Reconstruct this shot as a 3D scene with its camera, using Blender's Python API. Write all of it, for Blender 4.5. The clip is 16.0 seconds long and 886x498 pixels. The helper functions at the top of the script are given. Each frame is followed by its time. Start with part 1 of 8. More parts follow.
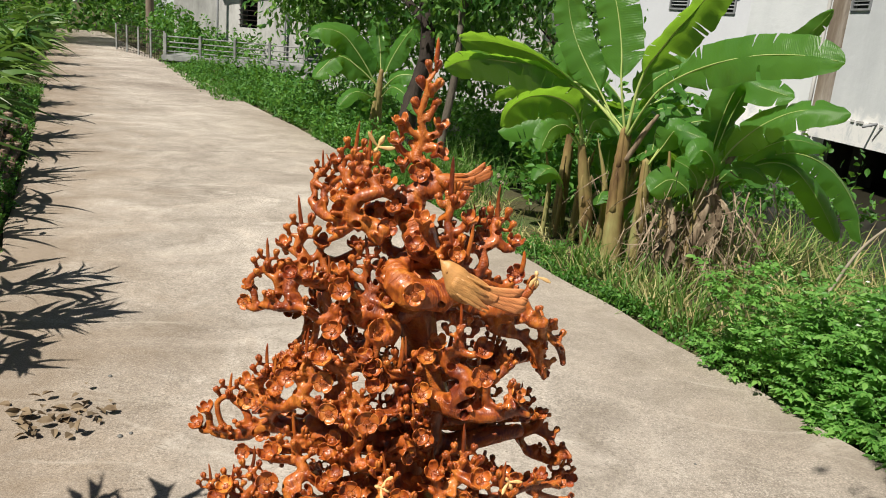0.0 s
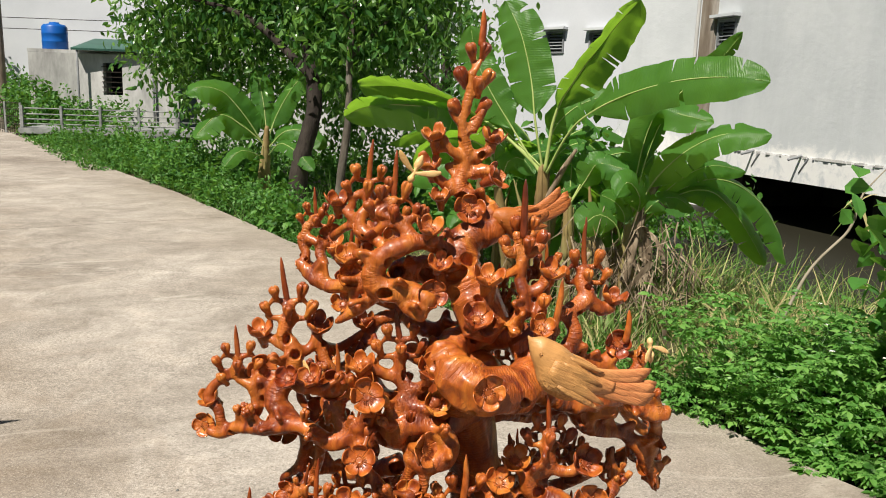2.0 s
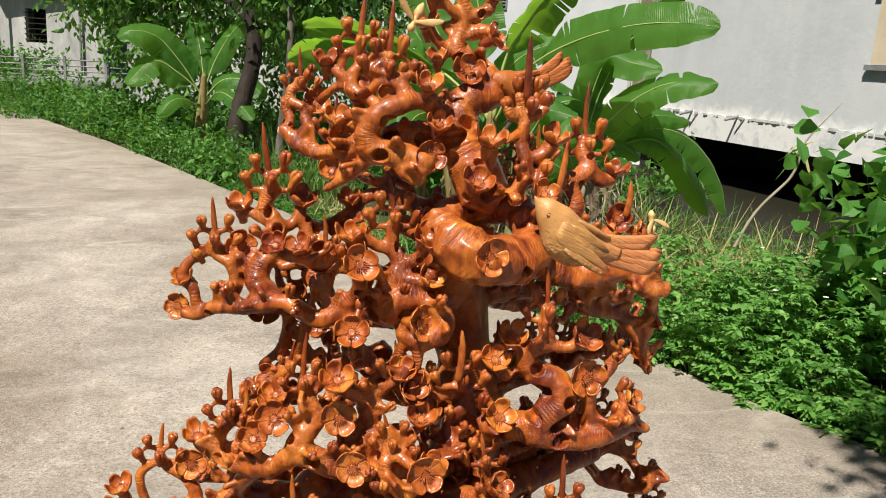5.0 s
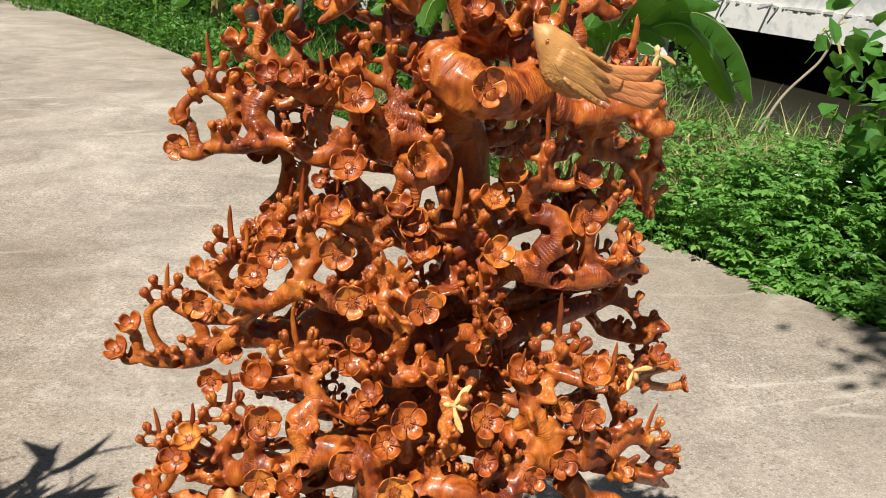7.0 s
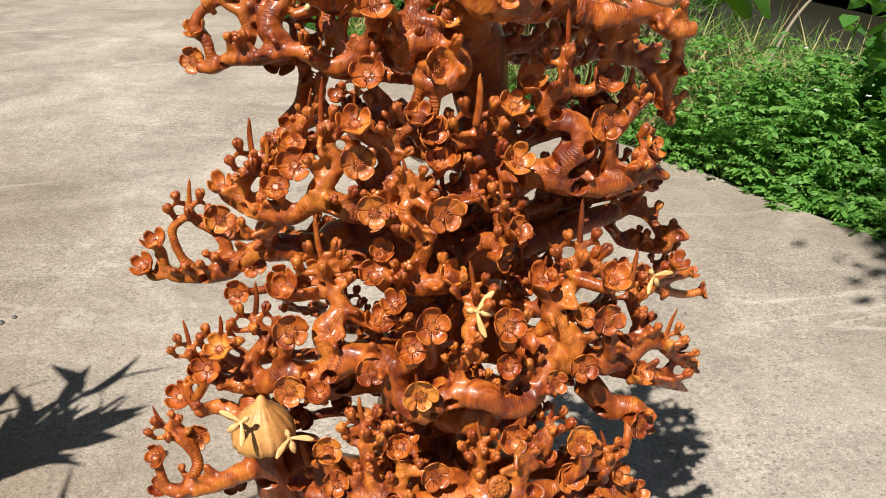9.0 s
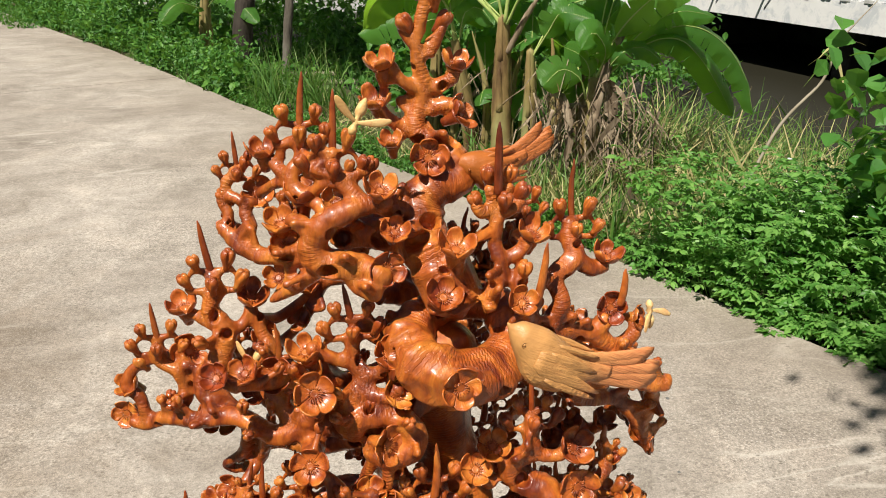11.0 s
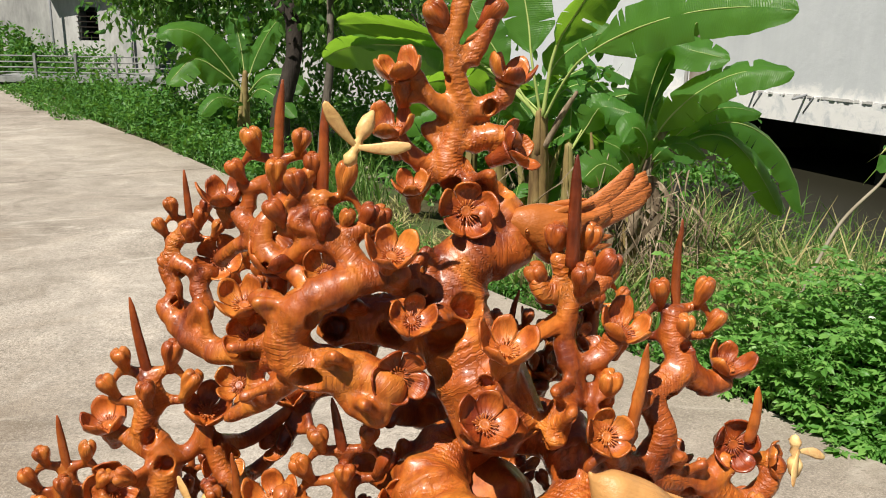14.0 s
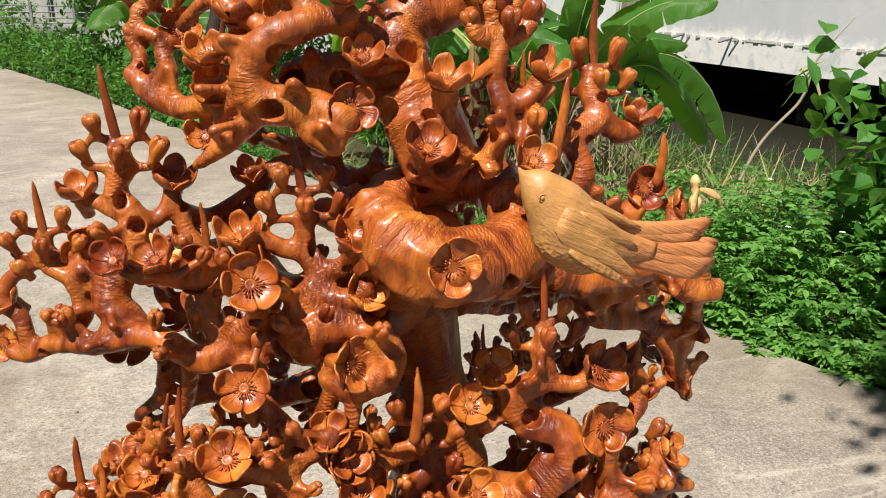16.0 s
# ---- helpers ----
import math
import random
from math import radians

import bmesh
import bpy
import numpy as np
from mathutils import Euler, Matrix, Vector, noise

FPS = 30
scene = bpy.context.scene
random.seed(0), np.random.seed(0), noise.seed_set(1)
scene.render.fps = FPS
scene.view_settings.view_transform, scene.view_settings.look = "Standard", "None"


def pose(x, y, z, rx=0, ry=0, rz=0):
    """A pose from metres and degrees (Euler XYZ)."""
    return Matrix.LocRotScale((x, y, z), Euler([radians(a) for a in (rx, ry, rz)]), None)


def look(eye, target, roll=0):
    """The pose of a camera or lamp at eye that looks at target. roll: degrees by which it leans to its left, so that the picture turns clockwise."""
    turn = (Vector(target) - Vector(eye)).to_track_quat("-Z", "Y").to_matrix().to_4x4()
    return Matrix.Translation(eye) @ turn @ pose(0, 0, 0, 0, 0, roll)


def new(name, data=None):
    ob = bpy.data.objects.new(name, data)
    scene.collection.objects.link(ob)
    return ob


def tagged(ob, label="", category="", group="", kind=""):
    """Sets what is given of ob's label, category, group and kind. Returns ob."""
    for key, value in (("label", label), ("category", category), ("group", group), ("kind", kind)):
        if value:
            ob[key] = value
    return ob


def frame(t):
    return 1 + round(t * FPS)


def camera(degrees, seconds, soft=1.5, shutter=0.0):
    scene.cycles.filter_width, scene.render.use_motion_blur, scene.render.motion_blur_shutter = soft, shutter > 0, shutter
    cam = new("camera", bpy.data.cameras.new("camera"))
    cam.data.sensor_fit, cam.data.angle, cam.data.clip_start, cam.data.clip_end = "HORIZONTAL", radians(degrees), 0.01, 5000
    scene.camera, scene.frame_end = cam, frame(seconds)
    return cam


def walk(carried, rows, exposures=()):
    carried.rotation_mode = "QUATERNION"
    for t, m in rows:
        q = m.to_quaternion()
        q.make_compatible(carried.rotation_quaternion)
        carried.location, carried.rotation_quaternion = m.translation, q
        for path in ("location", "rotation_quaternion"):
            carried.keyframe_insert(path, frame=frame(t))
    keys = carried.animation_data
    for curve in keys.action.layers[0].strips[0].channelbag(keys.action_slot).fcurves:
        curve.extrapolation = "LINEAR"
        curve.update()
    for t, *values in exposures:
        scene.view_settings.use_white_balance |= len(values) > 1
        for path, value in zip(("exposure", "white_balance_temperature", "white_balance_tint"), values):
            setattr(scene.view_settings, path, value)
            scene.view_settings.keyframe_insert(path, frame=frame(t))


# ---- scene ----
cam = camera(58.5, 16.0, soft=1.0)
PATH = [
    (0, (0.027, 0.075, 1.626), (0.005, 2.003, 1.094), 5.0),
    (0.5, (-0.095, 0.163, 1.628), (0.013, 2.08, 1.068), 3.4),
    (1, (-0.15, 0.273, 1.635), (0.027, 2.187, 1.083), 2.5),
    (1.5, (-0.154, 0.442, 1.609), (0.039, 2.385, 1.178), 2.8),
    (2, (-0.192, 0.531, 1.514), (0.064, 2.477, 1.13), 1.9),
    (2.5, (-0.23, 0.563, 1.469), (0.114, 2.496, 1.087), 1.4),
    (3, (-0.256, 0.576, 1.448), (0.148, 2.496, 1.063), 2.4),
    (3.5, (-0.273, 0.576, 1.43), (0.158, 2.484, 1.014), 3.2),
    (3.7, (-0.284, 0.575, 1.424), (0.152, 2.478, 0.992), 3.3),
    (5.8, (-0.221, 0.566, 1.371), (0.161, 2.456, 0.842), 3.3),
    (6, (-0.218, 0.565, 1.364), (0.157, 2.447, 0.8), 3.3),
    (6.5, (-0.218, 0.557, 1.343), (0.144, 2.418, 0.708), 3.2),
    (7, (-0.221, 0.549, 1.325), (0.134, 2.384, 0.612), 3.1),
    (7.5, (-0.221, 0.551, 1.3), (0.122, 2.358, 0.515), 2.6),
    (8, (-0.23, 0.555, 1.28), (0.096, 2.336, 0.431), 2.4),
    (8.5, (-0.229, 0.548, 1.268), (0.086, 2.314, 0.385), 2.0),
    (9, (-0.233, 0.538, 1.304), (0.087, 2.307, 0.427), 1.7),
    (9.5, (-0.244, 0.527, 1.406), (0.108, 2.305, 0.561), 1.4),
    (10, (-0.209, 0.541, 1.555), (0.176, 2.331, 0.75), 0.8),
    (10.2, (-0.173, 0.575, 1.583), (0.211, 2.374, 0.798), 1.0),
    (12.3, (-0.15, 0.932, 1.564), (0.097, 2.8, 0.896), -0.1),
    (12.5, (-0.139, 0.952, 1.546), (0.091, 2.838, 0.92), 0.4),
    (13, (-0.134, 0.98, 1.519), (0.064, 2.898, 0.988), 1.8),
    (13.5, (-0.129, 0.981, 1.503), (0.085, 2.909, 1.018), 2.2),
    (14, (-0.126, 0.967, 1.487), (0.15, 2.878, 0.968), 1.2),
    (14.5, (-0.128, 0.956, 1.456), (0.219, 2.828, 0.843), 0.1),
    (15, (-0.149, 0.914, 1.445), (0.263, 2.754, 0.777), -0.8),
    (15.5, (-0.165, 0.874, 1.407), (0.291, 2.708, 0.752), -0.1),
    (16, (-0.147, 0.864, 1.367), (0.28, 2.715, 0.744), 1.2),
]
walk(cam, [(t, look(eye, target, roll)) for t, eye, target, roll in PATH])

# ---- light ----
SUN_EL, SUN_AZ = 56.0, 222.0          # degrees; azimuth from +y towards +x
world = bpy.data.worlds.new("sky")
scene.world = world
world.use_nodes = True
wn = world.node_tree.nodes
sky = wn.new("ShaderNodeTexSky")
sky.sky_type, sky.sun_disc = "NISHITA", False
sky.sun_elevation, sky.sun_rotation = radians(SUN_EL), radians(SUN_AZ)
wn["Background"].inputs[1].default_value = 0.025
world.node_tree.links.new(sky.outputs[0], wn["Background"].inputs[0])
sun_data = bpy.data.lights.new("sun", "SUN")
sun_data.energy, sun_data.angle, sun_data.color = 5.0, radians(0.6), (1.0, 0.935, 0.83)
sun = new("sun", sun_data)
sun_dir = Vector((math.sin(radians(SUN_AZ)) * math.cos(radians(SUN_EL)), math.cos(radians(SUN_AZ)) * math.cos(radians(SUN_EL)), math.sin(radians(SUN_EL))))
sun.matrix_world = look(sun_dir * 30, (0, 0, 0))
scene.view_settings.exposure = 0.54


# ---- materials ----
def shader(name):
    m = bpy.data.materials.new(name)
    m.use_nodes = True
    t = m.node_tree
    return m, t, t.nodes["Principled BSDF"], t.nodes["Material Output"]


def node(t, kind, **values):
    n = t.nodes.new(kind)
    for key, value in values.items():
        n.inputs[key.replace("_", " ")].default_value = value
    return n


def noise_at(t, where, scale, detail=4.0, rough=0.55, distortion=0.0):
    n = node(t, "ShaderNodeTexNoise", Scale=scale, Detail=detail, Roughness=rough, Distortion=distortion)
    t.links.new(where, n.inputs["Vector"])
    return n.outputs["Fac"]


def ramp(t, fac, stops):
    n = t.nodes.new("ShaderNodeValToRGB")
    while len(n.color_ramp.elements) < len(stops):
        n.color_ramp.elements.new(0.5)
    for e, (p, c) in zip(n.color_ramp.elements, stops):
        e.position, e.color = p, (*c, 1.0)
    t.links.new(fac, n.inputs[0])
    return n.outputs[0]


def mix(t, fac, a, b, how="MIX"):
    n = t.nodes.new("ShaderNodeMix")
    n.data_type, n.blend_type = "RGBA", how
    for slot, value in ((0, fac), (6, a), (7, b)):
        if hasattr(value, "links"):
            t.links.new(value, n.inputs[slot])
        else:
            n.inputs[slot].default_value = value
    return n.outputs[2]


def coords(t, spread=0.0):
    """Object coordinates, shifted by the object's own random number."""
    c = t.nodes.new("ShaderNodeTexCoord").outputs["Object"]
    if not spread:
        return c
    info = t.nodes.new("ShaderNodeObjectInfo")
    add = t.nodes.new("ShaderNodeVectorMath")
    scale = t.nodes.new("ShaderNodeMath")
    scale.operation = "MULTIPLY"
    scale.inputs[1].default_value = spread
    t.links.new(info.outputs["Random"], scale.inputs[0])
    t.links.new(c, add.inputs[0])
    t.links.new(scale.outputs[0], add.inputs[1])
    return add.outputs[0]


def bump(t, bsdf, height, strength, distance, before=None):
    n = node(t, "ShaderNodeBump", Strength=strength, Distance=distance)
    t.links.new(height, n.inputs["Height"])
    if before is not None:
        t.links.new(before, n.inputs["Normal"])
    t.links.new(n.outputs[0], bsdf.inputs["Normal"])
    return n.outputs[0]


def scaled(t, value, by):
    n = node(t, "ShaderNodeMath")
    n.operation = "MULTIPLY"
    n.inputs[1].default_value = by
    t.links.new(value, n.inputs[0])
    return n.outputs[0]


def surface(name, stops, scale, rough=0.8, fine=None, fine_mix=0.3, bumps=(), spread=0.0, stretch=None, spec=0.3):
    """A two-scale noise material: a colour ramp over coarse noise, fine speckle over it, relief by noise."""
    m, t, b, out = shader(name)
    c = coords(t, spread)
    if stretch:
        mp = t.nodes.new("ShaderNodeMapping")
        mp.inputs["Scale"].default_value = stretch
        t.links.new(c, mp.inputs[0])
        c = mp.outputs[0]
    col = ramp(t, noise_at(t, c, scale), stops)
    if fine:
        speck = ramp(t, noise_at(t, c, fine, 3.0, 0.7), [(0.3, (0.35, 0.35, 0.35)), (0.7, (0.65, 0.65, 0.65))])
        col = mix(t, fine_mix, col, speck, "OVERLAY")
    t.links.new(col, b.inputs["Base Color"])
    b.inputs["Roughness"].default_value = rough
    b.inputs["Specular IOR Level"].default_value = spec
    before = None
    for s, strength, distance in bumps:
        before = bump(t, b, noise_at(t, c, s, 5.0, 0.6), strength, distance, before)
    return m


def lacquered(name, dark, mid, light, rough=0.48, coat=0.42, grain=1.0, rings=False, tones=False):
    """Oiled and lacquered hardwood: colour bands of the grain, darker streaks, tool marks."""
    m, t, b, out = shader(name)
    c = coords(t, 7.0)
    mp = t.nodes.new("ShaderNodeMapping")
    mp.inputs["Scale"].default_value = (1.0, 1.0, 0.35)
    t.links.new(c, mp.inputs[0])
    streak = ramp(t, noise_at(t, mp.outputs[0], 26.0, 5.0, 0.6, 1.2), [(0.36, dark), (0.5, mid), (0.66, light)])
    patch = ramp(t, noise_at(t, c, 7.0, 3.0), [(0.35, (0.36, 0.30, 0.28)), (0.62, (0.56, 0.56, 0.56))])
    col = mix(t, 0.65, streak, patch, "OVERLAY")
    fibre = noise_at(t, mp.outputs[0], 170.0, 5.0, 0.7, 0.9)
    col = mix(t, 0.5, col, ramp(t, fibre, [(0.3, (0.22, 0.2, 0.2)), (0.5, (0.5, 0.5, 0.5)), (0.7, (0.72, 0.72, 0.72))]), "OVERLAY")
    own = t.nodes.new("ShaderNodeObjectInfo")
    tone = ramp(t, own.outputs["Random"], [(0.0, (0.68, 0.44, 0.40)), (0.20, (0.92, 0.84, 0.80)), (0.5, (1.06, 1.06, 1.06)), (1.0, (1.16, 1.34, 1.36))])
    col = mix(t, 1.0, col, tone, "MULTIPLY") if tones else col
    t.links.new(col, b.inputs["Base Color"])
    b.inputs["Roughness"].default_value = rough
    b.inputs["Coat Weight"].default_value = coat
    gloss = ramp(t, noise_at(t, c, 34.0, 4.0, 0.6), [(0.35, (0.07, 0.07, 0.07)), (0.65, (0.34, 0.34, 0.34))])
    t.links.new(gloss, b.inputs["Coat Roughness"])
    wave = t.nodes.new("ShaderNodeTexWave")
    wave.wave_type, wave.bands_direction = "BANDS", "DIAGONAL"
    for key, value in (("Scale", 32.0), ("Distortion", 9.0), ("Detail", 2.0), ("Detail Scale", 0.5)):
        wave.inputs[key].default_value = value
    t.links.new(c, wave.inputs["Vector"])
    first = bump(t, b, wave.outputs["Fac"], (0.10 if rings else 0.25) * grain, 0.0016)
    first = bump(t, b, noise_at(t, c, 60.0, 2.0), 0.26, 0.0016, first)
    first = bump(t, b, fibre, 0.38, 0.0011, first)
    if tones:       # fine gouge lines that run out from the middle of a blossom or bud
        split = t.nodes.new("ShaderNodeSeparateXYZ")
        t.links.new(t.nodes.new("ShaderNodeTexCoord").outputs["Object"], split.inputs[0])
        angle = node(t, "ShaderNodeMath")
        angle.operation = "ARCTAN2"
        t.links.new(split.outputs[1], angle.inputs[0])
        t.links.new(split.outputs[0], angle.inputs[1])
        polar = t.nodes.new("ShaderNodeCombineXYZ")
        t.links.new(angle.outputs[0], polar.inputs[0])
        t.links.new(scaled(t, split.outputs[2], 12.0), polar.inputs[1])
        t.links.new(own.outputs["Random"], polar.inputs[2])
        line = noise_at(t, polar.outputs[0], 9.0, 3.0, 0.6)
        first = bump(t, b, line, 0.55, 0.0016, first)
    if rings:       # chisel rings across each limb, by the distance along it
        at = t.nodes.new("ShaderNodeAttribute")
        at.attribute_name = "along"
        wob = node(t, "ShaderNodeMath")
        wob.operation = "MULTIPLY_ADD"
        wob.inputs[1].default_value = 0.009
        t.links.new(noise_at(t, c, 30.0, 2.0, 0.5), wob.inputs[0])
        t.links.new(at.outputs["Fac"], wob.inputs[2])
        turn = node(t, "ShaderNodeMath")
        turn.operation = "MULTIPLY"
        turn.inputs[1].default_value = 2 * math.pi / 0.0042
        t.links.new(wob.outputs[0], turn.inputs[0])
        sine = node(t, "ShaderNodeMath")
        sine.operation = "SINE"
        t.links.new(turn.outputs[0], sine.inputs[0])
        parts_of = ramp(t, noise_at(t, c, 22.0, 3.0, 0.5), [(0.42, (0.12, 0.12, 0.12)), (0.6, (1, 1, 1))])
        marks_on = node(t, "ShaderNodeMath")
        marks_on.operation = "MULTIPLY"
        t.links.new(sine.outputs[0], marks_on.inputs[0])
        t.links.new(parts_of, marks_on.inputs[1])
        bump(t, b, marks_on.outputs[0], 0.42, 0.0009, first)
    return m


def leafy(name, stops, scale=3.0, thin=0.3, rough=0.45, spread=0.0, veins=0.0, glow=(0.25, 0.5, 0.04)):
    """Leaf: diffuse and gloss with some sunlight coming through the blade; each leaf of a mesh has its own tone."""
    m, t, b, out = shader(name)
    c = coords(t, spread)
    geo = t.nodes.new("ShaderNodeNewGeometry")
    both = t.nodes.new("ShaderNodeMath")
    both.operation = "MULTIPLY_ADD"
    both.inputs[1].default_value = 0.6
    t.links.new(geo.outputs["Random Per Island"], both.inputs[0])
    less = t.nodes.new("ShaderNodeMath")
    less.operation = "MULTIPLY"
    less.inputs[1].default_value = 0.45
    t.links.new(noise_at(t, c, scale), less.inputs[0])
    t.links.new(less.outputs[0], both.inputs[2])
    col = ramp(t, both.outputs[0], stops)
    t.links.new(col, b.inputs["Base Color"])
    b.inputs["Roughness"].default_value = rough
    b.inputs["Specular IOR Level"].default_value = 0.35
    tr = t.nodes.new("ShaderNodeBsdfTranslucent")
    t.links.new(mix(t, 0.6, col, (*glow, 1.0)), tr.inputs[0])
    mx = t.nodes.new("ShaderNodeMixShader")
    mx.inputs[0].default_value = thin
    t.links.new(b.outputs[0], mx.inputs[1])
    t.links.new(tr.outputs[0], mx.inputs[2])
    t.links.new(mx.outputs[0], out.inputs[0])
    if veins:
        at = t.nodes.new("ShaderNodeAttribute")
        at.attribute_name = "vein"
        turn = node(t, "ShaderNodeMath")
        turn.operation = "MULTIPLY"
        turn.inputs[1].default_value = 2 * math.pi / veins
        t.links.new(at.outputs["Fac"], turn.inputs[0])
        sine = node(t, "ShaderNodeMath")
        sine.operation = "SINE"
        t.links.new(turn.outputs[0], sine.inputs[0])
        first = bump(t, b, sine.outputs[0], 0.22, 0.003)
        bump(t, b, noise_at(t, c, 9.0, 3.0), 0.35, 0.03, first)
    return m


WOOD = lacquered("lacquered_wood", (0.15, 0.022, 0.004), (0.375, 0.086, 0.010), (0.53, 0.172, 0.023), rings=True)
PETAL = lacquered("lacquered_petal_wood", (0.20, 0.034, 0.006), (0.41, 0.100, 0.013), (0.54, 0.19, 0.030), 0.42, 0.45, 1.2, tones=True)
SPIKE = lacquered("dark_lacquered_wood", (0.12, 0.022, 0.006), (0.27, 0.056, 0.011), (0.40, 0.11, 0.020), 0.40, 0.4, 1.0, tones=True)
STAMEN = lacquered("stamen_wood", (0.20, 0.034, 0.006), (0.36, 0.085, 0.012), (0.48, 0.16, 0.028), 0.45, 0.3, 0.3)


def feather_wood(name, head, tail, coat, turns=(0.085, 0.15), groove=(0.02, 0.05)):
    """Bare carved wood of a bird, its x axis from beak to tail: paler sapwood before, redder behind, grooved along the feathers, dimpled on the breast."""
    m, t, b, out = shader(name)
    c = t.nodes.new("ShaderNodeTexCoord").outputs["Object"]
    split = t.nodes.new("ShaderNodeSeparateXYZ")
    t.links.new(c, split.inputs[0])
    long = t.nodes.new("ShaderNodeMapping")
    long.inputs["Scale"].default_value = (0.06, 1.0, 1.0)
    t.links.new(c, long.inputs[0])
    where = node(t, "ShaderNodeMapRange")
    for k, v in zip((1, 2, 3, 4), (*turns, 0.0, 1.0)):
        where.inputs[k].default_value = v
    t.links.new(split.outputs[0], where.inputs[0])
    col = mix(t, where.outputs[0], ramp(t, noise_at(t, c, 40.0, 4.0), [(0.35, tuple(0.8 * k for k in head)), (0.65, head)]), (*tail, 1.0))
    lines = noise_at(t, long.outputs[0], 480.0, 3.0, 0.7)
    cut = node(t, "ShaderNodeMapRange")
    for k, v in zip((1, 2, 3, 4), (*groove, 0.15, 0.65)):
        cut.inputs[k].default_value = v
    t.links.new(split.outputs[0], cut.inputs[0])
    col = mix(t, cut.outputs[0], col, ramp(t, lines, [(0.34, (0.32, 0.29, 0.26)), (0.5, (0.5, 0.5, 0.5)), (0.7, (0.62, 0.62, 0.62))]), "OVERLAY")
    t.links.new(col, b.inputs["Base Color"])
    b.inputs["Roughness"].default_value = 0.5
    b.inputs["Coat Weight"].default_value = coat
    deep = node(t, "ShaderNodeMath")
    deep.operation = "MULTIPLY"
    t.links.new(lines, deep.inputs[0])
    t.links.new(cut.outputs[0], deep.inputs[1])
    first = bump(t, b, deep.outputs[0], 0.85, 0.0024)
    cell = node(t, "ShaderNodeTexVoronoi", Scale=230.0)
    t.links.new(c, cell.inputs["Vector"])
    low = node(t, "ShaderNodeMapRange")
    for k, v in zip((1, 2, 3, 4), (-0.034, -0.042, 0.0, 0.8)):
        low.inputs[k].default_value = v
    t.links.new(split.outputs[2], low.inputs[0])
    dimple = node(t, "ShaderNodeMath")
    dimple.operation = "MULTIPLY"
    t.links.new(cell.outputs["Distance"], dimple.inputs[0])
    t.links.new(low.outputs[0], dimple.inputs[1])
    first = bump(t, b, dimple.outputs[0], 0.8, 0.003, first)
    bump(t, b, noise_at(t, c, 130.0, 3.0, 0.6), 0.5, 0.0016, first)
    return m


PALE = lacquered("pale_bare_wood", (0.36, 0.16, 0.045), (0.56, 0.28, 0.085), (0.66, 0.37, 0.13), 0.5, 0.15, 0.5)
BIRDWOOD = feather_wood("pale_bird_wood", (0.58, 0.29, 0.095), (0.62, 0.235, 0.085), 0.15, (0.080, 0.125))
REDBIRD = feather_wood("reddish_bird_wood", (0.42, 0.12, 0.018), (0.50, 0.15, 0.035), 0.35, (0.04, 0.07), (0.045, 0.06))
CREAM = lacquered("cream_bare_wood", (0.60, 0.37, 0.13), (0.72, 0.47, 0.19), (0.78, 0.55, 0.25), 0.55, 0.1, 0.2)


def concrete_material():
    m, t, b, out = shader("road_concrete")
    c = coords(t)
    big = ramp(t, noise_at(t, c, 0.55, 7.0, 0.62, 0.7), [(0.30, (0.235, 0.202, 0.170)), (0.48, (0.335, 0.298, 0.258)), (0.68, (0.425, 0.385, 0.34))])
    mid = ramp(t, noise_at(t, c, 2.3, 7.0, 0.68, 0.8), [(0.30, (0.31, 0.30, 0.285)), (0.5, (0.5, 0.5, 0.5)), (0.72, (0.68, 0.67, 0.66))])
    col = mix(t, 0.8, big, mid, "OVERLAY")
    streaks = t.nodes.new("ShaderNodeMapping")
    streaks.inputs["Scale"].default_value = (0.5, 2.6, 1.0)
    streaks.inputs["Rotation"].default_value = (0, 0, radians(35))
    t.links.new(c, streaks.inputs[0])
    pale = ramp(t, noise_at(t, streaks.outputs[0], 1.3, 6.0, 0.7, 1.5), [(0.58, (0, 0, 0)), (0.8, (0.4, 0.4, 0.4))])
    col = mix(t, pale, col, (0.53, 0.49, 0.43, 1))
    grit = ramp(t, noise_at(t, c, 210.0, 3.0, 0.8), [(0.34, (0.08, 0.08, 0.08)), (0.5, (0.5, 0.5, 0.5)), (0.66, (0.88, 0.88, 0.88))])
    col = mix(t, 0.36, col, grit, "OVERLAY")
    pebbly = ramp(t, noise_at(t, c, 95.0, 3.0, 0.75), [(0.36, (0.12, 0.12, 0.12)), (0.5, (0.5, 0.5, 0.5)), (0.64, (0.86, 0.86, 0.86))])
    bare = ramp(t, noise_at(t, c, 0.8, 5.0, 0.65), [(0.40, (0.10, 0.10, 0.10)), (0.62, (0.55, 0.55, 0.55))])
    col = mix(t, bare, col, pebbly, "OVERLAY")
    blot = ramp(t, noise_at(t, c, 38.0, 5.0, 0.75, 0.5), [(0.34, (0.25, 0.24, 0.23)), (0.5, (0.5, 0.5, 0.5)), (0.66, (0.68, 0.67, 0.66))])
    col = mix(t, 0.36, col, blot, "OVERLAY")
    stones = node(t, "ShaderNodeTexVoronoi", Scale=75.0, Randomness=1.0)
    t.links.new(c, stones.inputs["Vector"])
    spots = ramp(t, stones.outputs["Distance"], [(0.14, (0.5, 0.5, 0.5)), (0.28, (0, 0, 0))])
    worn = ramp(t, noise_at(t, c, 1.1, 5.0, 0.65), [(0.42, (0, 0, 0)), (0.58, (0.95, 0.95, 0.95))])
    col = mix(t, mix(t, 1.0, spots, worn, "MULTIPLY"), col, (0.70, 0.66, 0.60, 1))
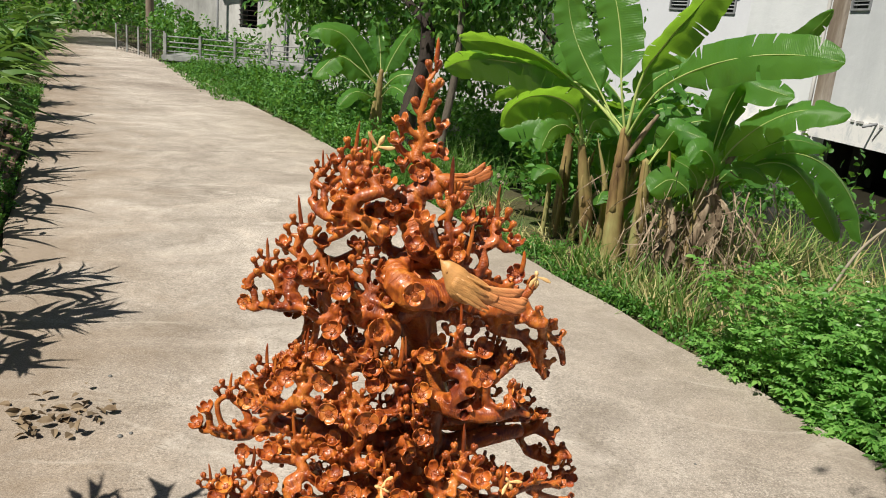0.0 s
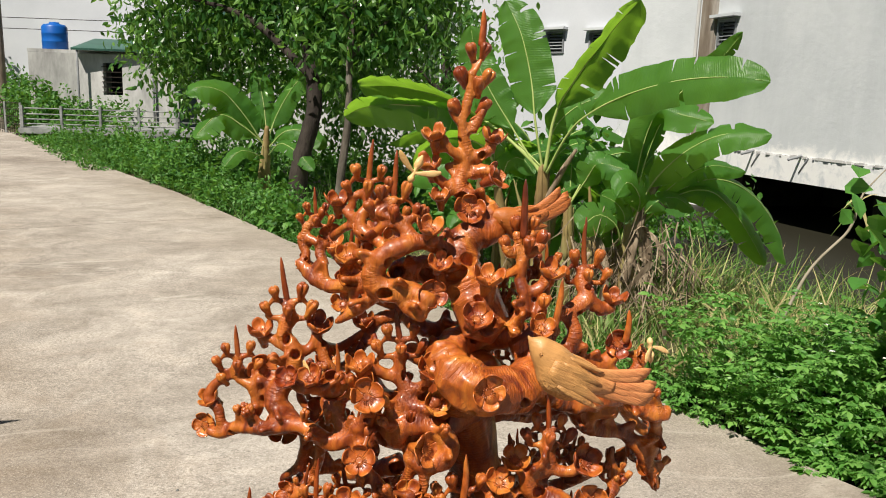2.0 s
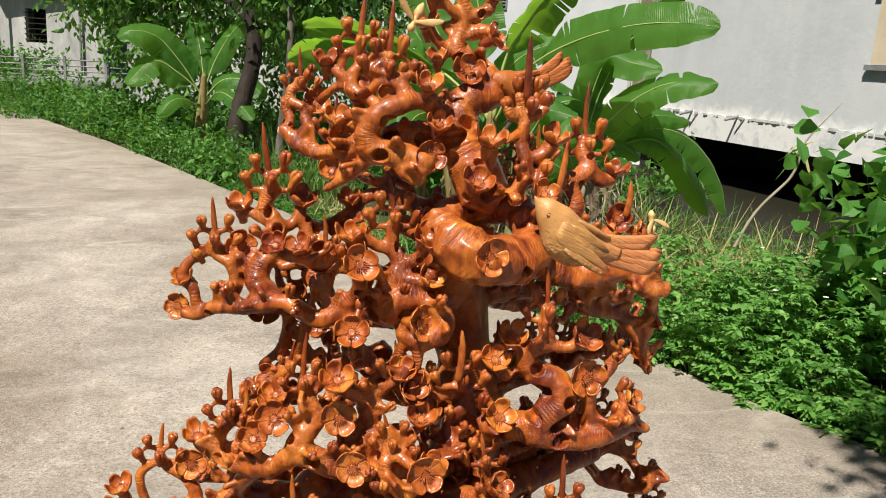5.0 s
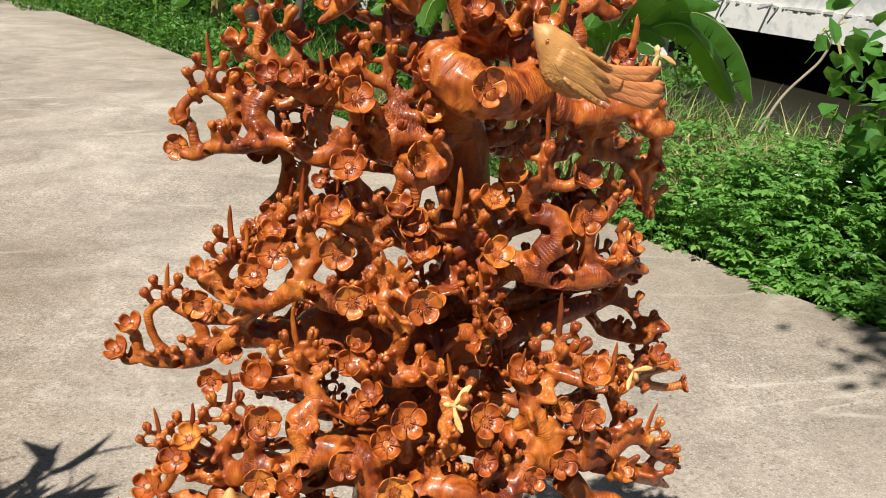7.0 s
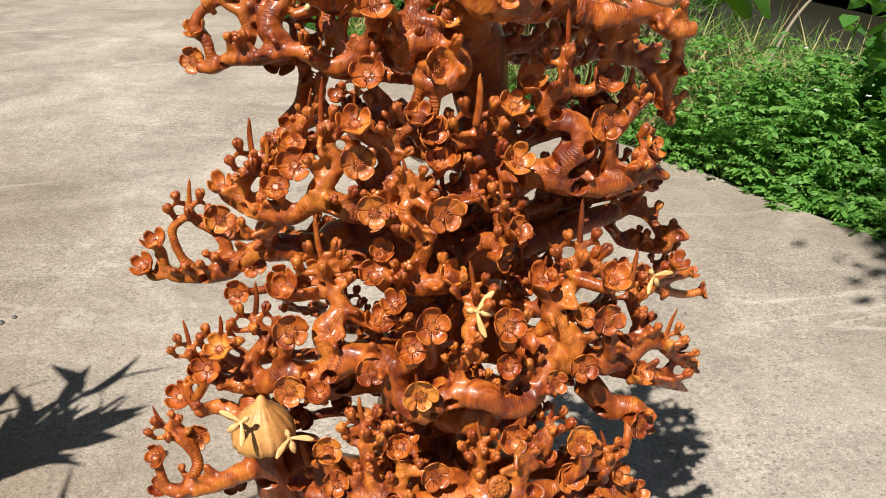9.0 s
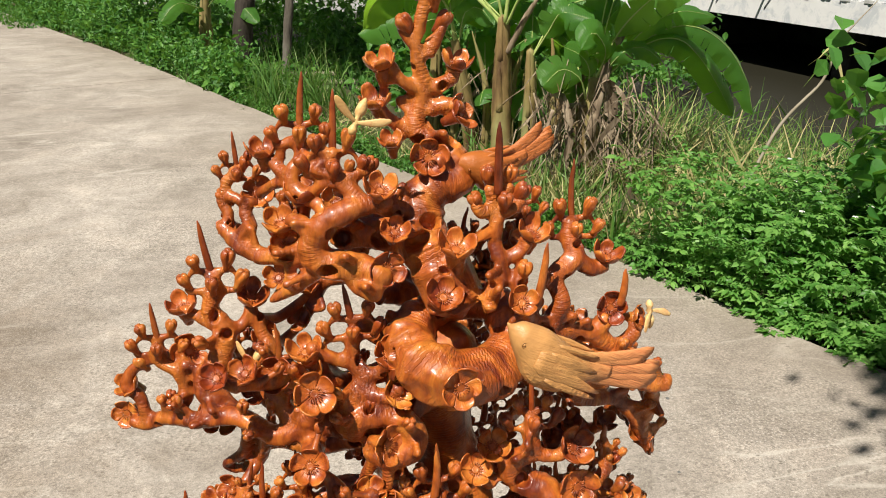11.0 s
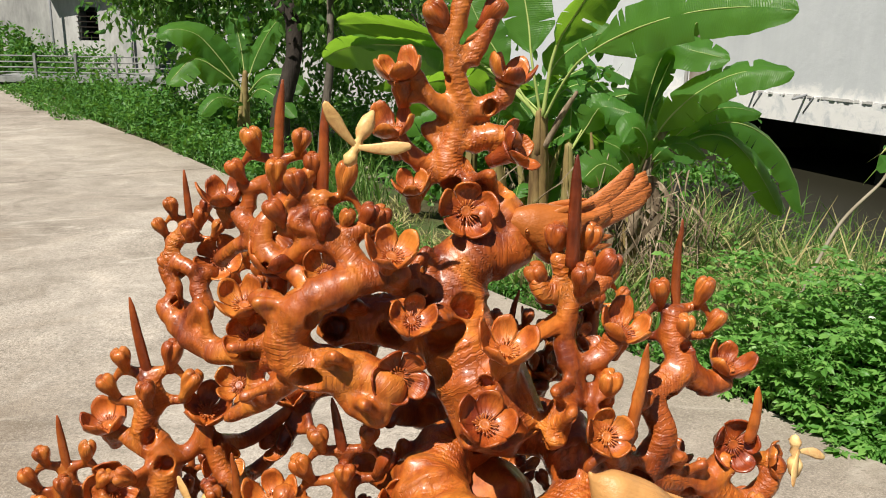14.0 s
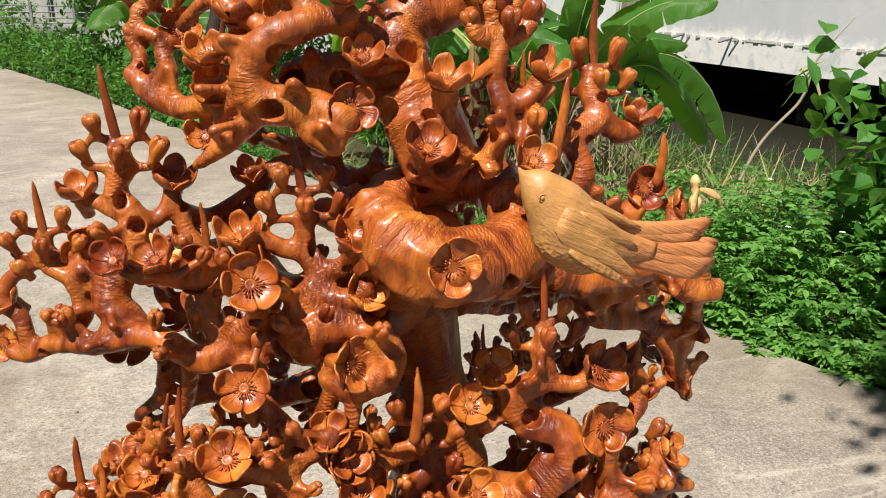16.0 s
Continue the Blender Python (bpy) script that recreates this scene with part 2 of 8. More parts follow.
    scrape = ramp(t, noise_at(t, streaks.outputs[0], 0.9, 4.0, 0.5, 0.4), [(0.485, (0, 0, 0)), (0.5, (0.5, 0.5, 0.5)), (0.515, (0, 0, 0))])
    there = ramp(t, noise_at(t, c, 0.9, 3.0, 0.5), [(0.50, (0, 0, 0)), (0.60, (1, 1, 1))])
    col = mix(t, mix(t, 1.0, scrape, there, "MULTIPLY"), col, (0.56, 0.52, 0.46, 1))
    cross = t.nodes.new("ShaderNodeMapping")
    cross.inputs["Scale"].default_value = (0.62, 1.0, 1.0)
    t.links.new(c, cross.inputs[0])
    holes = node(t, "ShaderNodeTexVoronoi", Scale=64.0, Randomness=1.0)
    t.links.new(cross.outputs[0], holes.inputs["Vector"])
    pits = ramp(t, holes.outputs["Distance"], [(0.17, (1, 1, 1)), (0.30, (0, 0, 0))])
    some = ramp(t, noise_at(t, c, 9.0, 6.0, 0.75), [(0.36, (0, 0, 0)), (0.56, (0.8, 0.8, 0.8))])
    pitted = mix(t, 1.0, pits, some, "MULTIPLY")
    col = mix(t, pitted, col, (0.155, 0.135, 0.112, 1))
    across = t.nodes.new("ShaderNodeVectorMath")       # brown soil washed over the concrete from the banana side
    across.operation = "DOT_PRODUCT"
    across.inputs[1].default_value = (0.8966, 0.4428, 0.0)
    t.links.new(c, across.inputs[0])
    washed = node(t, "ShaderNodeMath")
    washed.operation = "MULTIPLY_ADD"
    washed.inputs[1].default_value = 0.42
    t.links.new(across.outputs["Value"], washed.inputs[0])
    t.links.new(noise_at(t, c, 1.4, 7.0, 0.7, 0.8), washed.inputs[2])
    silt = ramp(t, scaled(t, washed.outputs[0], 0.5), [(0.66, (0, 0, 0)), (0.90, (0.45, 0.45, 0.45))])
    col = mix(t, silt, col, (0.235, 0.195, 0.155, 1))
    dirt_at = node(t, "ShaderNodeMath")                # trodden earth along the brick edging
    dirt_at.operation = "MULTIPLY_ADD"
    dirt_at.inputs[1].default_value = -0.30
    t.links.new(across.outputs["Value"], dirt_at.inputs[0])
    t.links.new(noise_at(t, c, 1.7, 7.0, 0.72, 0.6), dirt_at.inputs[2])
    dirt = ramp(t, dirt_at.outputs[0], [(0.22, (0, 0, 0)), (0.62, (0.75, 0.75, 0.75))])
    col = mix(t, dirt, col, mix(t, 0.5, (0.215, 0.165, 0.118, 1), grit, "OVERLAY"))
    t.links.new(col, b.inputs["Base Color"])
    b.inputs["Roughness"].default_value = 0.85
    b.inputs["Specular IOR Level"].default_value = 0.25
    first = bump(t, b, noise_at(t, c, 160.0, 4.0, 0.7), 0.5, 0.004)
    bump(t, b, noise_at(t, c, 9.0, 5.0), 0.4, 0.02, first)
    return m


CONCRETE = concrete_material()
SOIL = surface("soil_and_litter", [(0.3, (0.045, 0.036, 0.02)), (0.5, (0.075, 0.07, 0.03)), (0.68, (0.06, 0.095, 0.025))], 1.6, 0.95, 60.0, 0.5, ((20.0, 0.7, 0.05), (120.0, 0.6, 0.01)))
def plaster_material():
    m, t, b, out = shader("grey_plaster")
    c = coords(t)
    col = ramp(t, noise_at(t, c, 0.5, 6.0, 0.6), [(0.3, (0.44, 0.465, 0.485)), (0.5, (0.505, 0.53, 0.55)), (0.7, (0.56, 0.58, 0.595))])
    long = t.nodes.new("ShaderNodeMapping")
    long.inputs["Scale"].default_value = (1.0, 1.0, 0.08)
    t.links.new(c, long.inputs[0])
    runs = ramp(t, noise_at(t, long.outputs[0], 2.6, 5.0, 0.65), [(0.38, (0.38, 0.375, 0.37)), (0.54, (0.5, 0.5, 0.5)), (0.7, (0.56, 0.56, 0.56))])
    col = mix(t, 0.22, col, runs, "OVERLAY")
    split = t.nodes.new("ShaderNodeSeparateXYZ")
    t.links.new(c, split.inputs[0])
    low = node(t, "ShaderNodeMapRange")
    for k, v in zip((1, 2, 3, 4), (0.75, 1.35, 1.0, 0.0)):
        low.inputs[k].default_value = v
    t.links.new(split.outputs[2], low.inputs[0])
    both = t.nodes.new("ShaderNodeMath")
    both.operation = "MULTIPLY"
    t.links.new(low.outputs[0], both.inputs[0])
    t.links.new(noise_at(t, c, 3.4, 6.0, 0.7, 0.6), both.inputs[1])
    bloom = ramp(t, both.outputs[0], [(0.36, (0, 0, 0)), (0.50, (0.8, 0.8, 0.8))])
    col = mix(t, bloom, col, (0.74, 0.735, 0.72, 1))
    t.links.new(col, b.inputs["Base Color"])
    b.inputs["Roughness"].default_value = 0.85
    first = bump(t, b, noise_at(t, c, 6.0), 0.3, 0.02)
    bump(t, b, noise_at(t, c, 90.0), 0.3, 0.004, first)
    return m


PLASTER = plaster_material()
# plaster with the blue cast of a shaded wall put into its colour
PLASTER_SHADE_TINT = surface("shade_tinted_plaster", [(0.3, (0.48, 0.50, 0.54)), (0.7, (0.56, 0.58, 0.62))], 0.6, 0.85, 30.0, 0.12, ((40.0, 0.3, 0.004),))
STAINED = surface("water_stained_render", [(0.3, (0.09, 0.065, 0.045)), (0.5, (0.22, 0.18, 0.14)), (0.66, (0.36, 0.33, 0.29))], 2.2, 0.9, 20.0, 0.4, ((30.0, 0.4, 0.01),), stretch=(1.0, 1.0, 0.22))
OLDWALL = surface("weathered_limewash", [(0.3, (0.22, 0.22, 0.215)), (0.5, (0.42, 0.42, 0.41)), (0.7, (0.56, 0.555, 0.54))], 1.1, 0.9, 9.0, 0.5, ((30.0, 0.4, 0.01),), stretch=(1.0, 1.0, 0.3))
# near-black: the shade under house and deck is put into the colour
UNDERSIDE_DARK = surface("shade_dark_base", [(0.3, (0.02, 0.018, 0.015)), (0.7, (0.055, 0.05, 0.042))], 3.0, 0.9, 20.0, 0.4, ((12.0, 0.6, 0.03),))
CREAMPANEL = surface("cream_board", [(0.3, (0.52, 0.43, 0.31)), (0.7, (0.60, 0.51, 0.38))], 2.0, 0.7, 40.0, 0.15)
GREYMETAL = surface("grey_painted_metal", [(0.3, (0.16, 0.17, 0.18)), (0.7, (0.24, 0.25, 0.26))], 6.0, 0.5)
RAIL = surface("weathered_rail", [(0.3, (0.16, 0.17, 0.165)), (0.7, (0.34, 0.35, 0.34))], 4.0, 0.7, 40.0, 0.3)
# near-black board colour: the darkness of unlit rooms is put into it
ROOM_DARK = surface("dark_interior", [(0.3, (0.012, 0.013, 0.015)), (0.7, (0.03, 0.032, 0.035))], 3.0, 0.25)
BLUE = surface("blue_plastic", [(0.3, (0.006, 0.085, 0.36)), (0.7, (0.01, 0.12, 0.45))], 1.0, 0.4)
GREENROOF = surface("green_sheet_roof", [(0.3, (0.03, 0.09, 0.07)), (0.7, (0.05, 0.13, 0.10))], 2.0, 0.5)
BRICK = surface("old_brick", [(0.3, (0.15, 0.085, 0.06)), (0.55, (0.25, 0.17, 0.12)), (0.75, (0.31, 0.28, 0.24))], 7.0, 0.9, 60.0, 0.4, ((60.0, 0.6, 0.006),), spread=9.0)
STONE = surface("grey_stone", [(0.3, (0.08, 0.08, 0.08)), (0.7, (0.2, 0.2, 0.19))], 20.0, 0.9, 90.0, 0.3, ((80.0, 0.5, 0.004),))
LITTER = surface("dry_leaf", [(0.3, (0.10, 0.065, 0.035)), (0.7, (0.26, 0.2, 0.13))], 14.0, 0.8, spread=5.0)
BARK = surface("grey_brown_bark", [(0.3, (0.05, 0.042, 0.033)), (0.55, (0.11, 0.095, 0.075)), (0.75, (0.18, 0.165, 0.14))], 9.0, 0.9, 70.0, 0.4, ((30.0, 0.7, 0.02),), stretch=(1, 1, 0.3))
DARKBARK = surface("dark_bark", [(0.3, (0.016, 0.012, 0.01)), (0.7, (0.05, 0.04, 0.032))], 9.0, 0.9, 70.0, 0.4, ((30.0, 0.7, 0.02),), stretch=(1, 1, 0.3))
POLE = surface("dead_bamboo_pole", [(0.3, (0.2, 0.17, 0.12)), (0.7, (0.34, 0.3, 0.23))], 8.0, 0.7)
STEM = surface("banana_stem", [(0.28, (0.075, 0.04, 0.018)), (0.42, (0.22, 0.15, 0.06)), (0.58, (0.25, 0.215, 0.085)), (0.76, (0.27, 0.31, 0.12))], 5.0, 0.6, 40.0, 0.3, ((25.0, 0.4, 0.01),), stretch=(1, 1, 0.3), spread=4.0)
RIB = surface("banana_midrib", [(0.3, (0.26, 0.36, 0.09)), (0.7, (0.42, 0.48, 0.17))], 6.0, 0.5)
BANANA = leafy("banana_leaf", [(0.1, (0.026, 0.090, 0.024)), (0.45, (0.045, 0.140, 0.030)), (0.8, (0.085, 0.225, 0.034))], 2.5, 0.47, 0.40, 6.0, 0.011, (0.52, 0.92, 0.05))
DRYBANANA = surface("withered_banana_leaf", [(0.3, (0.10, 0.07, 0.045)), (0.5, (0.20, 0.15, 0.10)), (0.72, (0.38, 0.31, 0.22))], 9.0, 0.85, 80.0, 0.4, stretch=(3, 3, 0.5))
TREELEAF = leafy("tree_leaf", [(0.12, (0.016, 0.060, 0.016)), (0.5, (0.055, 0.155, 0.035)), (0.85, (0.20, 0.37, 0.09))], 0.9, 0.40, 0.28)
WHITEPETAL = surface("white_petal", [(0.3, (0.70, 0.70, 0.64)), (0.7, (0.8, 0.8, 0.76))], 60.0, 0.7)
WEEDLEAF = leafy("weed_leaf", [(0.12, (0.026, 0.095, 0.016)), (0.5, (0.055, 0.17, 0.026)), (0.85, (0.12, 0.27, 0.045))], 2.0, 0.3, 0.5)
BROADLEAF = leafy("broad_leaf", [(0.12, (0.03, 0.11, 0.022)), (0.5, (0.06, 0.19, 0.034)), (0.85, (0.11, 0.28, 0.05))], 2.0, 0.35, 0.42)
BUSHLEAF = leafy("bush_leaf", [(0.12, (0.050, 0.160, 0.028)), (0.5, (0.115, 0.285, 0.055)), (0.85, (0.23, 0.43, 0.105))], 4.0, 0.38, 0.42)
STRAPLEAF = leafy("strap_leaf", [(0.12, (0.02, 0.06, 0.016)), (0.5, (0.05, 0.12, 0.025)), (0.85, (0.16, 0.25, 0.05))], 2.0, 0.2, 0.4, 5.0)
STRAW = leafy("dry_grass", [(0.1, (0.28, 0.22, 0.10)), (0.4, (0.46, 0.40, 0.19)), (0.58, (0.42, 0.42, 0.17)), (0.78, (0.15, 0.25, 0.05))], 2.0, 0.25, 0.6, glow=(0.5, 0.42, 0.2))
GRASS = leafy("green_grass", [(0.12, (0.035, 0.10, 0.018)), (0.6, (0.09, 0.20, 0.035)), (0.9, (0.22, 0.28, 0.09))], 2.0, 0.3, 0.5)


def water_material():
    m, t, b, out = shader("still_water")
    b.inputs["Base Color"].default_value = (0.018, 0.017, 0.011, 1)
    b.inputs["Roughness"].default_value = 0.55
    b.inputs["Specular IOR Level"].default_value = 0.12
    bump(t, b, noise_at(t, coords(t), 6.0), 0.1, 0.01)
    return m


WATER = water_material()


# ---- geometry helpers ----
def mesh_of(bm, name, material, smooth=True):
    me = bpy.data.meshes.new(name)
    bm.normal_update()
    bm.to_mesh(me)
    bm.free()
    me.materials.append(material)
    if smooth:
        me.shade_smooth()
    return me


def part(name, bm, material, parent=None, label="", smooth=True, at=None):
    ob = new(name, mesh_of(bm, name, material, smooth))
    if parent is not None:
        ob.parent = parent
    if at is not None:
        ob.matrix_basis = at
    return tagged(ob, label)


def share(name, me, parent, at, label=""):
    ob = new(name, me)
    ob.parent = parent
    ob.matrix_basis = at
    return tagged(ob, label)


def thing(name, label, category, at=(0, 0, 0), group="", kind=""):
    ob = new(name)
    ob.location = at
    return tagged(ob, label, category, group, kind)


def box(bm, lo, hi, m=Matrix.Identity(4), bevel=0.0):
    size = [b - a for a, b in zip(lo, hi)]
    mid = [(a + b) / 2 for a, b in zip(lo, hi)]
    got = bmesh.ops.create_cube(bm, size=1.0, matrix=m @ Matrix.Translation(mid) @ Matrix.Diagonal((*size, 1)))
    if bevel:
        edges = list({e for v in got["verts"] for e in v.link_edges})
        bmesh.ops.bevel(bm, geom=edges, offset=bevel, segments=2, affect="EDGES")
    return bm


def spline(points, step):
    """Catmull-Rom samples (place, radius) through rows of x, y, z, r, about step apart."""
    P = [np.array(p, float) for p in points]
    P = [2 * P[0] - P[1]] + P + [2 * P[-1] - P[-2]]
    out = []
    for i in range(1, len(P) - 2):
        a, b, c, d = P[i - 1:i + 3]
        n = max(1, int(np.linalg.norm((c - b)[:3]) / step))
        for k in range(n):
            u = k / n
            out.append(0.5 * (2 * b + (c - a) * u + (2 * a - 5 * b + 4 * c - d) * u * u + (3 * b - a - 3 * c + d) * u ** 3))
    out.append(P[-2])
    return out


def tube(bm, points, seg=10, step=0.006, ridge=0.0, period=0.007, rough=0.0, flat=1.0, squeeze=None, record=None):
    """A round limb along a spline, with closed ends. ridge: depth of the carved rings; rough: uneven thickness."""
    S = spline(points, step)
    n = len(S)
    normal, rings, length = None, [], 0.0
    phase = random.random() * 10
    for i in range(n):
        tangent = Vector((S[min(i + 1, n - 1)] - S[max(i - 1, 0)])[:3]).normalized()
        if normal is None:
            normal = tangent.orthogonal().normalized() if squeeze is None else (Vector(squeeze) - tangent * tangent.dot(Vector(squeeze))).normalized()
        normal = (normal - tangent * normal.dot(tangent)).normalized()
        side = tangent.cross(normal)
        p, r = Vector(S[i][:3]), max(float(S[i][3]), 0.0004)
        if i:
            length += float(np.linalg.norm((S[i] - S[i - 1])[:3]))
        ring = []
        for k in range(seg):
            a = 2 * math.pi * k / seg
            d = normal * math.cos(a) * flat + side * math.sin(a)
            rr = r
            if ridge:
                wob = 1.3 * noise.noise(p * 40 + d * 2.5)
                rr += min(ridge, r * 0.16) * math.sin(2 * math.pi * length / period + wob * 3 + phase)
            if rough:
                rr += r * rough * noise.noise(p * (0.35 / max(r, 0.004)) + d * 1.1 + Vector((phase, 0, 0)))
            ring.append(bm.verts.new(p + d * rr))
        if record is not None:
            record += [(v.co.copy(), length + phase, r) for v in ring[::2]]
        rings.append(ring)
    for a, b in zip(rings, rings[1:]):
        for k in range(seg):
            bm.faces.new((a[k], a[(k + 1) % seg], b[(k + 1) % seg], b[k]))
    for ring, end, back in ((rings[0], 0, -1), (rings[-1], -1, 1)):
        q = S[end]
        nb = S[1] if end == 0 else S[-2]
        out = Vector((q - nb)[:3]).normalized() * float(q[3]) * 0.7
        tip = bm.verts.new(Vector(q[:3]) + out)
        for k in range(seg):
            a, b = ring[k], ring[(k + 1) % seg]
            bm.faces.new((b, a, tip) if back < 0 else (a, b, tip))
    return S


def lathe(bm, profile, seg=16, m=Matrix.Identity(4), lobes=0, depth=0.0, power=4):
    """Profile rows of radius and height turned about z; lobes: number of grooves down the sides."""
    rings = []
    for r, z in profile:
        ring = []
        for k in range(seg):
            a = 2 * math.pi * k / seg
            q = r * (1 - depth * abs(math.cos(a * lobes / 2)) ** power) if lobes else r
            ring.append(bm.verts.new(m @ Vector((q * math.cos(a), q * math.sin(a), z))))
        rings.append(ring)
    for a, b in zip(rings, rings[1:]):
        for k in range(seg):
            bm.faces.new((a[k], a[(k + 1) % seg], b[(k + 1) % seg], b[k]))
    bm.faces.new(rings[0][::-1])
    bm.faces.new(rings[-1])
    return bm


def aim(place, way, roll=0.0, scale=1.0):
    """A pose whose z axis points along way."""
    q = Vector(way).to_track_quat("Z", "Y").to_matrix().to_4x4()
    return Matrix.Translation(place) @ q @ Matrix.Rotation(roll, 4, "Z") @ Matrix.Diagonal((scale, scale, scale, 1))


def soup(name, verts, faces, material, parent=None, label="", kind="", category="", smooth=False):
    me = bpy.data.meshes.new(name)
    me.from_pydata(np.asarray(verts).tolist(), [], faces)
    me.materials.append(material)
    if smooth:
        me.shade_smooth()
    ob = new(name, me)
    if parent is not None:
        ob.parent = parent
    return tagged(ob, label, category, "", kind)

from mathutils.kdtree import KDTree

# ---- the carved plum-blossom tree ----
carving = thing("carved_tree", "lacquered orange-brown wooden carving of a blossoming plum tree on the road", "wood carving")
R = 0.0165      # radius of an open blossom


def petal_flower(spread, height, seed):
    """A deep bowl of five thick round petals parted by narrow slits, on a swollen neck; the axis is z, the base at the origin."""
    rnd = random.Random(seed)
    bm = bmesh.new()
    nu, nv, thick = 8, 7, 0.0016
    for k in range(5):
        turn = 2 * math.pi * (k + 0.03 * rnd.uniform(-1, 1)) / 5
        lift, wide = 1 + 0.16 * rnd.uniform(-1, 1), 0.605 + 0.03 * rnd.uniform(-1, 1)
        over, inward = 0.0016 * ((k * 2) % 5) / 4, 0.05 * rnd.uniform(-0.5, 1)
        sheets = []
        for off in (0.0, thick):
            grid = []
            for j in range(nv + 1):
                v = j / nv
                row = []
                for i in range(nu + 1):
                    u = 2 * i / nu - 1
                    tip = 1 - 0.40 * abs(u) ** 2.8 * v ** 2
                    e = v * tip
                    rad = R * spread * (0.10 + 0.90 * math.sin(e * math.pi / 2) ** 0.85) * (1 - inward * e ** 3) + over * v
                    z = height * R * lift * (0.22 * e + 0.78 * e ** 2.6) + 0.0006 * math.sin(u * 7 + k) * v
                    a = turn + u * wide
                    row.append(bm.verts.new((rad * math.cos(a) + off * 0.8 * v * math.cos(a), rad * math.sin(a) + off * 0.8 * v * math.sin(a), z - off * (1.0 - 0.75 * v))))
                grid.append(row)
            sheets.append(grid)
        top, low = sheets
        for j in range(nv):
            for i in range(nu):
                bm.faces.new((top[j][i], top[j][i + 1], top[j + 1][i + 1], top[j + 1][i]))
                bm.faces.new((low[j][i], low[j + 1][i], low[j + 1][i + 1], low[j][i + 1]))
        for i in range(nu):
            bm.faces.new((top[nv][i], top[nv][i + 1], low[nv][i + 1], low[nv][i]))
        for j in range(nv):
            bm.faces.new((top[j][0], top[j + 1][0], low[j + 1][0], low[j][0]))
            bm.faces.new((top[j + 1][nu], top[j][nu], low[j][nu], low[j + 1][nu]))
    w = spread * R
    lathe(bm, [(0.0050, -0.020), (0.0058, -0.014), (0.0075, -0.008), (0.46 * w, -0.0045), (0.62 * w, -0.0018), (0.60 * w, -0.0004), (0.2 * w, 0.0002)], 14)
    return mesh_of(bm, "flower", PETAL)


def stamen_cluster():
    """A low round boss with a fringe of fine filaments pressed into the bowl."""
    bm = bmesh.new()
    lathe(bm, [(0.0044, -0.001), (0.0042, 0.0010), (0.0030, 0.0020), (0.0022, 0.0014), (0.0008, 0.0016)], 12)
    for k in range(18):
        a = 2 * math.pi * k / 18 + random.uniform(-0.10, 0.10)
        l = R * random.uniform(0.34, 0.47)
        d = Vector((math.cos(a), math.sin(a), 0))
        tube(bm, [(*(d * 0.003 + Vector((0, 0, 0.0012))), 0.0005), (*(d * l * 0.7 + Vector((0, 0, 0.0018))), 0.00045), (*(d * l + Vector((0, 0, 0.0030))), 0.0007)], 5, 0.003)
    return mesh_of(bm, "stamen_head", STAMEN)


def bud_shape(stretch, seed):
    """A round bud on a tapering neck, its petals closed over one another with a cleft between them; axis z."""
    bm = bmesh.new()
    rows = ((0.0038, -0.009), (0.0043, -0.004), (0.0054, 0.0), (0.0067, 0.0036), (0.0077, 0.0070), (0.0080, 0.0100), (0.0077, 0.0128), (0.0067, 0.0150), (0.0050, 0.0165), (0.0028, 0.0168), (0.0006, 0.0160))
    seg, rings = 36, []
    for r, z in rows:
        open_by = min(max((z - 0.002) / 0.011, 0.0), 1.0)
        ring = []
        for k in range(seg):
            a = 2 * math.pi * k / seg
            cleft = abs(math.cos(1.5 * a + 0.3 * seed)) ** 12
            q = r * (1 - 0.42 * cleft * open_by) * (1 + 0.05 * math.cos(a + seed))
            ring.append(bm.verts.new((q * math.cos(a), q * math.sin(a), z * stretch - 0.0016 * cleft * open_by)))
        rings.append(ring)
    for a, b in zip(rings, rings[1:]):
        for k in range(seg):
            bm.faces.new((a[k], a[(k + 1) % seg], b[(k + 1) % seg], b[k]))
    bm.faces.new(rings[0][::-1])
    bm.faces.new(rings[-1])
    return mesh_of(bm, "bud", PETAL)


FLOWERS = [petal_flower(1.06, 0.50, 1), petal_flower(1.02, 0.66, 2), petal_flower(0.97, 0.86, 3), petal_flower(0.92, 1.02, 4)]
STAMENS = stamen_cluster()
BUDS = [bud_shape(0.95, 1), bud_shape(0.84, 2), bud_shape(1.06, 3)]
limbs, samples, marks = {}, {}, {}


def limb(tier, points):
    if tier not in limbs:
        limbs[tier], samples[tier], marks[tier] = bmesh.new(), [], []
    longest = max(p[3] for p in points)
    S = tube(limbs[tier], points, 14 if longest > 0.015 else 10, 0.0024, 0.0003, 0.0075, 0.34 if tier == "knot" else 0.30 if longest < 0.014 else 0.20, record=marks[tier])
    samples[tier] += [Vector(s[:3]) for s in S[::3]]
    if tier != "trunk":
        lace(tier, S, 0.8 if tier in ("back", "third") else 0.45 if tier in ("crown", "tier_left") else 0.65)


def lace(tier, S, chance):
    """Small arches of wood over a limb, which leave round holes, some with a bud on top."""
    k = 4
    while k + 9 < len(S):
        span = random.randint(7, 10)
        if k + span >= len(S):
            break
        a, b = S[k], S[k + span]
        if random.random() < chance and (a[3] < 0.017 if tier in ("back", "inner", "inner_low") else 0.0078 < a[3] < 0.017):
            mid = Vector(((a + b) / 2)[:3])
            out = Vector((random.uniform(-0.7, 0.7), random.uniform(-0.8, 0.3), random.uniform(0.1, 1.0))).normalized()
            along = Vector((b - a)[:3]).normalized()
            out = (out - along * out.dot(along)).normalized()
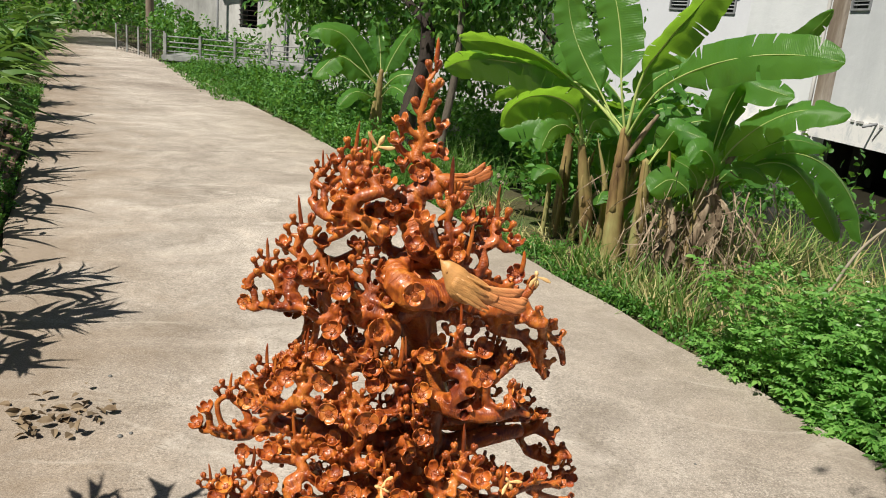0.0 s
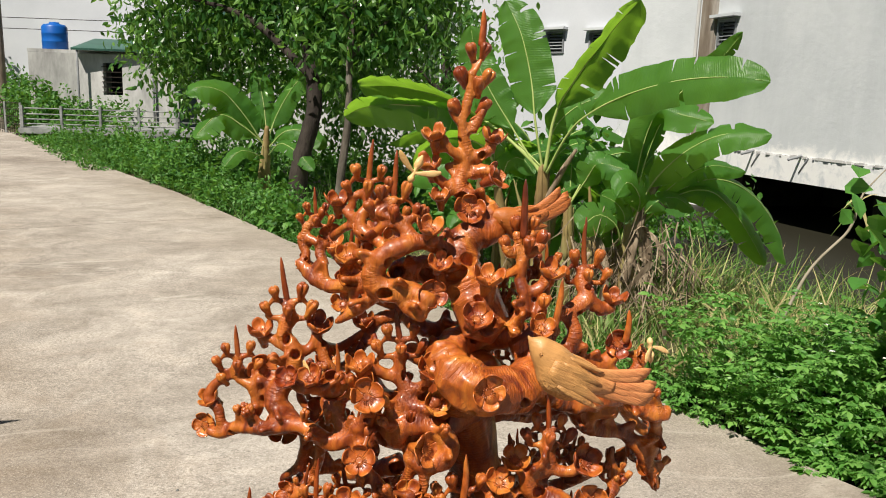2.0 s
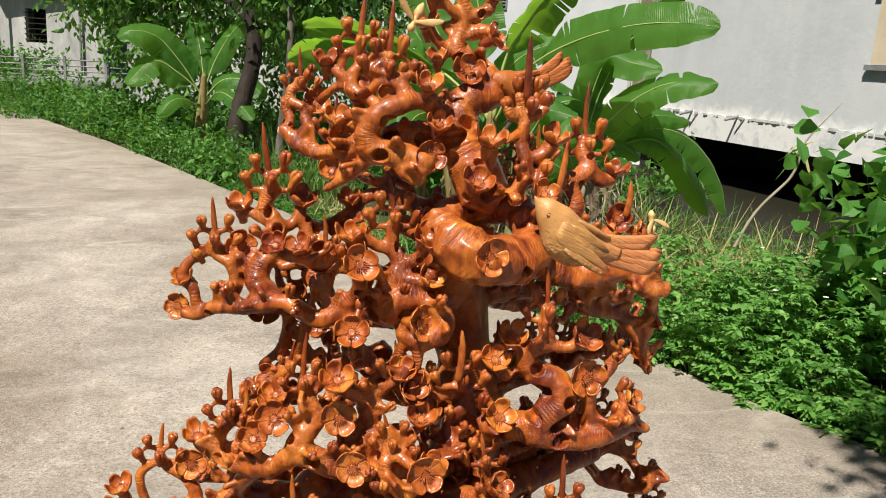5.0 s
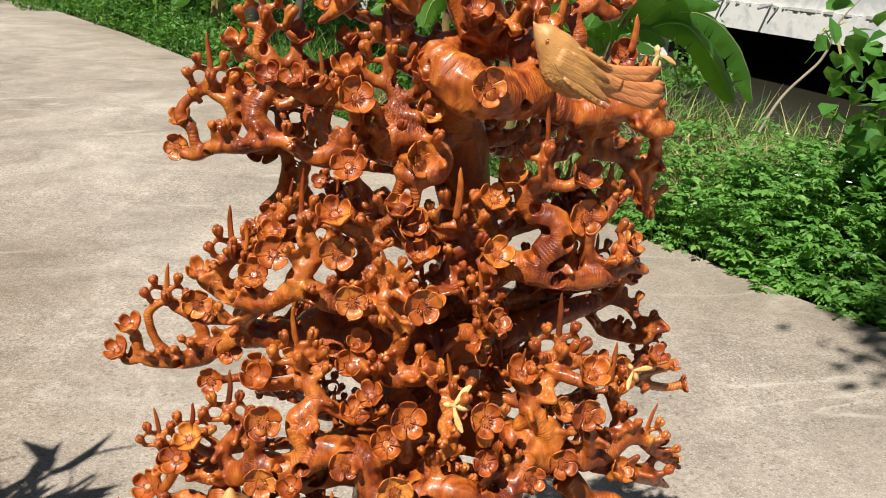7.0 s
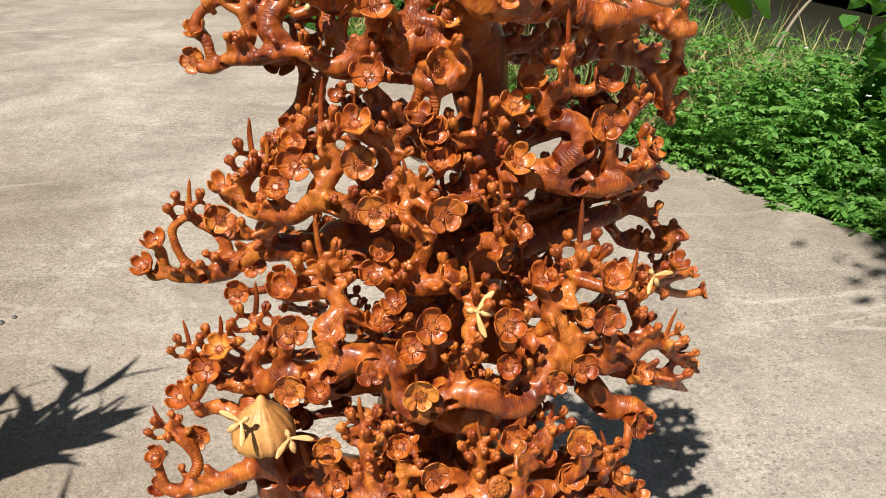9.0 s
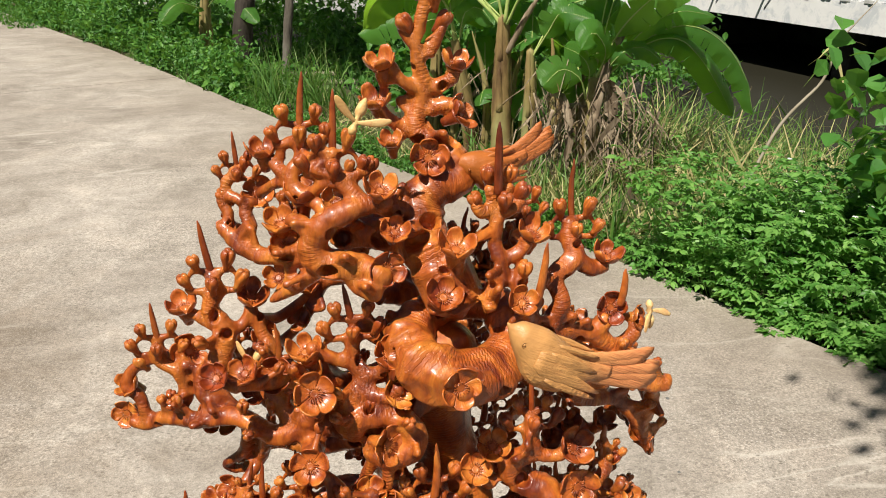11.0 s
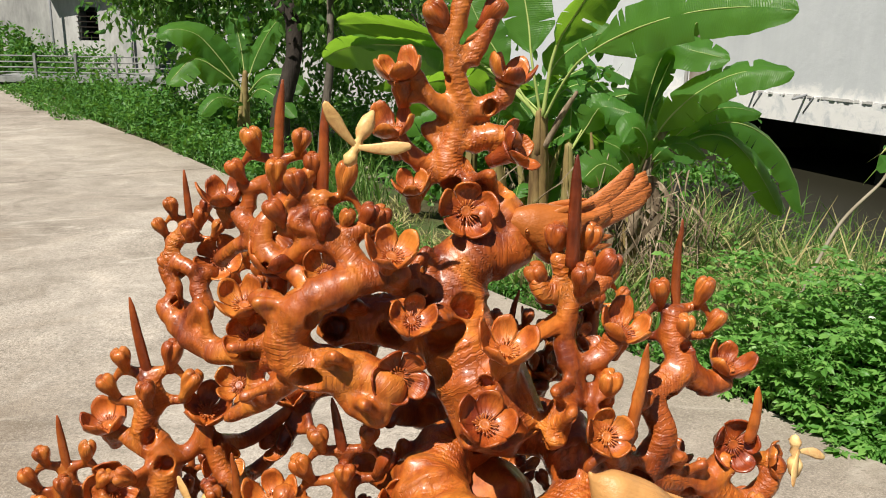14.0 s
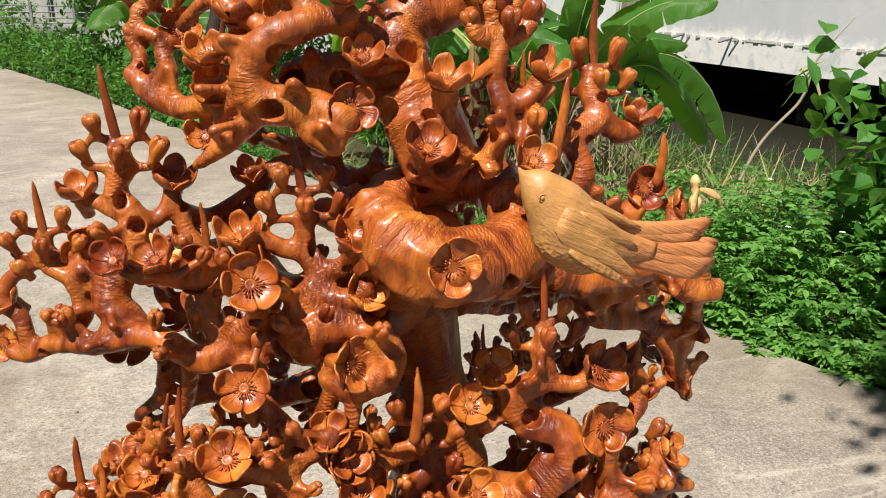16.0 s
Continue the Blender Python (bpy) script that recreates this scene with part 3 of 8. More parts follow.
            apex = mid + out * ((a[3] + b[3]) / 2 + random.uniform(0.011, 0.017))
            tube(limbs[tier], [(*a[:3], 0.005), (*(Vector(a[:3]).lerp(apex, 0.62) + out * 0.003), 0.0036), (*apex, 0.0042), (*(Vector(b[:3]).lerp(apex, 0.62) + out * 0.003), 0.0036), (*b[:3], 0.005)], 8, 0.0024, 0.0002, 0.006, 0.12, record=marks[tier])
            if tier != "crown" and out.z > 0.25 and random.random() < 0.55:
                bud_at(apex, (out + Vector((0, -0.2, 0.6))).normalized(), random.uniform(0.75, 1.0))
        k += random.randint(5, 12)


def joined(tier, place, r0=0.0075, r1=0.0055):
    """Grows a short bent stalk from the nearest limb of the tier to the place."""
    near = min(samples[tier], key=lambda s: (s - place).length)
    gap = place - near
    if tier == "crown":
        r0, r1 = r0 * 0.72, r1 * 0.72
    if gap.length < 0.004:
        return
    side = Vector((random.uniform(-1, 1), random.uniform(-0.4, 0.4), random.uniform(-1.2, -0.2))) * gap.length * 0.18
    mid = near + gap * 0.5 + side
    tube(limbs[tier], [(*near, r0), (*mid, (r0 + r1) / 2), (*place, r1)], 9, 0.0024, 0.0003, 0.006, 0.15, record=marks[tier])


def flowers(tier, rows):
    for x, y, z, yaw, pitch, size in rows:
        way = Vector((math.sin(radians(yaw)) * math.cos(radians(pitch)), -math.cos(radians(yaw)) * math.cos(radians(pitch)), math.sin(radians(pitch))))
        p = Vector((x, y, z)) - way * 0.006
        kind = 0 if pitch <= 15 else 1 if pitch <= 35 else 2 if pitch <= 55 else 3
        size *= 0.93 if tier == "crown" else 1.0
        ob = share("flower", FLOWERS[kind], carving, aim(p, way, random.uniform(0, 6.28), size))
        share("stamen_head", STAMENS, ob, Matrix.Translation((0, 0, 0.0008)))
        joined(tier, p - way * 0.014 * size)


def spike(root, tip, r=0.0042):
    """A straight dagger-shaped shoot, flat in section, pointed near its end only."""
    bm = bmesh.new()
    root, tip = Vector(root), Vector(tip)
    bow = Vector((random.uniform(-0.002, 0.002), 0, 0))
    tube(bm, [(*root, r * 1.05), (*(root.lerp(tip, 0.35) + bow), r * 0.98), (*(root.lerp(tip, 0.70) + bow), r * 0.80), (*root.lerp(tip, 0.90), r * 0.50), (*tip, 0.0007)], 8, 0.004, rough=0.08, flat=0.55, squeeze=(0, 1, 0))
    part("spike", bm, SPIKE if random.random() < 0.6 else PETAL, carving, "slender pointed shoot")


def blade(root, tip):
    spike(root, tip, 0.0044)


def bud_at(p, way, size=1.0):
    share("bud", random.choice(BUDS), carving, aim(p, way, random.uniform(0, 6), size * 0.88))


def buds(tier, rows):
    for x, y, z, lean, s in rows:
        way = Vector((lean, -0.35, 1)).normalized()
        p = Vector((x, y, z)) - way * 0.009 * s
        bud_at(p, way, s)
        joined(tier, p - way * 0.004, 0.0055, 0.004)


def sprigs(tier, rows):
    """Heads of five buds on looping stalks round one upright shoot."""
    for x, y, z, dx, dz, s in rows:
        c = Vector((x, y, z))
        fork = c + Vector((0, 0.004, -0.016 * s))
        joined(tier, fork, 0.008 * s, 0.0065 * s)
        places = [(0.0, -0.010, -0.003, 0.0), (-0.0152, 0.0, 0.0185, -0.2), (0.0152, 0.001, 0.0185, 0.2), (-0.0250, 0.0, -0.001, -0.5), (0.0250, -0.002, -0.002, 0.5)]
        ends = []
        for bx, by, bz, lean in places:
            e = c + Vector((bx * random.uniform(0.9, 1.15), by, bz - 0.006 + random.uniform(-0.002, 0.002))) * 1.0 if s == 1 else c + Vector((bx, by, bz - 0.006)) * s
            way = Vector((lean, -0.25, 1)).normalized()
            bud_at(e, way, s * random.uniform(0.90, 1.06))
            ends.append(e)
            root = c + Vector((0, 0.005, 0.003 * s)) if bz > 0.01 else fork
            mid = root.lerp(e, 0.6) + Vector((bx * 0.35, 0, -0.003 if bz > 0.01 else -0.005)) * s
            tube(limbs[tier], [(*root, 0.0046 * s), (*mid, 0.0034 * s), (*(e - way * 0.003), 0.0038 * s)], 8, 0.0024, 0.0002, 0.006, 0.1, record=marks[tier])
        tube(limbs[tier], [(*fork, 0.0062 * s), (*(c + Vector((0.001, 0.005, -0.006 * s))), 0.0050 * s), (*(c + Vector((0, 0.005, 0.006 * s))), 0.0042 * s)], 8, 0.0024, 0.0002, 0.006, 0.1, record=marks[tier])
        for a, b in ((1, 3), (2, 4)):
            m = ends[a].lerp(ends[b], 0.5) + Vector((0.003 if b == 4 else -0.003, 0.002, -0.003))
            tube(limbs[tier], [(*ends[a], 0.003 * s), (*m, 0.0026 * s), (*ends[b], 0.003 * s)], 7, 0.003)
        top = c + Vector((dx, 0.002, dz))
        spike(c + Vector((0, 0.003, -0.004)), top, 0.0036 * s)


# trunk and roots
limb("trunk", [(-0.05, 1.57, 0.0, 0.17), (-0.06, 1.56, 0.14, 0.12), (-0.09, 1.54, 0.34, 0.10), (-0.06, 1.51, 0.52, 0.095), (-0.07, 1.50, 0.66, 0.075), (-0.03, 1.50, 0.80, 0.062), (0.0, 1.50, 0.92, 0.048), (-0.012, 1.495, 1.02, 0.036), (-0.028, 1.48, 1.10, 0.034), (-0.05, 1.46, 1.15, 0.034), (-0.02, 1.43, 1.19, 0.034)])
for k in range(7):
    a = k * 0.9 + 0.3
    d = Vector((math.cos(a), math.sin(a), 0))
    limb("trunk", [(*(Vector((-0.05, 1.57, 0.22)) + d * 0.06), 0.06), (*(Vector((-0.05, 1.57, 0.10)) + d * 0.16), 0.05), (*(Vector((-0.05, 1.57, 0.035)) + d * (0.25 + 0.04 * math.sin(k * 3))), 0.03), (*(Vector((-0.05, 1.57, 0.014)) + d * 0.33), 0.008)])
limb("trunk", [(-0.06, 1.48, 0.40, 0.05), (-0.22, 1.42, 0.50, 0.045), (-0.28, 1.40, 0.58, 0.036)])
limb("trunk", [(0.0, 1.48, 0.42, 0.05), (0.10, 1.38, 0.50, 0.045), (0.12, 1.33, 0.57, 0.035)])
limb("trunk", [(-0.05, 1.46, 0.42, 0.05), (-0.08, 1.36, 0.50, 0.045), (-0.07, 1.30, 0.57, 0.035)])
limb("trunk", [(-0.04, 1.49, 0.70, 0.04), (0.02, 1.42, 0.72, 0.035), (0.06, 1.35, 0.74, 0.03)])
limb("trunk", [(-0.05, 1.49, 0.66, 0.05), (-0.16, 1.42, 0.70, 0.04), (-0.22, 1.36, 0.73, 0.03)])
limb("trunk", [(-0.04, 1.48, 0.60, 0.05), (-0.06, 1.38, 0.66, 0.04), (-0.04, 1.30, 0.70, 0.03)])
limb("trunk", [(-0.01, 1.49, 0.84, 0.04), (-0.12, 1.45, 0.86, 0.04), (-0.22, 1.44, 0.87, 0.03)])
limb("trunk", [(-0.02, 1.50, 0.80, 0.03), (0.12, 1.52, 0.84, 0.02), (0.2, 1.53, 0.86, 0.014)])

# limbs of the tiers, top to bottom
limb("crown", [(-0.021, 1.420, 1.243, 0.0302), (-0.033, 1.430, 1.273, 0.0308), (-0.045, 1.440, 1.296, 0.0272), (-0.050, 1.450, 1.319, 0.0236), (-0.045, 1.455, 1.340, 0.0212), (-0.030, 1.455, 1.353, 0.0188), (-0.012, 1.460, 1.354, 0.0176), (-0.014, 1.465, 1.373, 0.0152), (-0.027, 1.470, 1.388, 0.0120), (-0.045, 1.475, 1.396, 0.0106), (-0.051, 1.478, 1.409, 0.0094), (-0.045, 1.480, 1.425, 0.0084), (-0.041, 1.480, 1.443, 0.0080), (-0.047, 1.480, 1.465, 0.0074), (-0.047, 1.480, 1.487, 0.0070), (-0.043, 1.480, 1.508, 0.0064), (-0.040, 1.480, 1.525, 0.0058), (-0.040, 1.480, 1.541, 0.0060)])
limb("crown", [(-0.055, 1.445, 1.328, 0.0093), (-0.080, 1.430, 1.338, 0.0084), (-0.100, 1.425, 1.346, 0.0089), (-0.123, 1.420, 1.341, 0.0115), (-0.144, 1.420, 1.330, 0.0128), (-0.154, 1.425, 1.311, 0.0140), (-0.149, 1.425, 1.293, 0.0155), (-0.131, 1.420, 1.289, 0.0145), (-0.111, 1.415, 1.288, 0.0135), (-0.095, 1.408, 1.281, 0.0130), (-0.090, 1.404, 1.276, 0.0100)])
limb("crown", [(-0.049, 1.455, 1.296, 0.0200), (-0.080, 1.458, 1.303, 0.0185), (-0.106, 1.462, 1.306, 0.0165), (-0.130, 1.460, 1.300, 0.0130)])
limb("crown", [(-0.126, 1.420, 1.287, 0.0097), (-0.112, 1.410, 1.270, 0.0089), (-0.100, 1.405, 1.263, 0.0074), (-0.096, 1.400, 1.275, 0.0053)])
limb("crown", [(-0.150, 1.430, 1.283, 0.0093), (-0.168, 1.440, 1.264, 0.0074), (-0.186, 1.450, 1.249, 0.0057), (-0.198, 1.455, 1.241, 0.0030)])
limb("crown", [(-0.159, 1.440, 1.293, 0.0080), (-0.174, 1.450, 1.281, 0.0067), (-0.179, 1.450, 1.261, 0.0060), (-0.185, 1.450, 1.249, 0.0057)])
limb("crown", [(-0.159, 1.440, 1.301, 0.0093), (-0.183, 1.460, 1.286, 0.0097), (-0.208, 1.480, 1.281, 0.0097), (-0.227, 1.495, 1.289, 0.0093), (-0.239, 1.505, 1.300, 0.0080), (-0.244, 1.510, 1.304, 0.0057)])
limb("crown", [(-0.223, 1.495, 1.287, 0.0080), (-0.214, 1.500, 1.304, 0.0074), (-0.218, 1.505, 1.318, 0.0067), (-0.211, 1.510, 1.327, 0.0064)])
limb("crown", [(-0.236, 1.505, 1.298, 0.0064), (-0.235, 1.510, 1.314, 0.0060), (-0.240, 1.515, 1.327, 0.0060), (-0.234, 1.515, 1.345, 0.0053), (-0.224, 1.515, 1.359, 0.0053)])
limb("crown", [(-0.220, 1.505, 1.328, 0.0060), (-0.230, 1.510, 1.333, 0.0057), (-0.238, 1.515, 1.333, 0.0057)])
limb("crown", [(-0.153, 1.430, 1.320, 0.0080), (-0.164, 1.440, 1.327, 0.0074), (-0.175, 1.450, 1.326, 0.0067)])
limb("crown", [(-0.143, 1.430, 1.327, 0.0080), (-0.142, 1.440, 1.337, 0.0074), (-0.154, 1.450, 1.345, 0.0077), (-0.168, 1.460, 1.353, 0.0082), (-0.170, 1.465, 1.366, 0.0082), (-0.160, 1.470, 1.379, 0.0077), (-0.159, 1.475, 1.393, 0.0070), (-0.160, 1.475, 1.402, 0.0064)])
limb("crown", [(-0.171, 1.465, 1.362, 0.0070), (-0.180, 1.475, 1.367, 0.0064), (-0.188, 1.485, 1.375, 0.0060), (-0.194, 1.490, 1.381, 0.0060)])
limb("crown", [(-0.171, 1.465, 1.359, 0.0060), (-0.188, 1.480, 1.352, 0.0053), (-0.202, 1.500, 1.336, 0.0057)])
limb("crown", [(-0.179, 1.480, 1.377, 0.0053), (-0.177, 1.480, 1.390, 0.0050), (-0.164, 1.475, 1.396, 0.0053)])
limb("crown", [(-0.106, 1.425, 1.341, 0.0089), (-0.113, 1.430, 1.354, 0.0084), (-0.127, 1.435, 1.368, 0.0080), (-0.132, 1.440, 1.380, 0.0074), (-0.131, 1.440, 1.394, 0.0064)])
limb("crown", [(-0.126, 1.435, 1.364, 0.0064), (-0.140, 1.440, 1.363, 0.0060), (-0.152, 1.450, 1.352, 0.0064)])
limb("crown", [(-0.127, 1.435, 1.368, 0.0064), (-0.113, 1.435, 1.371, 0.0060), (-0.101, 1.440, 1.374, 0.0057), (-0.096, 1.440, 1.381, 0.0053)])
limb("crown", [(-0.133, 1.440, 1.377, 0.0060), (-0.145, 1.445, 1.375, 0.0057), (-0.151, 1.455, 1.383, 0.0053), (-0.158, 1.465, 1.384, 0.0057)])
limb("crown", [(-0.140, 1.440, 1.391, 0.0057), (-0.144, 1.445, 1.400, 0.0053), (-0.137, 1.445, 1.408, 0.0050)])
limb("crown", [(-0.090, 1.420, 1.345, 0.0080), (-0.086, 1.415, 1.353, 0.0074)])
limb("crown", [(-0.057, 1.430, 1.319, 0.0080), (-0.064, 1.415, 1.320, 0.0074)])
limb("crown", [(-0.023, 1.410, 1.280, 0.0093), (-0.022, 1.400, 1.303, 0.0080)])
limb("crown", [(-0.042, 1.410, 1.246, 0.0093), (-0.039, 1.395, 1.262, 0.0080)])
limb("crown", [(-0.025, 1.455, 1.370, 0.0093), (-0.036, 1.450, 1.377, 0.0089)])
limb("crown", [(0.008, 1.400, 1.243, 0.0097), (0.015, 1.405, 1.263, 0.0089), (0.025, 1.410, 1.271, 0.0082), (0.020, 1.410, 1.290, 0.0080), (0.016, 1.415, 1.307, 0.0074), (0.017, 1.415, 1.325, 0.0074), (0.017, 1.420, 1.338, 0.0074)])
limb("crown", [(0.017, 1.420, 1.338, 0.0074), (0.002, 1.415, 1.336, 0.0067), (-0.004, 1.415, 1.345, 0.0060)])
limb("crown", [(0.017, 1.420, 1.338, 0.0074), (0.029, 1.415, 1.336, 0.0067), (0.041, 1.415, 1.347, 0.0064)])
limb("crown", [(0.016, 1.420, 1.341, 0.0064), (0.011, 1.420, 1.359, 0.0060)])
limb("crown", [(0.018, 1.420, 1.341, 0.0064), (0.031, 1.420, 1.359, 0.0060)])
limb("crown", [(0.029, 1.410, 1.290, 0.0067), (0.042, 1.410, 1.297, 0.0067), (0.048, 1.410, 1.309, 0.0067)])
limb("crown", [(-0.061, 1.480, 1.401, 0.0080), (-0.079, 1.475, 1.417, 0.0060), (-0.084, 1.475, 1.429, 0.0050)])
limb("crown", [(-0.042, 1.480, 1.437, 0.0080), (-0.063, 1.477, 1.449, 0.0060), (-0.074, 1.475, 1.464, 0.0060)])
limb("crown", [(-0.032, 1.480, 1.441, 0.0080), (-0.017, 1.477, 1.448, 0.0070), (-0.011, 1.475, 1.458, 0.0060)])
limb("crown", [(-0.041, 1.480, 1.418, 0.0086), (-0.021, 1.475, 1.425, 0.0080), (-0.007, 1.470, 1.423, 0.0080)])
limb("crown", [(-0.041, 1.480, 1.472, 0.0070), (-0.057, 1.480, 1.487, 0.0050), (-0.063, 1.480, 1.499, 0.0050)])
limb("crown", [(-0.037, 1.480, 1.472, 0.0070), (-0.026, 1.478, 1.492, 0.0050), (-0.022, 1.478, 1.501, 0.0050)])
limb("crown", [(0.050, 1.410, 1.202, 0.0122), (0.073, 1.410, 1.212, 0.0110), (0.085, 1.410, 1.239, 0.0104), (0.080, 1.420, 1.260, 0.0104), (0.103, 1.430, 1.278, 0.0104), (0.099, 1.440, 1.296, 0.0092), (0.103, 1.445, 1.312, 0.0080)])
limb("crown", [(0.103, 1.430, 1.278, 0.0092), (0.122, 1.430, 1.264, 0.0092), (0.136, 1.430, 1.268, 0.0086)])
limb("crown", [(0.066, 1.410, 1.212, 0.0122), (0.106, 1.420, 1.198, 0.0116), (0.127, 1.420, 1.198, 0.0110), (0.142, 1.425, 1.210, 0.0092)])
limb("crown", [(0.127, 1.420, 1.194, 0.0104), (0.151, 1.420, 1.177, 0.0092), (0.168, 1.420, 1.187, 0.0086), (0.177, 1.420, 1.208, 0.0070)])
limb("crown", [(0.052, 1.400, 1.218, 0.0092), (0.047, 1.390, 1.237, 0.0086), (0.044, 1.385, 1.248, 0.0086)])
limb("crown", [(0.052, 1.400, 1.218, 0.0092), (0.039, 1.400, 1.251, 0.0086), (0.044, 1.410, 1.282, 0.0080)])
limb("knot", [(0.047, 1.420, 1.192, 0.0248), (0.011, 1.390, 1.179, 0.0272), (-0.029, 1.375, 1.181, 0.0284), (-0.056, 1.385, 1.195, 0.0272), (-0.067, 1.412, 1.207, 0.0240), (-0.051, 1.440, 1.219, 0.0215), (-0.016, 1.455, 1.226, 0.0205), (0.019, 1.448, 1.226, 0.0205), (0.038, 1.430, 1.212, 0.0220), (0.047, 1.420, 1.192, 0.0248)])
limb("knot", [(0.045, 1.420, 1.175, 0.0236), (0.088, 1.420, 1.153, 0.0188), (0.131, 1.420, 1.156, 0.0164), (0.160, 1.415, 1.164, 0.0152), (0.178, 1.410, 1.144, 0.0140), (0.199, 1.400, 1.140, 0.0104), (0.206, 1.400, 1.147, 0.0060)])
limb("knot", [(-0.021, 1.370, 1.183, 0.0152), (-0.028, 1.345, 1.185, 0.0116)])
limb("knot", [(0.093, 1.430, 1.139, 0.0116), (0.121, 1.440, 1.106, 0.0104), (0.172, 1.450, 1.093, 0.0104), (0.206, 1.450, 1.053, 0.0104), (0.222, 1.450, 1.014, 0.0060)])
limb("knot", [(0.199, 1.420, 1.132, 0.0080), (0.210, 1.440, 1.088, 0.0092), (0.206, 1.450, 1.053, 0.0086)])
limb("knot", [(0.121, 1.440, 1.106, 0.0086), (0.123, 1.430, 1.128, 0.0086), (0.147, 1.420, 1.134, 0.0086)])
limb("knot", [(-0.062, 1.430, 1.198, 0.0164), (-0.085, 1.450, 1.196, 0.0152), (-0.110, 1.460, 1.204, 0.0104)])
limb("tier_left", [(-0.025, 1.460, 1.125, 0.0212), (-0.061, 1.450, 1.115, 0.0212), (-0.112, 1.430, 1.100, 0.0150), (-0.157, 1.430, 1.110, 0.0112), (-0.202, 1.440, 1.094, 0.0105), (-0.240, 1.460, 1.108, 0.0100), (-0.285, 1.480, 1.096, 0.0096), (-0.319, 1.500, 1.090, 0.0088), (-0.342, 1.510, 1.077, 0.0074), (-0.359, 1.515, 1.076, 0.0040)])
limb("tier_left", [(-0.126, 1.420, 1.102, 0.0128), (-0.116, 1.410, 1.126, 0.0128), (-0.086, 1.410, 1.124, 0.0134), (-0.067, 1.405, 1.112, 0.0140), (-0.067, 1.400, 1.090, 0.0140), (-0.090, 1.400, 1.081, 0.0122), (-0.111, 1.410, 1.088, 0.0104)])
limb("tier_left", [(-0.249, 1.480, 1.096, 0.0164), (-0.272, 1.490, 1.129, 0.0146), (-0.256, 1.500, 1.160, 0.0134), (-0.249, 1.505, 1.187, 0.0116), (-0.263, 1.510, 1.210, 0.0092), (-0.255, 1.510, 1.230, 0.0086), (-0.258, 1.510, 1.247, 0.0070)])
limb("tier_left", [(-0.259, 1.505, 1.194, 0.0080), (-0.279, 1.515, 1.202, 0.0060), (-0.290, 1.520, 1.207, 0.0060)])
limb("tier_left", [(-0.249, 1.505, 1.190, 0.0080), (-0.233, 1.510, 1.188, 0.0060), (-0.221, 1.515, 1.208, 0.0060)])
limb("tier_left", [(-0.221, 1.515, 1.208, 0.0060), (-0.212, 1.510, 1.177, 0.0070), (-0.203, 1.500, 1.159, 0.0080), (-0.220, 1.490, 1.148, 0.0070), (-0.243, 1.490, 1.142, 0.0070)])
limb("tier_left", [(-0.312, 1.500, 1.091, 0.0092), (-0.296, 1.505, 1.117, 0.0092), (-0.302, 1.505, 1.142, 0.0080), (-0.319, 1.510, 1.151, 0.0060), (-0.325, 1.510, 1.169, 0.0050)])
limb("tier_left", [(-0.342, 1.510, 1.081, 0.0070), (-0.346, 1.515, 1.108, 0.0070), (-0.359, 1.520, 1.121, 0.0080), (-0.349, 1.520, 1.142, 0.0060), (-0.329, 1.515, 1.153, 0.0050)])
limb("tier_left", [(-0.299, 1.505, 1.142, 0.0080), (-0.290, 1.500, 1.154, 0.0070)])
limb("tier_left", [(-0.266, 1.490, 1.093, 0.0116), (-0.262, 1.485, 1.091, 0.0104)])
limb("tier_left", [(-0.183, 1.440, 1.099, 0.0110), (-0.195, 1.450, 1.127, 0.0098), (-0.208, 1.460, 1.137, 0.0086), (-0.195, 1.460, 1.161, 0.0060)])
limb("tier_left", [(-0.174, 1.430, 1.106, 0.0110), (-0.159, 1.420, 1.133, 0.0098), (-0.159, 1.400, 1.160, 0.0092)])
limb("tier_left", [(-0.133, 1.420, 1.109, 0.0140), (-0.127, 1.420, 1.139, 0.0128), (-0.111, 1.425, 1.160, 0.0098), (-0.121, 1.430, 1.182, 0.0086), (-0.120, 1.430, 1.209, 0.0070)])
limb("tier_left", [(-0.121, 1.430, 1.179, 0.0080), (-0.144, 1.430, 1.186, 0.0070), (-0.163, 1.430, 1.200, 0.0080)])
limb("tier_left", [(-0.113, 1.425, 1.164, 0.0080), (-0.093, 1.420, 1.172, 0.0070), (-0.086, 1.410, 1.191, 0.0070)])
limb("tier_left", [(-0.114, 1.420, 1.149, 0.0086), (-0.091, 1.410, 1.148, 0.0080), (-0.077, 1.405, 1.160, 0.0070)])
limb("tier_left", [(-0.165, 1.420, 1.090, 0.0128), (-0.169, 1.380, 1.097, 0.0092)])
limb("tier_left", [(-0.233, 1.480, 1.089, 0.0080), (-0.242, 1.500, 1.037, 0.0070), (-0.266, 1.520, 1.007, 0.0050), (-0.252, 1.520, 0.999, 0.0060), (-0.225, 1.500, 1.025, 0.0070), (-0.213, 1.470, 1.078, 0.0080)])
limb("tier_right", [(-0.015, 1.440, 0.956, 0.0212), (0.018, 1.400, 0.972, 0.0188), (0.050, 1.380, 0.983, 0.0188), (0.073, 1.375, 1.010, 0.0194), (0.072, 1.380, 1.032, 0.0176), (0.043, 1.390, 1.047, 0.0140), (0.034, 1.390, 1.067, 0.0116), (0.055, 1.385, 1.082, 0.0098), (0.055, 1.390, 1.101, 0.0086), (0.055, 1.390, 1.120, 0.0070)])
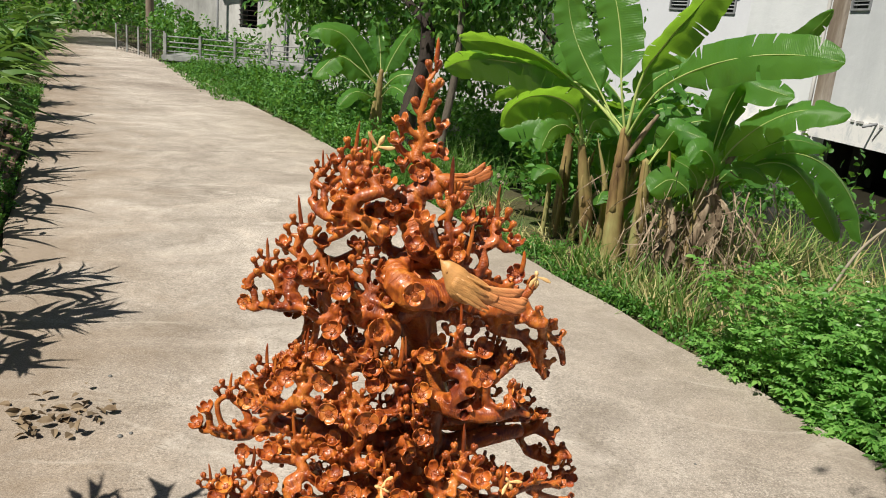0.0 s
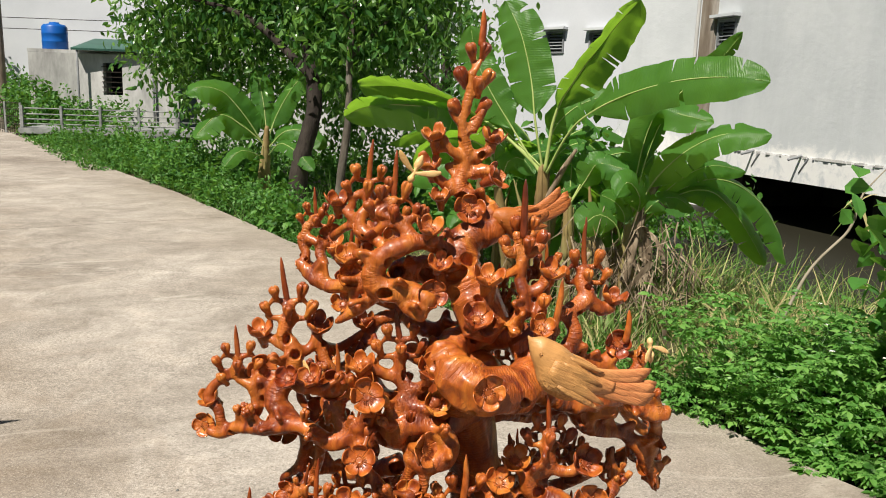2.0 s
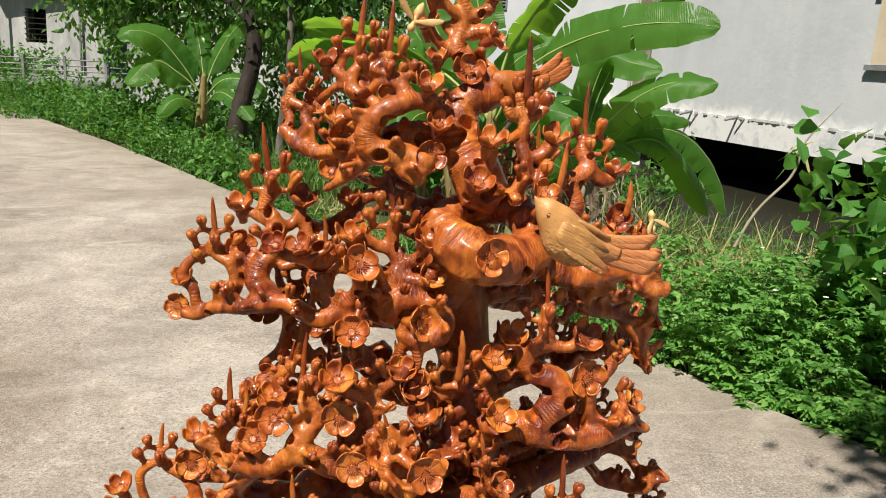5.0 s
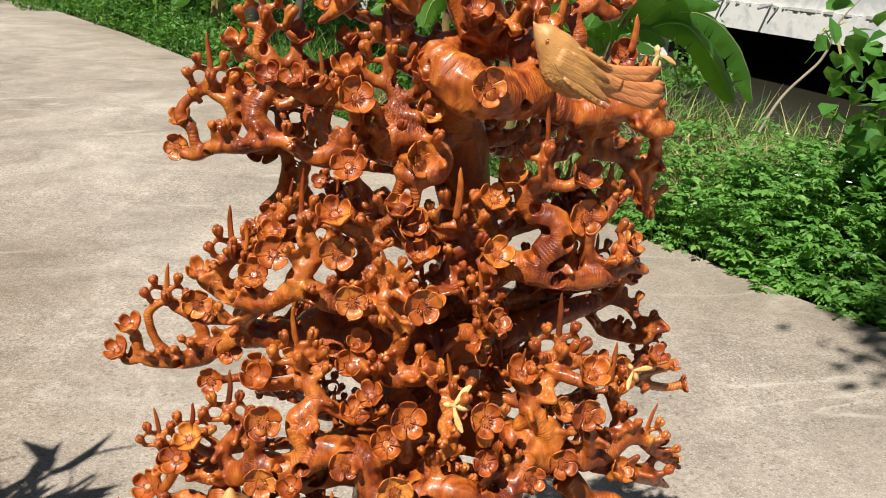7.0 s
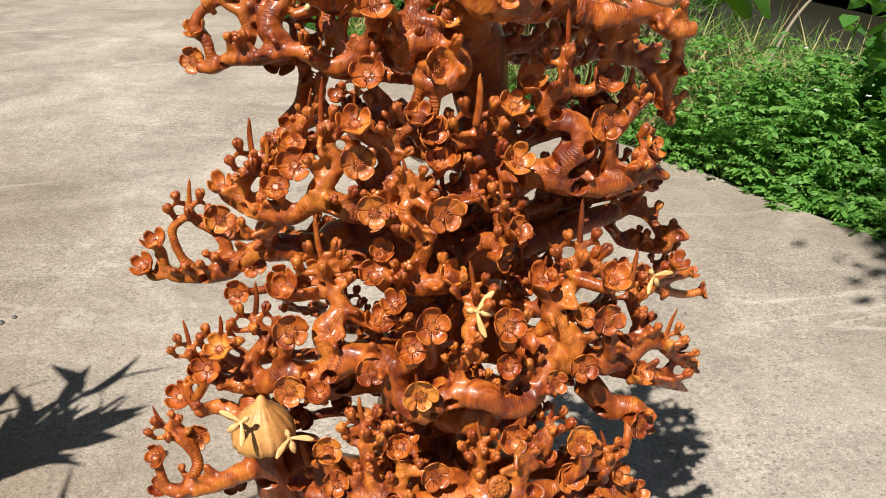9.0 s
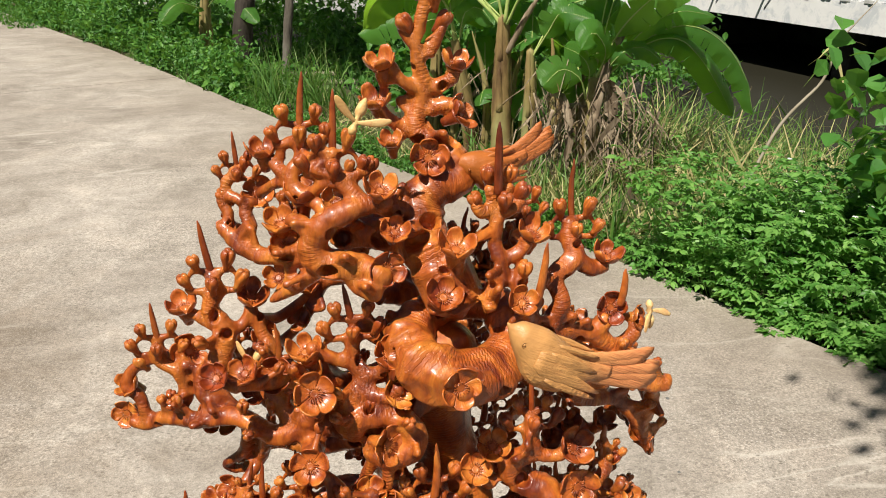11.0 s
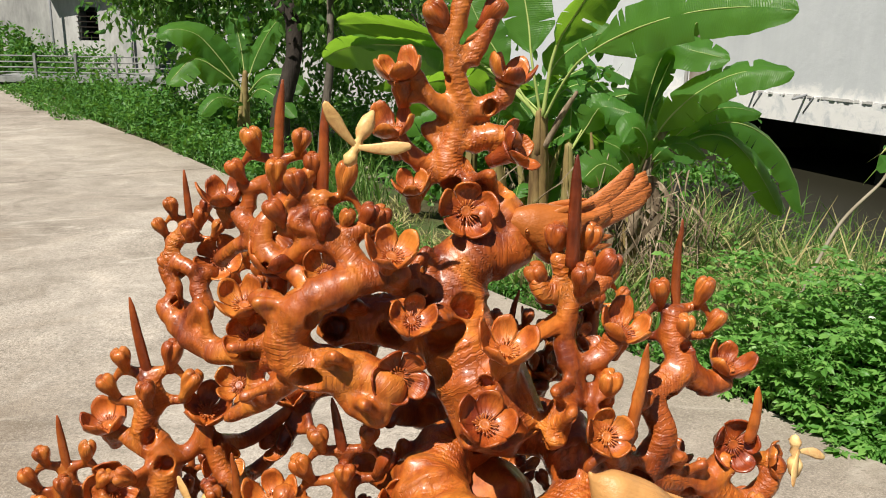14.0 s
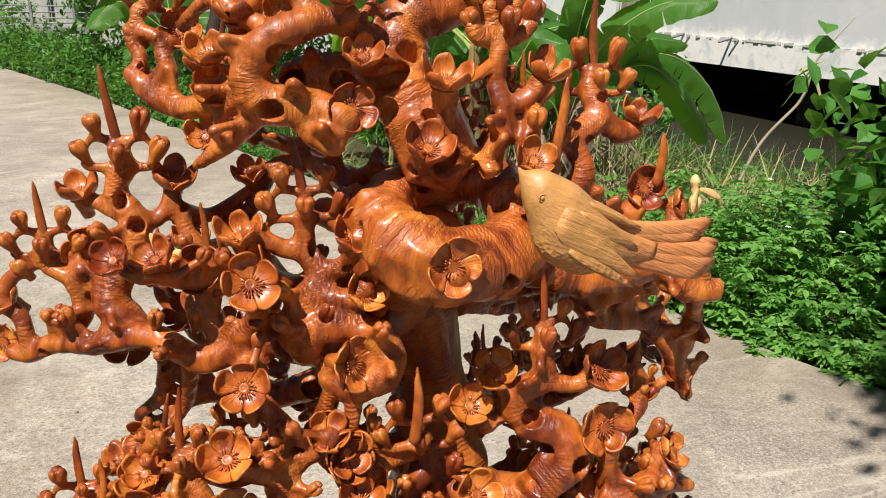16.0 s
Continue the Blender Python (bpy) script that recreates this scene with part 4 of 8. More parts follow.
limb("tier_right", [(0.040, 1.380, 0.973, 0.0176), (0.088, 1.375, 0.966, 0.0164), (0.130, 1.375, 0.969, 0.0152), (0.167, 1.380, 0.977, 0.0116), (0.194, 1.380, 0.969, 0.0050)])
limb("tier_right", [(0.132, 1.380, 0.967, 0.0092), (0.112, 1.375, 1.002, 0.0086), (0.110, 1.370, 1.032, 0.0092)])
limb("tier_right", [(0.153, 1.380, 0.974, 0.0086), (0.157, 1.380, 0.999, 0.0080), (0.170, 1.380, 1.006, 0.0092)])
limb("tier_right", [(0.121, 1.380, 1.028, 0.0080), (0.138, 1.385, 1.048, 0.0070), (0.141, 1.390, 1.067, 0.0060), (0.135, 1.390, 1.087, 0.0040)])
limb("tier_right", [(0.055, 1.385, 1.079, 0.0080), (0.081, 1.380, 1.077, 0.0070), (0.095, 1.375, 1.088, 0.0080)])
limb("tier_right", [(0.034, 1.390, 1.067, 0.0080), (0.018, 1.395, 1.082, 0.0080)])
limb("tier_right", [(0.019, 1.400, 1.036, 0.0104), (0.005, 1.400, 1.050, 0.0092)])
limb("tier_right", [(0.017, 1.400, 0.987, 0.0104), (-0.001, 1.360, 1.003, 0.0092)])
limb("tier_right", [(-0.018, 1.430, 0.975, 0.0116), (-0.033, 1.420, 1.016, 0.0098), (-0.034, 1.420, 1.034, 0.0086)])
limb("tier_right", [(-0.036, 1.420, 1.009, 0.0092), (-0.065, 1.410, 1.006, 0.0092), (-0.083, 1.400, 0.995, 0.0092)])
limb("tier_right", [(-0.031, 1.420, 0.987, 0.0104), (-0.049, 1.410, 0.969, 0.0098), (-0.043, 1.400, 0.951, 0.0098), (-0.069, 1.370, 0.951, 0.0098), (-0.086, 1.340, 0.951, 0.0092)])
limb("third", [(0.004, 1.460, 0.842, 0.0302), (-0.063, 1.420, 0.863, 0.0284), (-0.133, 1.420, 0.870, 0.0248), (-0.201, 1.430, 0.865, 0.0224), (-0.255, 1.450, 0.865, 0.0188), (-0.305, 1.470, 0.851, 0.0152), (-0.349, 1.480, 0.821, 0.0128), (-0.388, 1.500, 0.805, 0.0104), (-0.424, 1.510, 0.805, 0.0092), (-0.443, 1.515, 0.800, 0.0040)])
limb("third", [(-0.097, 1.390, 0.922, 0.0152), (-0.144, 1.380, 0.934, 0.0146), (-0.189, 1.380, 0.943, 0.0146), (-0.225, 1.385, 0.962, 0.0134), (-0.206, 1.390, 0.992, 0.0110), (-0.214, 1.400, 1.015, 0.0092), (-0.219, 1.400, 1.034, 0.0070)])
limb("third", [(-0.225, 1.385, 0.958, 0.0128), (-0.258, 1.400, 0.930, 0.0110), (-0.304, 1.430, 0.927, 0.0104), (-0.316, 1.440, 0.944, 0.0092), (-0.301, 1.440, 0.971, 0.0070), (-0.298, 1.440, 0.988, 0.0050)])
limb("third", [(-0.265, 1.410, 0.926, 0.0104), (-0.287, 1.440, 0.893, 0.0104), (-0.283, 1.460, 0.862, 0.0110)])
limb("third", [(-0.188, 1.385, 0.941, 0.0122), (-0.150, 1.385, 0.960, 0.0128), (-0.143, 1.390, 0.991, 0.0122), (-0.150, 1.390, 1.014, 0.0110), (-0.134, 1.390, 1.029, 0.0092), (-0.140, 1.390, 1.054, 0.0080), (-0.164, 1.390, 1.085, 0.0060)])
limb("third", [(-0.134, 1.390, 1.029, 0.0086), (-0.113, 1.385, 1.043, 0.0080), (-0.110, 1.385, 1.052, 0.0086)])
limb("third", [(-0.150, 1.390, 1.014, 0.0086), (-0.175, 1.380, 1.033, 0.0086), (-0.184, 1.370, 1.045, 0.0092)])
limb("third", [(-0.357, 1.490, 0.816, 0.0092), (-0.344, 1.490, 0.843, 0.0086), (-0.356, 1.495, 0.869, 0.0070), (-0.379, 1.500, 0.883, 0.0060), (-0.388, 1.500, 0.902, 0.0050)])
limb("third", [(-0.393, 1.500, 0.817, 0.0080), (-0.405, 1.500, 0.837, 0.0060), (-0.412, 1.505, 0.871, 0.0060), (-0.392, 1.500, 0.891, 0.0050)])
limb("third", [(-0.427, 1.510, 0.806, 0.0070), (-0.430, 1.510, 0.838, 0.0060), (-0.438, 1.510, 0.850, 0.0070)])
limb("third", [(-0.311, 1.440, 0.923, 0.0080), (-0.330, 1.450, 0.934, 0.0080), (-0.338, 1.450, 0.948, 0.0086)])
limb("third", [(-0.099, 1.380, 0.919, 0.0116), (-0.114, 1.360, 0.879, 0.0104), (-0.146, 1.360, 0.851, 0.0092), (-0.166, 1.350, 0.872, 0.0086)])
limb("third", [(-0.146, 1.360, 0.851, 0.0104), (-0.108, 1.350, 0.854, 0.0128), (-0.064, 1.340, 0.864, 0.0116), (-0.086, 1.330, 0.878, 0.0092)])
limb("third", [(-0.114, 1.360, 0.879, 0.0086), (-0.106, 1.350, 0.911, 0.0086), (-0.130, 1.360, 0.942, 0.0086), (-0.117, 1.370, 0.971, 0.0080), (-0.127, 1.370, 0.991, 0.0060)])
limb("third", [(-0.146, 1.360, 0.851, 0.0086), (-0.159, 1.360, 0.881, 0.0080), (-0.156, 1.360, 0.895, 0.0080)])
limb("third", [(-0.046, 1.400, 0.872, 0.0140), (-0.026, 1.370, 0.899, 0.0116), (-0.010, 1.340, 0.898, 0.0070)])
limb("third", [(-0.234, 1.420, 1.041, 0.0050), (-0.247, 1.430, 1.026, 0.0060), (-0.242, 1.430, 1.007, 0.0070), (-0.216, 1.410, 1.018, 0.0080)])
limb("fourth", [(-0.295, 1.360, 0.730, 0.0134), (-0.323, 1.370, 0.717, 0.0116), (-0.356, 1.380, 0.721, 0.0098), (-0.382, 1.390, 0.741, 0.0080), (-0.389, 1.390, 0.761, 0.0060)])
limb("fourth", [(-0.092, 1.300, 0.723, 0.0128), (-0.122, 1.280, 0.724, 0.0128), (-0.145, 1.300, 0.743, 0.0152), (-0.157, 1.310, 0.776, 0.0164), (-0.195, 1.320, 0.780, 0.0176), (-0.234, 1.330, 0.753, 0.0176), (-0.273, 1.340, 0.750, 0.0164), (-0.305, 1.360, 0.723, 0.0140)])
limb("fourth", [(-0.121, 1.280, 0.716, 0.0116), (-0.083, 1.280, 0.744, 0.0152), (-0.046, 1.270, 0.748, 0.0176), (-0.005, 1.270, 0.729, 0.0152), (0.026, 1.290, 0.744, 0.0134), (0.041, 1.300, 0.768, 0.0104)])
limb("fourth", [(-0.214, 1.330, 0.775, 0.0152), (-0.226, 1.340, 0.807, 0.0152), (-0.205, 1.350, 0.830, 0.0116), (-0.220, 1.360, 0.855, 0.0092), (-0.226, 1.360, 0.884, 0.0070)])
limb("fourth", [(-0.205, 1.350, 0.830, 0.0092), (-0.180, 1.340, 0.819, 0.0086), (-0.161, 1.335, 0.817, 0.0092)])
limb("fourth", [(-0.224, 1.360, 0.848, 0.0080), (-0.255, 1.355, 0.848, 0.0080), (-0.272, 1.350, 0.859, 0.0086)])
limb("fourth", [(-0.309, 1.365, 0.720, 0.0104), (-0.313, 1.370, 0.757, 0.0086), (-0.295, 1.370, 0.783, 0.0080), (-0.309, 1.375, 0.807, 0.0060)])
limb("fourth", [(-0.287, 1.345, 0.747, 0.0104), (-0.271, 1.335, 0.791, 0.0092), (-0.266, 1.325, 0.811, 0.0092)])
limb("fourth", [(-0.144, 1.310, 0.760, 0.0098), (-0.129, 1.280, 0.800, 0.0092)])
limb("fourth", [(-0.107, 1.300, 0.779, 0.0104), (-0.108, 1.280, 0.828, 0.0092)])
limb("fourth", [(-0.087, 1.300, 0.762, 0.0098), (-0.055, 1.300, 0.790, 0.0092), (-0.061, 1.310, 0.814, 0.0086), (-0.042, 1.310, 0.835, 0.0080), (-0.053, 1.320, 0.860, 0.0060)])
limb("fourth", [(0.009, 1.300, 0.739, 0.0098), (-0.019, 1.270, 0.780, 0.0092)])
limb("fourth", [(-0.021, 1.280, 0.808, 0.0104), (-0.022, 1.270, 0.835, 0.0092)])
limb("fourth", [(0.023, 1.340, 0.776, 0.0164), (0.058, 1.330, 0.756, 0.0194), (0.102, 1.330, 0.744, 0.0188), (0.149, 1.335, 0.742, 0.0164), (0.178, 1.340, 0.758, 0.0116), (0.203, 1.345, 0.753, 0.0086)])
limb("fourth", [(0.091, 1.320, 0.752, 0.0176), (0.069, 1.330, 0.787, 0.0158), (0.046, 1.335, 0.816, 0.0128), (0.068, 1.345, 0.840, 0.0104), (0.092, 1.350, 0.859, 0.0092), (0.081, 1.350, 0.889, 0.0070)])
limb("fourth", [(0.050, 1.335, 0.816, 0.0086), (0.037, 1.335, 0.840, 0.0086), (0.032, 1.335, 0.855, 0.0092)])
limb("fourth", [(0.078, 1.340, 0.857, 0.0086), (0.106, 1.320, 0.855, 0.0086), (0.113, 1.315, 0.864, 0.0086)])
limb("fourth", [(0.126, 1.320, 0.757, 0.0098), (0.112, 1.310, 0.807, 0.0092)])
limb("fourth", [(0.150, 1.340, 0.743, 0.0092), (0.172, 1.350, 0.777, 0.0092), (0.168, 1.370, 0.806, 0.0086), (0.210, 1.400, 0.813, 0.0080), (0.251, 1.420, 0.809, 0.0070), (0.275, 1.430, 0.811, 0.0070)])
limb("fourth", [(0.211, 1.400, 0.804, 0.0070), (0.270, 1.430, 0.773, 0.0060), (0.298, 1.430, 0.776, 0.0060)])
limb("fourth", [(0.169, 1.340, 0.716, 0.0140), (0.230, 1.360, 0.681, 0.0116), (0.274, 1.380, 0.645, 0.0030)])
limb("fourth", [(0.203, 1.345, 0.753, 0.0092), (0.240, 1.360, 0.715, 0.0080), (0.272, 1.370, 0.698, 0.0070)])
limb("fourth", [(0.103, 1.340, 0.704, 0.0188), (0.138, 1.340, 0.666, 0.0176), (0.173, 1.330, 0.662, 0.0152), (0.189, 1.325, 0.646, 0.0104)])
limb("fifth", [(-0.322, 1.340, 0.612, 0.0140), (-0.366, 1.350, 0.586, 0.0122), (-0.403, 1.360, 0.568, 0.0104), (-0.433, 1.370, 0.562, 0.0092), (-0.449, 1.375, 0.574, 0.0080)])
limb("fifth", [(-0.410, 1.360, 0.569, 0.0086), (-0.396, 1.380, 0.596, 0.0080), (-0.413, 1.385, 0.629, 0.0070), (-0.430, 1.390, 0.640, 0.0050)])
limb("fifth", [(-0.439, 1.370, 0.568, 0.0060), (-0.444, 1.375, 0.596, 0.0060), (-0.446, 1.375, 0.614, 0.0070)])
limb("fifth", [(-0.338, 1.350, 0.597, 0.0104), (-0.354, 1.360, 0.581, 0.0104)])
limb("fifth", [(-0.318, 1.380, 0.693, 0.0188), (-0.313, 1.360, 0.657, 0.0212), (-0.307, 1.360, 0.594, 0.0236), (-0.282, 1.400, 0.489, 0.0272), (-0.196, 1.460, 0.355, 0.0362), (-0.062, 1.520, 0.239, 0.0452)])
limb("fifth", [(-0.391, 1.400, 0.660, 0.0086), (-0.362, 1.390, 0.673, 0.0104), (-0.327, 1.370, 0.667, 0.0116)])
limb("fifth", [(-0.391, 1.400, 0.660, 0.0070), (-0.402, 1.410, 0.696, 0.0070), (-0.380, 1.410, 0.711, 0.0070)])
limb("fifth", [(-0.065, 1.270, 0.592, 0.0188), (-0.121, 1.270, 0.589, 0.0176), (-0.174, 1.280, 0.600, 0.0164), (-0.214, 1.300, 0.582, 0.0152), (-0.255, 1.320, 0.578, 0.0116)])
limb("fifth", [(-0.174, 1.280, 0.600, 0.0116), (-0.180, 1.290, 0.639, 0.0104), (-0.185, 1.300, 0.674, 0.0086), (-0.185, 1.300, 0.695, 0.0060)])
limb("fifth", [(-0.214, 1.300, 0.591, 0.0104), (-0.226, 1.305, 0.632, 0.0092), (-0.229, 1.305, 0.649, 0.0086)])
limb("fifth", [(-0.147, 1.280, 0.601, 0.0104), (-0.139, 1.290, 0.635, 0.0092), (-0.146, 1.293, 0.655, 0.0086)])
limb("fifth", [(-0.051, 1.270, 0.599, 0.0104), (-0.044, 1.280, 0.634, 0.0092), (-0.043, 1.280, 0.668, 0.0060)])
limb("fifth", [(-0.065, 1.270, 0.583, 0.0188), (-0.012, 1.260, 0.604, 0.0176), (0.038, 1.260, 0.598, 0.0164), (0.095, 1.270, 0.573, 0.0152), (0.145, 1.280, 0.563, 0.0128), (0.178, 1.290, 0.545, 0.0080)])
limb("fifth", [(0.001, 1.260, 0.620, 0.0116), (0.005, 1.260, 0.662, 0.0098), (-0.009, 1.260, 0.680, 0.0092)])
limb("fifth", [(0.058, 1.260, 0.613, 0.0110), (0.079, 1.250, 0.655, 0.0098), (0.071, 1.245, 0.680, 0.0092)])
limb("fifth", [(0.013, 1.260, 0.644, 0.0104), (0.035, 1.270, 0.668, 0.0086), (0.041, 1.280, 0.689, 0.0060)])
limb("fifth", [(0.091, 1.260, 0.636, 0.0080), (0.122, 1.270, 0.625, 0.0070), (0.114, 1.270, 0.652, 0.0050)])
limb("fifth", [(-0.106, 1.270, 0.570, 0.0212), (-0.148, 1.270, 0.557, 0.0212), (-0.216, 1.300, 0.517, 0.0200), (-0.274, 1.340, 0.475, 0.0152)])
limb("fifth", [(-0.035, 1.270, 0.561, 0.0212), (0.041, 1.270, 0.523, 0.0212), (0.123, 1.280, 0.493, 0.0176), (0.179, 1.300, 0.486, 0.0128)])
limb("back", [(0.032, 1.520, 0.873, 0.0212), (0.106, 1.550, 0.850, 0.0152), (0.183, 1.570, 0.830, 0.0116), (0.229, 1.560, 0.850, 0.0092), (0.245, 1.550, 0.888, 0.0060)])
limb("back", [(0.090, 1.550, 0.846, 0.0070), (0.091, 1.560, 0.872, 0.0070), (0.110, 1.560, 0.888, 0.0070), (0.132, 1.560, 0.871, 0.0070), (0.140, 1.560, 0.840, 0.0070)])
limb("back", [(0.162, 1.560, 0.835, 0.0070), (0.166, 1.570, 0.862, 0.0070), (0.186, 1.570, 0.874, 0.0060)])
limb("back", [(0.196, 1.560, 0.834, 0.0086), (0.223, 1.550, 0.801, 0.0086), (0.255, 1.540, 0.795, 0.0086), (0.280, 1.520, 0.803, 0.0080), (0.287, 1.520, 0.838, 0.0060)])
limb("back", [(0.229, 1.560, 0.850, 0.0080), (0.262, 1.550, 0.836, 0.0080), (0.280, 1.520, 0.803, 0.0070)])
limb("back", [(0.032, 1.500, 0.806, 0.0212), (0.082, 1.500, 0.786, 0.0164), (0.132, 1.500, 0.775, 0.0116), (0.190, 1.500, 0.781, 0.0086)])
limb("back", [(0.023, 1.550, 1.088, 0.0152), (0.084, 1.570, 1.068, 0.0116), (0.151, 1.580, 1.074, 0.0104), (0.208, 1.580, 1.083, 0.0092), (0.253, 1.580, 1.067, 0.0060)])
limb("back", [(0.208, 1.580, 1.083, 0.0080), (0.238, 1.580, 1.050, 0.0086), (0.263, 1.570, 1.028, 0.0086), (0.272, 1.560, 0.998, 0.0060)])
limb("back", [(-0.107, 1.540, 1.013, 0.0152), (-0.164, 1.560, 0.991, 0.0116), (-0.208, 1.570, 0.996, 0.0092), (-0.245, 1.570, 0.982, 0.0070), (-0.259, 1.570, 0.959, 0.0040)])
limb("back", [(-0.099, 1.540, 1.226, 0.0116), (-0.140, 1.550, 1.217, 0.0092), (-0.154, 1.550, 1.195, 0.0080), (-0.169, 1.540, 1.172, 0.0060)])
flowers("crown", [(0.037, 1.380, 1.257, 0, 40, 0.92), (0.144, 1.420, 1.222, 0, 20, 1.00), (0.137, 1.430, 1.279, 35, 65, 1.00), (0.178, 1.420, 1.208, 50, 10, 0.80), (-0.083, 1.475, 1.467, -40, 75, 1.00), (-0.011, 1.475, 1.466, 40, 70, 1.00), (-0.088, 1.475, 1.432, -35, 65, 1.00), (-0.005, 1.465, 1.420, 60, 30, 1.00), (-0.042, 1.445, 1.382, 5, 20, 1.08), (-0.092, 1.410, 1.366, 5, 58, 1.00), (-0.080, 1.405, 1.327, 8, 50, 0.88), (-0.087, 1.400, 1.290, 12, 8, 0.98), (-0.131, 1.430, 1.349, 0, 38, 0.85)])
flowers("crown", [(-0.205, 1.512, 1.335, 8, 25, 0.95), (-0.196, 1.490, 1.385, -15, 72, 1.00), (-0.161, 1.455, 1.349, -10, 80, 1.10), (-0.183, 1.455, 1.323, -10, 62, 1.05), (-0.179, 1.450, 1.299, 8, 32, 0.95), (-0.190, 1.460, 1.264, -20, 40, 0.85), (-0.241, 1.510, 1.305, -60, 25, 0.70), (-0.025, 1.395, 1.311, 10, 66, 1.15), (-0.038, 1.385, 1.267, 0, 52, 1.08), (0.053, 1.410, 1.315, 20, 68, 1.05), (-0.075, 1.465, 1.396, -25, 70, 0.80)])
flowers("knot", [(-0.029, 1.338, 1.194, 10, 10, 1.05), (0.207, 1.450, 1.050, 20, 0, 0.90), (0.225, 1.450, 1.025, 60, 0, 0.80)])
flowers("tier_left", [(-0.292, 1.520, 1.212, -25, 70, 1.00), (-0.219, 1.515, 1.220, 20, 60, 1.05), (-0.290, 1.510, 1.161, 5, 15, 1.05), (-0.359, 1.520, 1.123, -50, 40, 0.85), (-0.367, 1.520, 1.085, -20, 10, 0.85), (-0.262, 1.490, 1.094, -10, 20, 1.20), (-0.161, 1.385, 1.174, 5, 30, 1.10), (-0.168, 1.430, 1.197, -15, 65, 1.00), (-0.088, 1.400, 1.202, 20, 45, 0.95), (-0.079, 1.400, 1.156, 25, 40, 0.90), (-0.090, 1.385, 1.106, 40, 10, 1.10), (-0.170, 1.370, 1.103, -10, 30, 1.00), (-0.210, 1.510, 1.177, 20, 20, 0.85)])
flowers("tier_left", [(-0.112, 1.400, 1.043, 10, 20, 0.95), (-0.095, 1.380, 1.029, 20, 15, 0.95), (-0.254, 1.420, 1.006, -5, 45, 0.95), (-0.161, 1.545, 1.216, -20, 60, 0.90), (-0.173, 1.540, 1.177, -30, 30, 0.80)])
flowers("tier_right", [(0.016, 1.390, 1.090, 0, 50, 1.00), (0.097, 1.370, 1.094, 15, 40, 1.10), (-0.000, 1.395, 1.059, 0, 45, 1.00), (0.103, 1.365, 1.044, 5, 15, 1.15), (-0.004, 1.350, 1.008, 10, 40, 1.05), (0.169, 1.375, 1.012, 50, 30, 0.95), (-0.081, 1.390, 0.998, 0, 55, 1.05), (-0.102, 1.390, 1.041, -5, 45, 0.95), (-0.097, 1.380, 1.036, 15, 20, 1.00), (0.174, 1.380, 1.002, 60, 20, 0.80), (0.146, 1.390, 1.060, 10, 70, 0.60)])
flowers("third", [(-0.184, 1.365, 1.052, -5, 50, 1.10), (-0.112, 1.385, 1.052, 10, 55, 0.95), (-0.096, 1.380, 1.030, 25, 20, 1.00), (-0.181, 1.365, 1.005, 5, 15, 1.05), (-0.251, 1.385, 0.998, -5, 30, 1.05), (-0.274, 1.400, 0.968, -10, 40, 1.00), (-0.250, 1.420, 1.013, -20, 55, 0.90), (-0.339, 1.450, 0.952, -20, 65, 0.95), (-0.351, 1.490, 0.890, 5, 15, 1.00), (-0.437, 1.510, 0.855, -20, 65, 0.95), (-0.458, 1.515, 0.818, -30, 55, 0.95), (-0.312, 1.460, 0.839, 5, 10, 0.95), (-0.166, 1.350, 0.952, -5, 15, 1.00)])
flowers("third", [(-0.092, 1.310, 0.962, 5, 10, 1.10), (-0.156, 1.360, 0.898, -20, 45, 0.85), (-0.169, 1.355, 0.871, -5, 50, 0.90), (-0.077, 1.330, 0.877, 0, 60, 0.95), (-0.089, 1.370, 1.001, 0, 60, 1.00), (-0.015, 1.330, 0.894, 45, 5, 0.90)])
flowers("fourth", [(-0.271, 1.350, 0.861, -15, 60, 1.05), (0.032, 1.335, 0.862, 0, 60, 1.10), (0.113, 1.313, 0.871, 15, 50, 1.10), (0.108, 1.300, 0.821, 5, 15, 1.05), (-0.024, 1.265, 0.845, 5, 35, 1.05), (-0.110, 1.270, 0.846, 5, 30, 1.10), (-0.265, 1.320, 0.821, 0, 15, 1.10), (-0.162, 1.330, 0.824, 10, 55, 1.05), (-0.132, 1.270, 0.819, -5, 40, 1.05), (-0.175, 1.295, 0.776, 0, 15, 1.00), (-0.351, 1.355, 0.784, -25, 55, 0.95), (-0.370, 1.370, 0.746, -15, 35, 1.0), (-0.022, 1.260, 0.794, -5, 30, 0.80), (0.084, 1.300, 0.755, 0, 20, 1.00)])
flowers("fourth", [(-0.123, 1.262, 0.760, 0, 10, 1.05), (-0.270, 1.308, 0.748, 0, 10, 1.00), (-0.414, 1.410, 0.680, -20, 50, 1.05), (-0.381, 1.400, 0.722, 0, 40, 0.95), (0.043, 1.280, 0.750, 15, 25, 0.85), (0.273, 1.370, 0.698, 50, 30, 0.70), (0.275, 1.430, 0.811, 50, 50, 0.75), (0.302, 1.430, 0.777, 70, 20, 0.70), (-0.140, 1.360, 0.854, 0, 70, 0.80)])
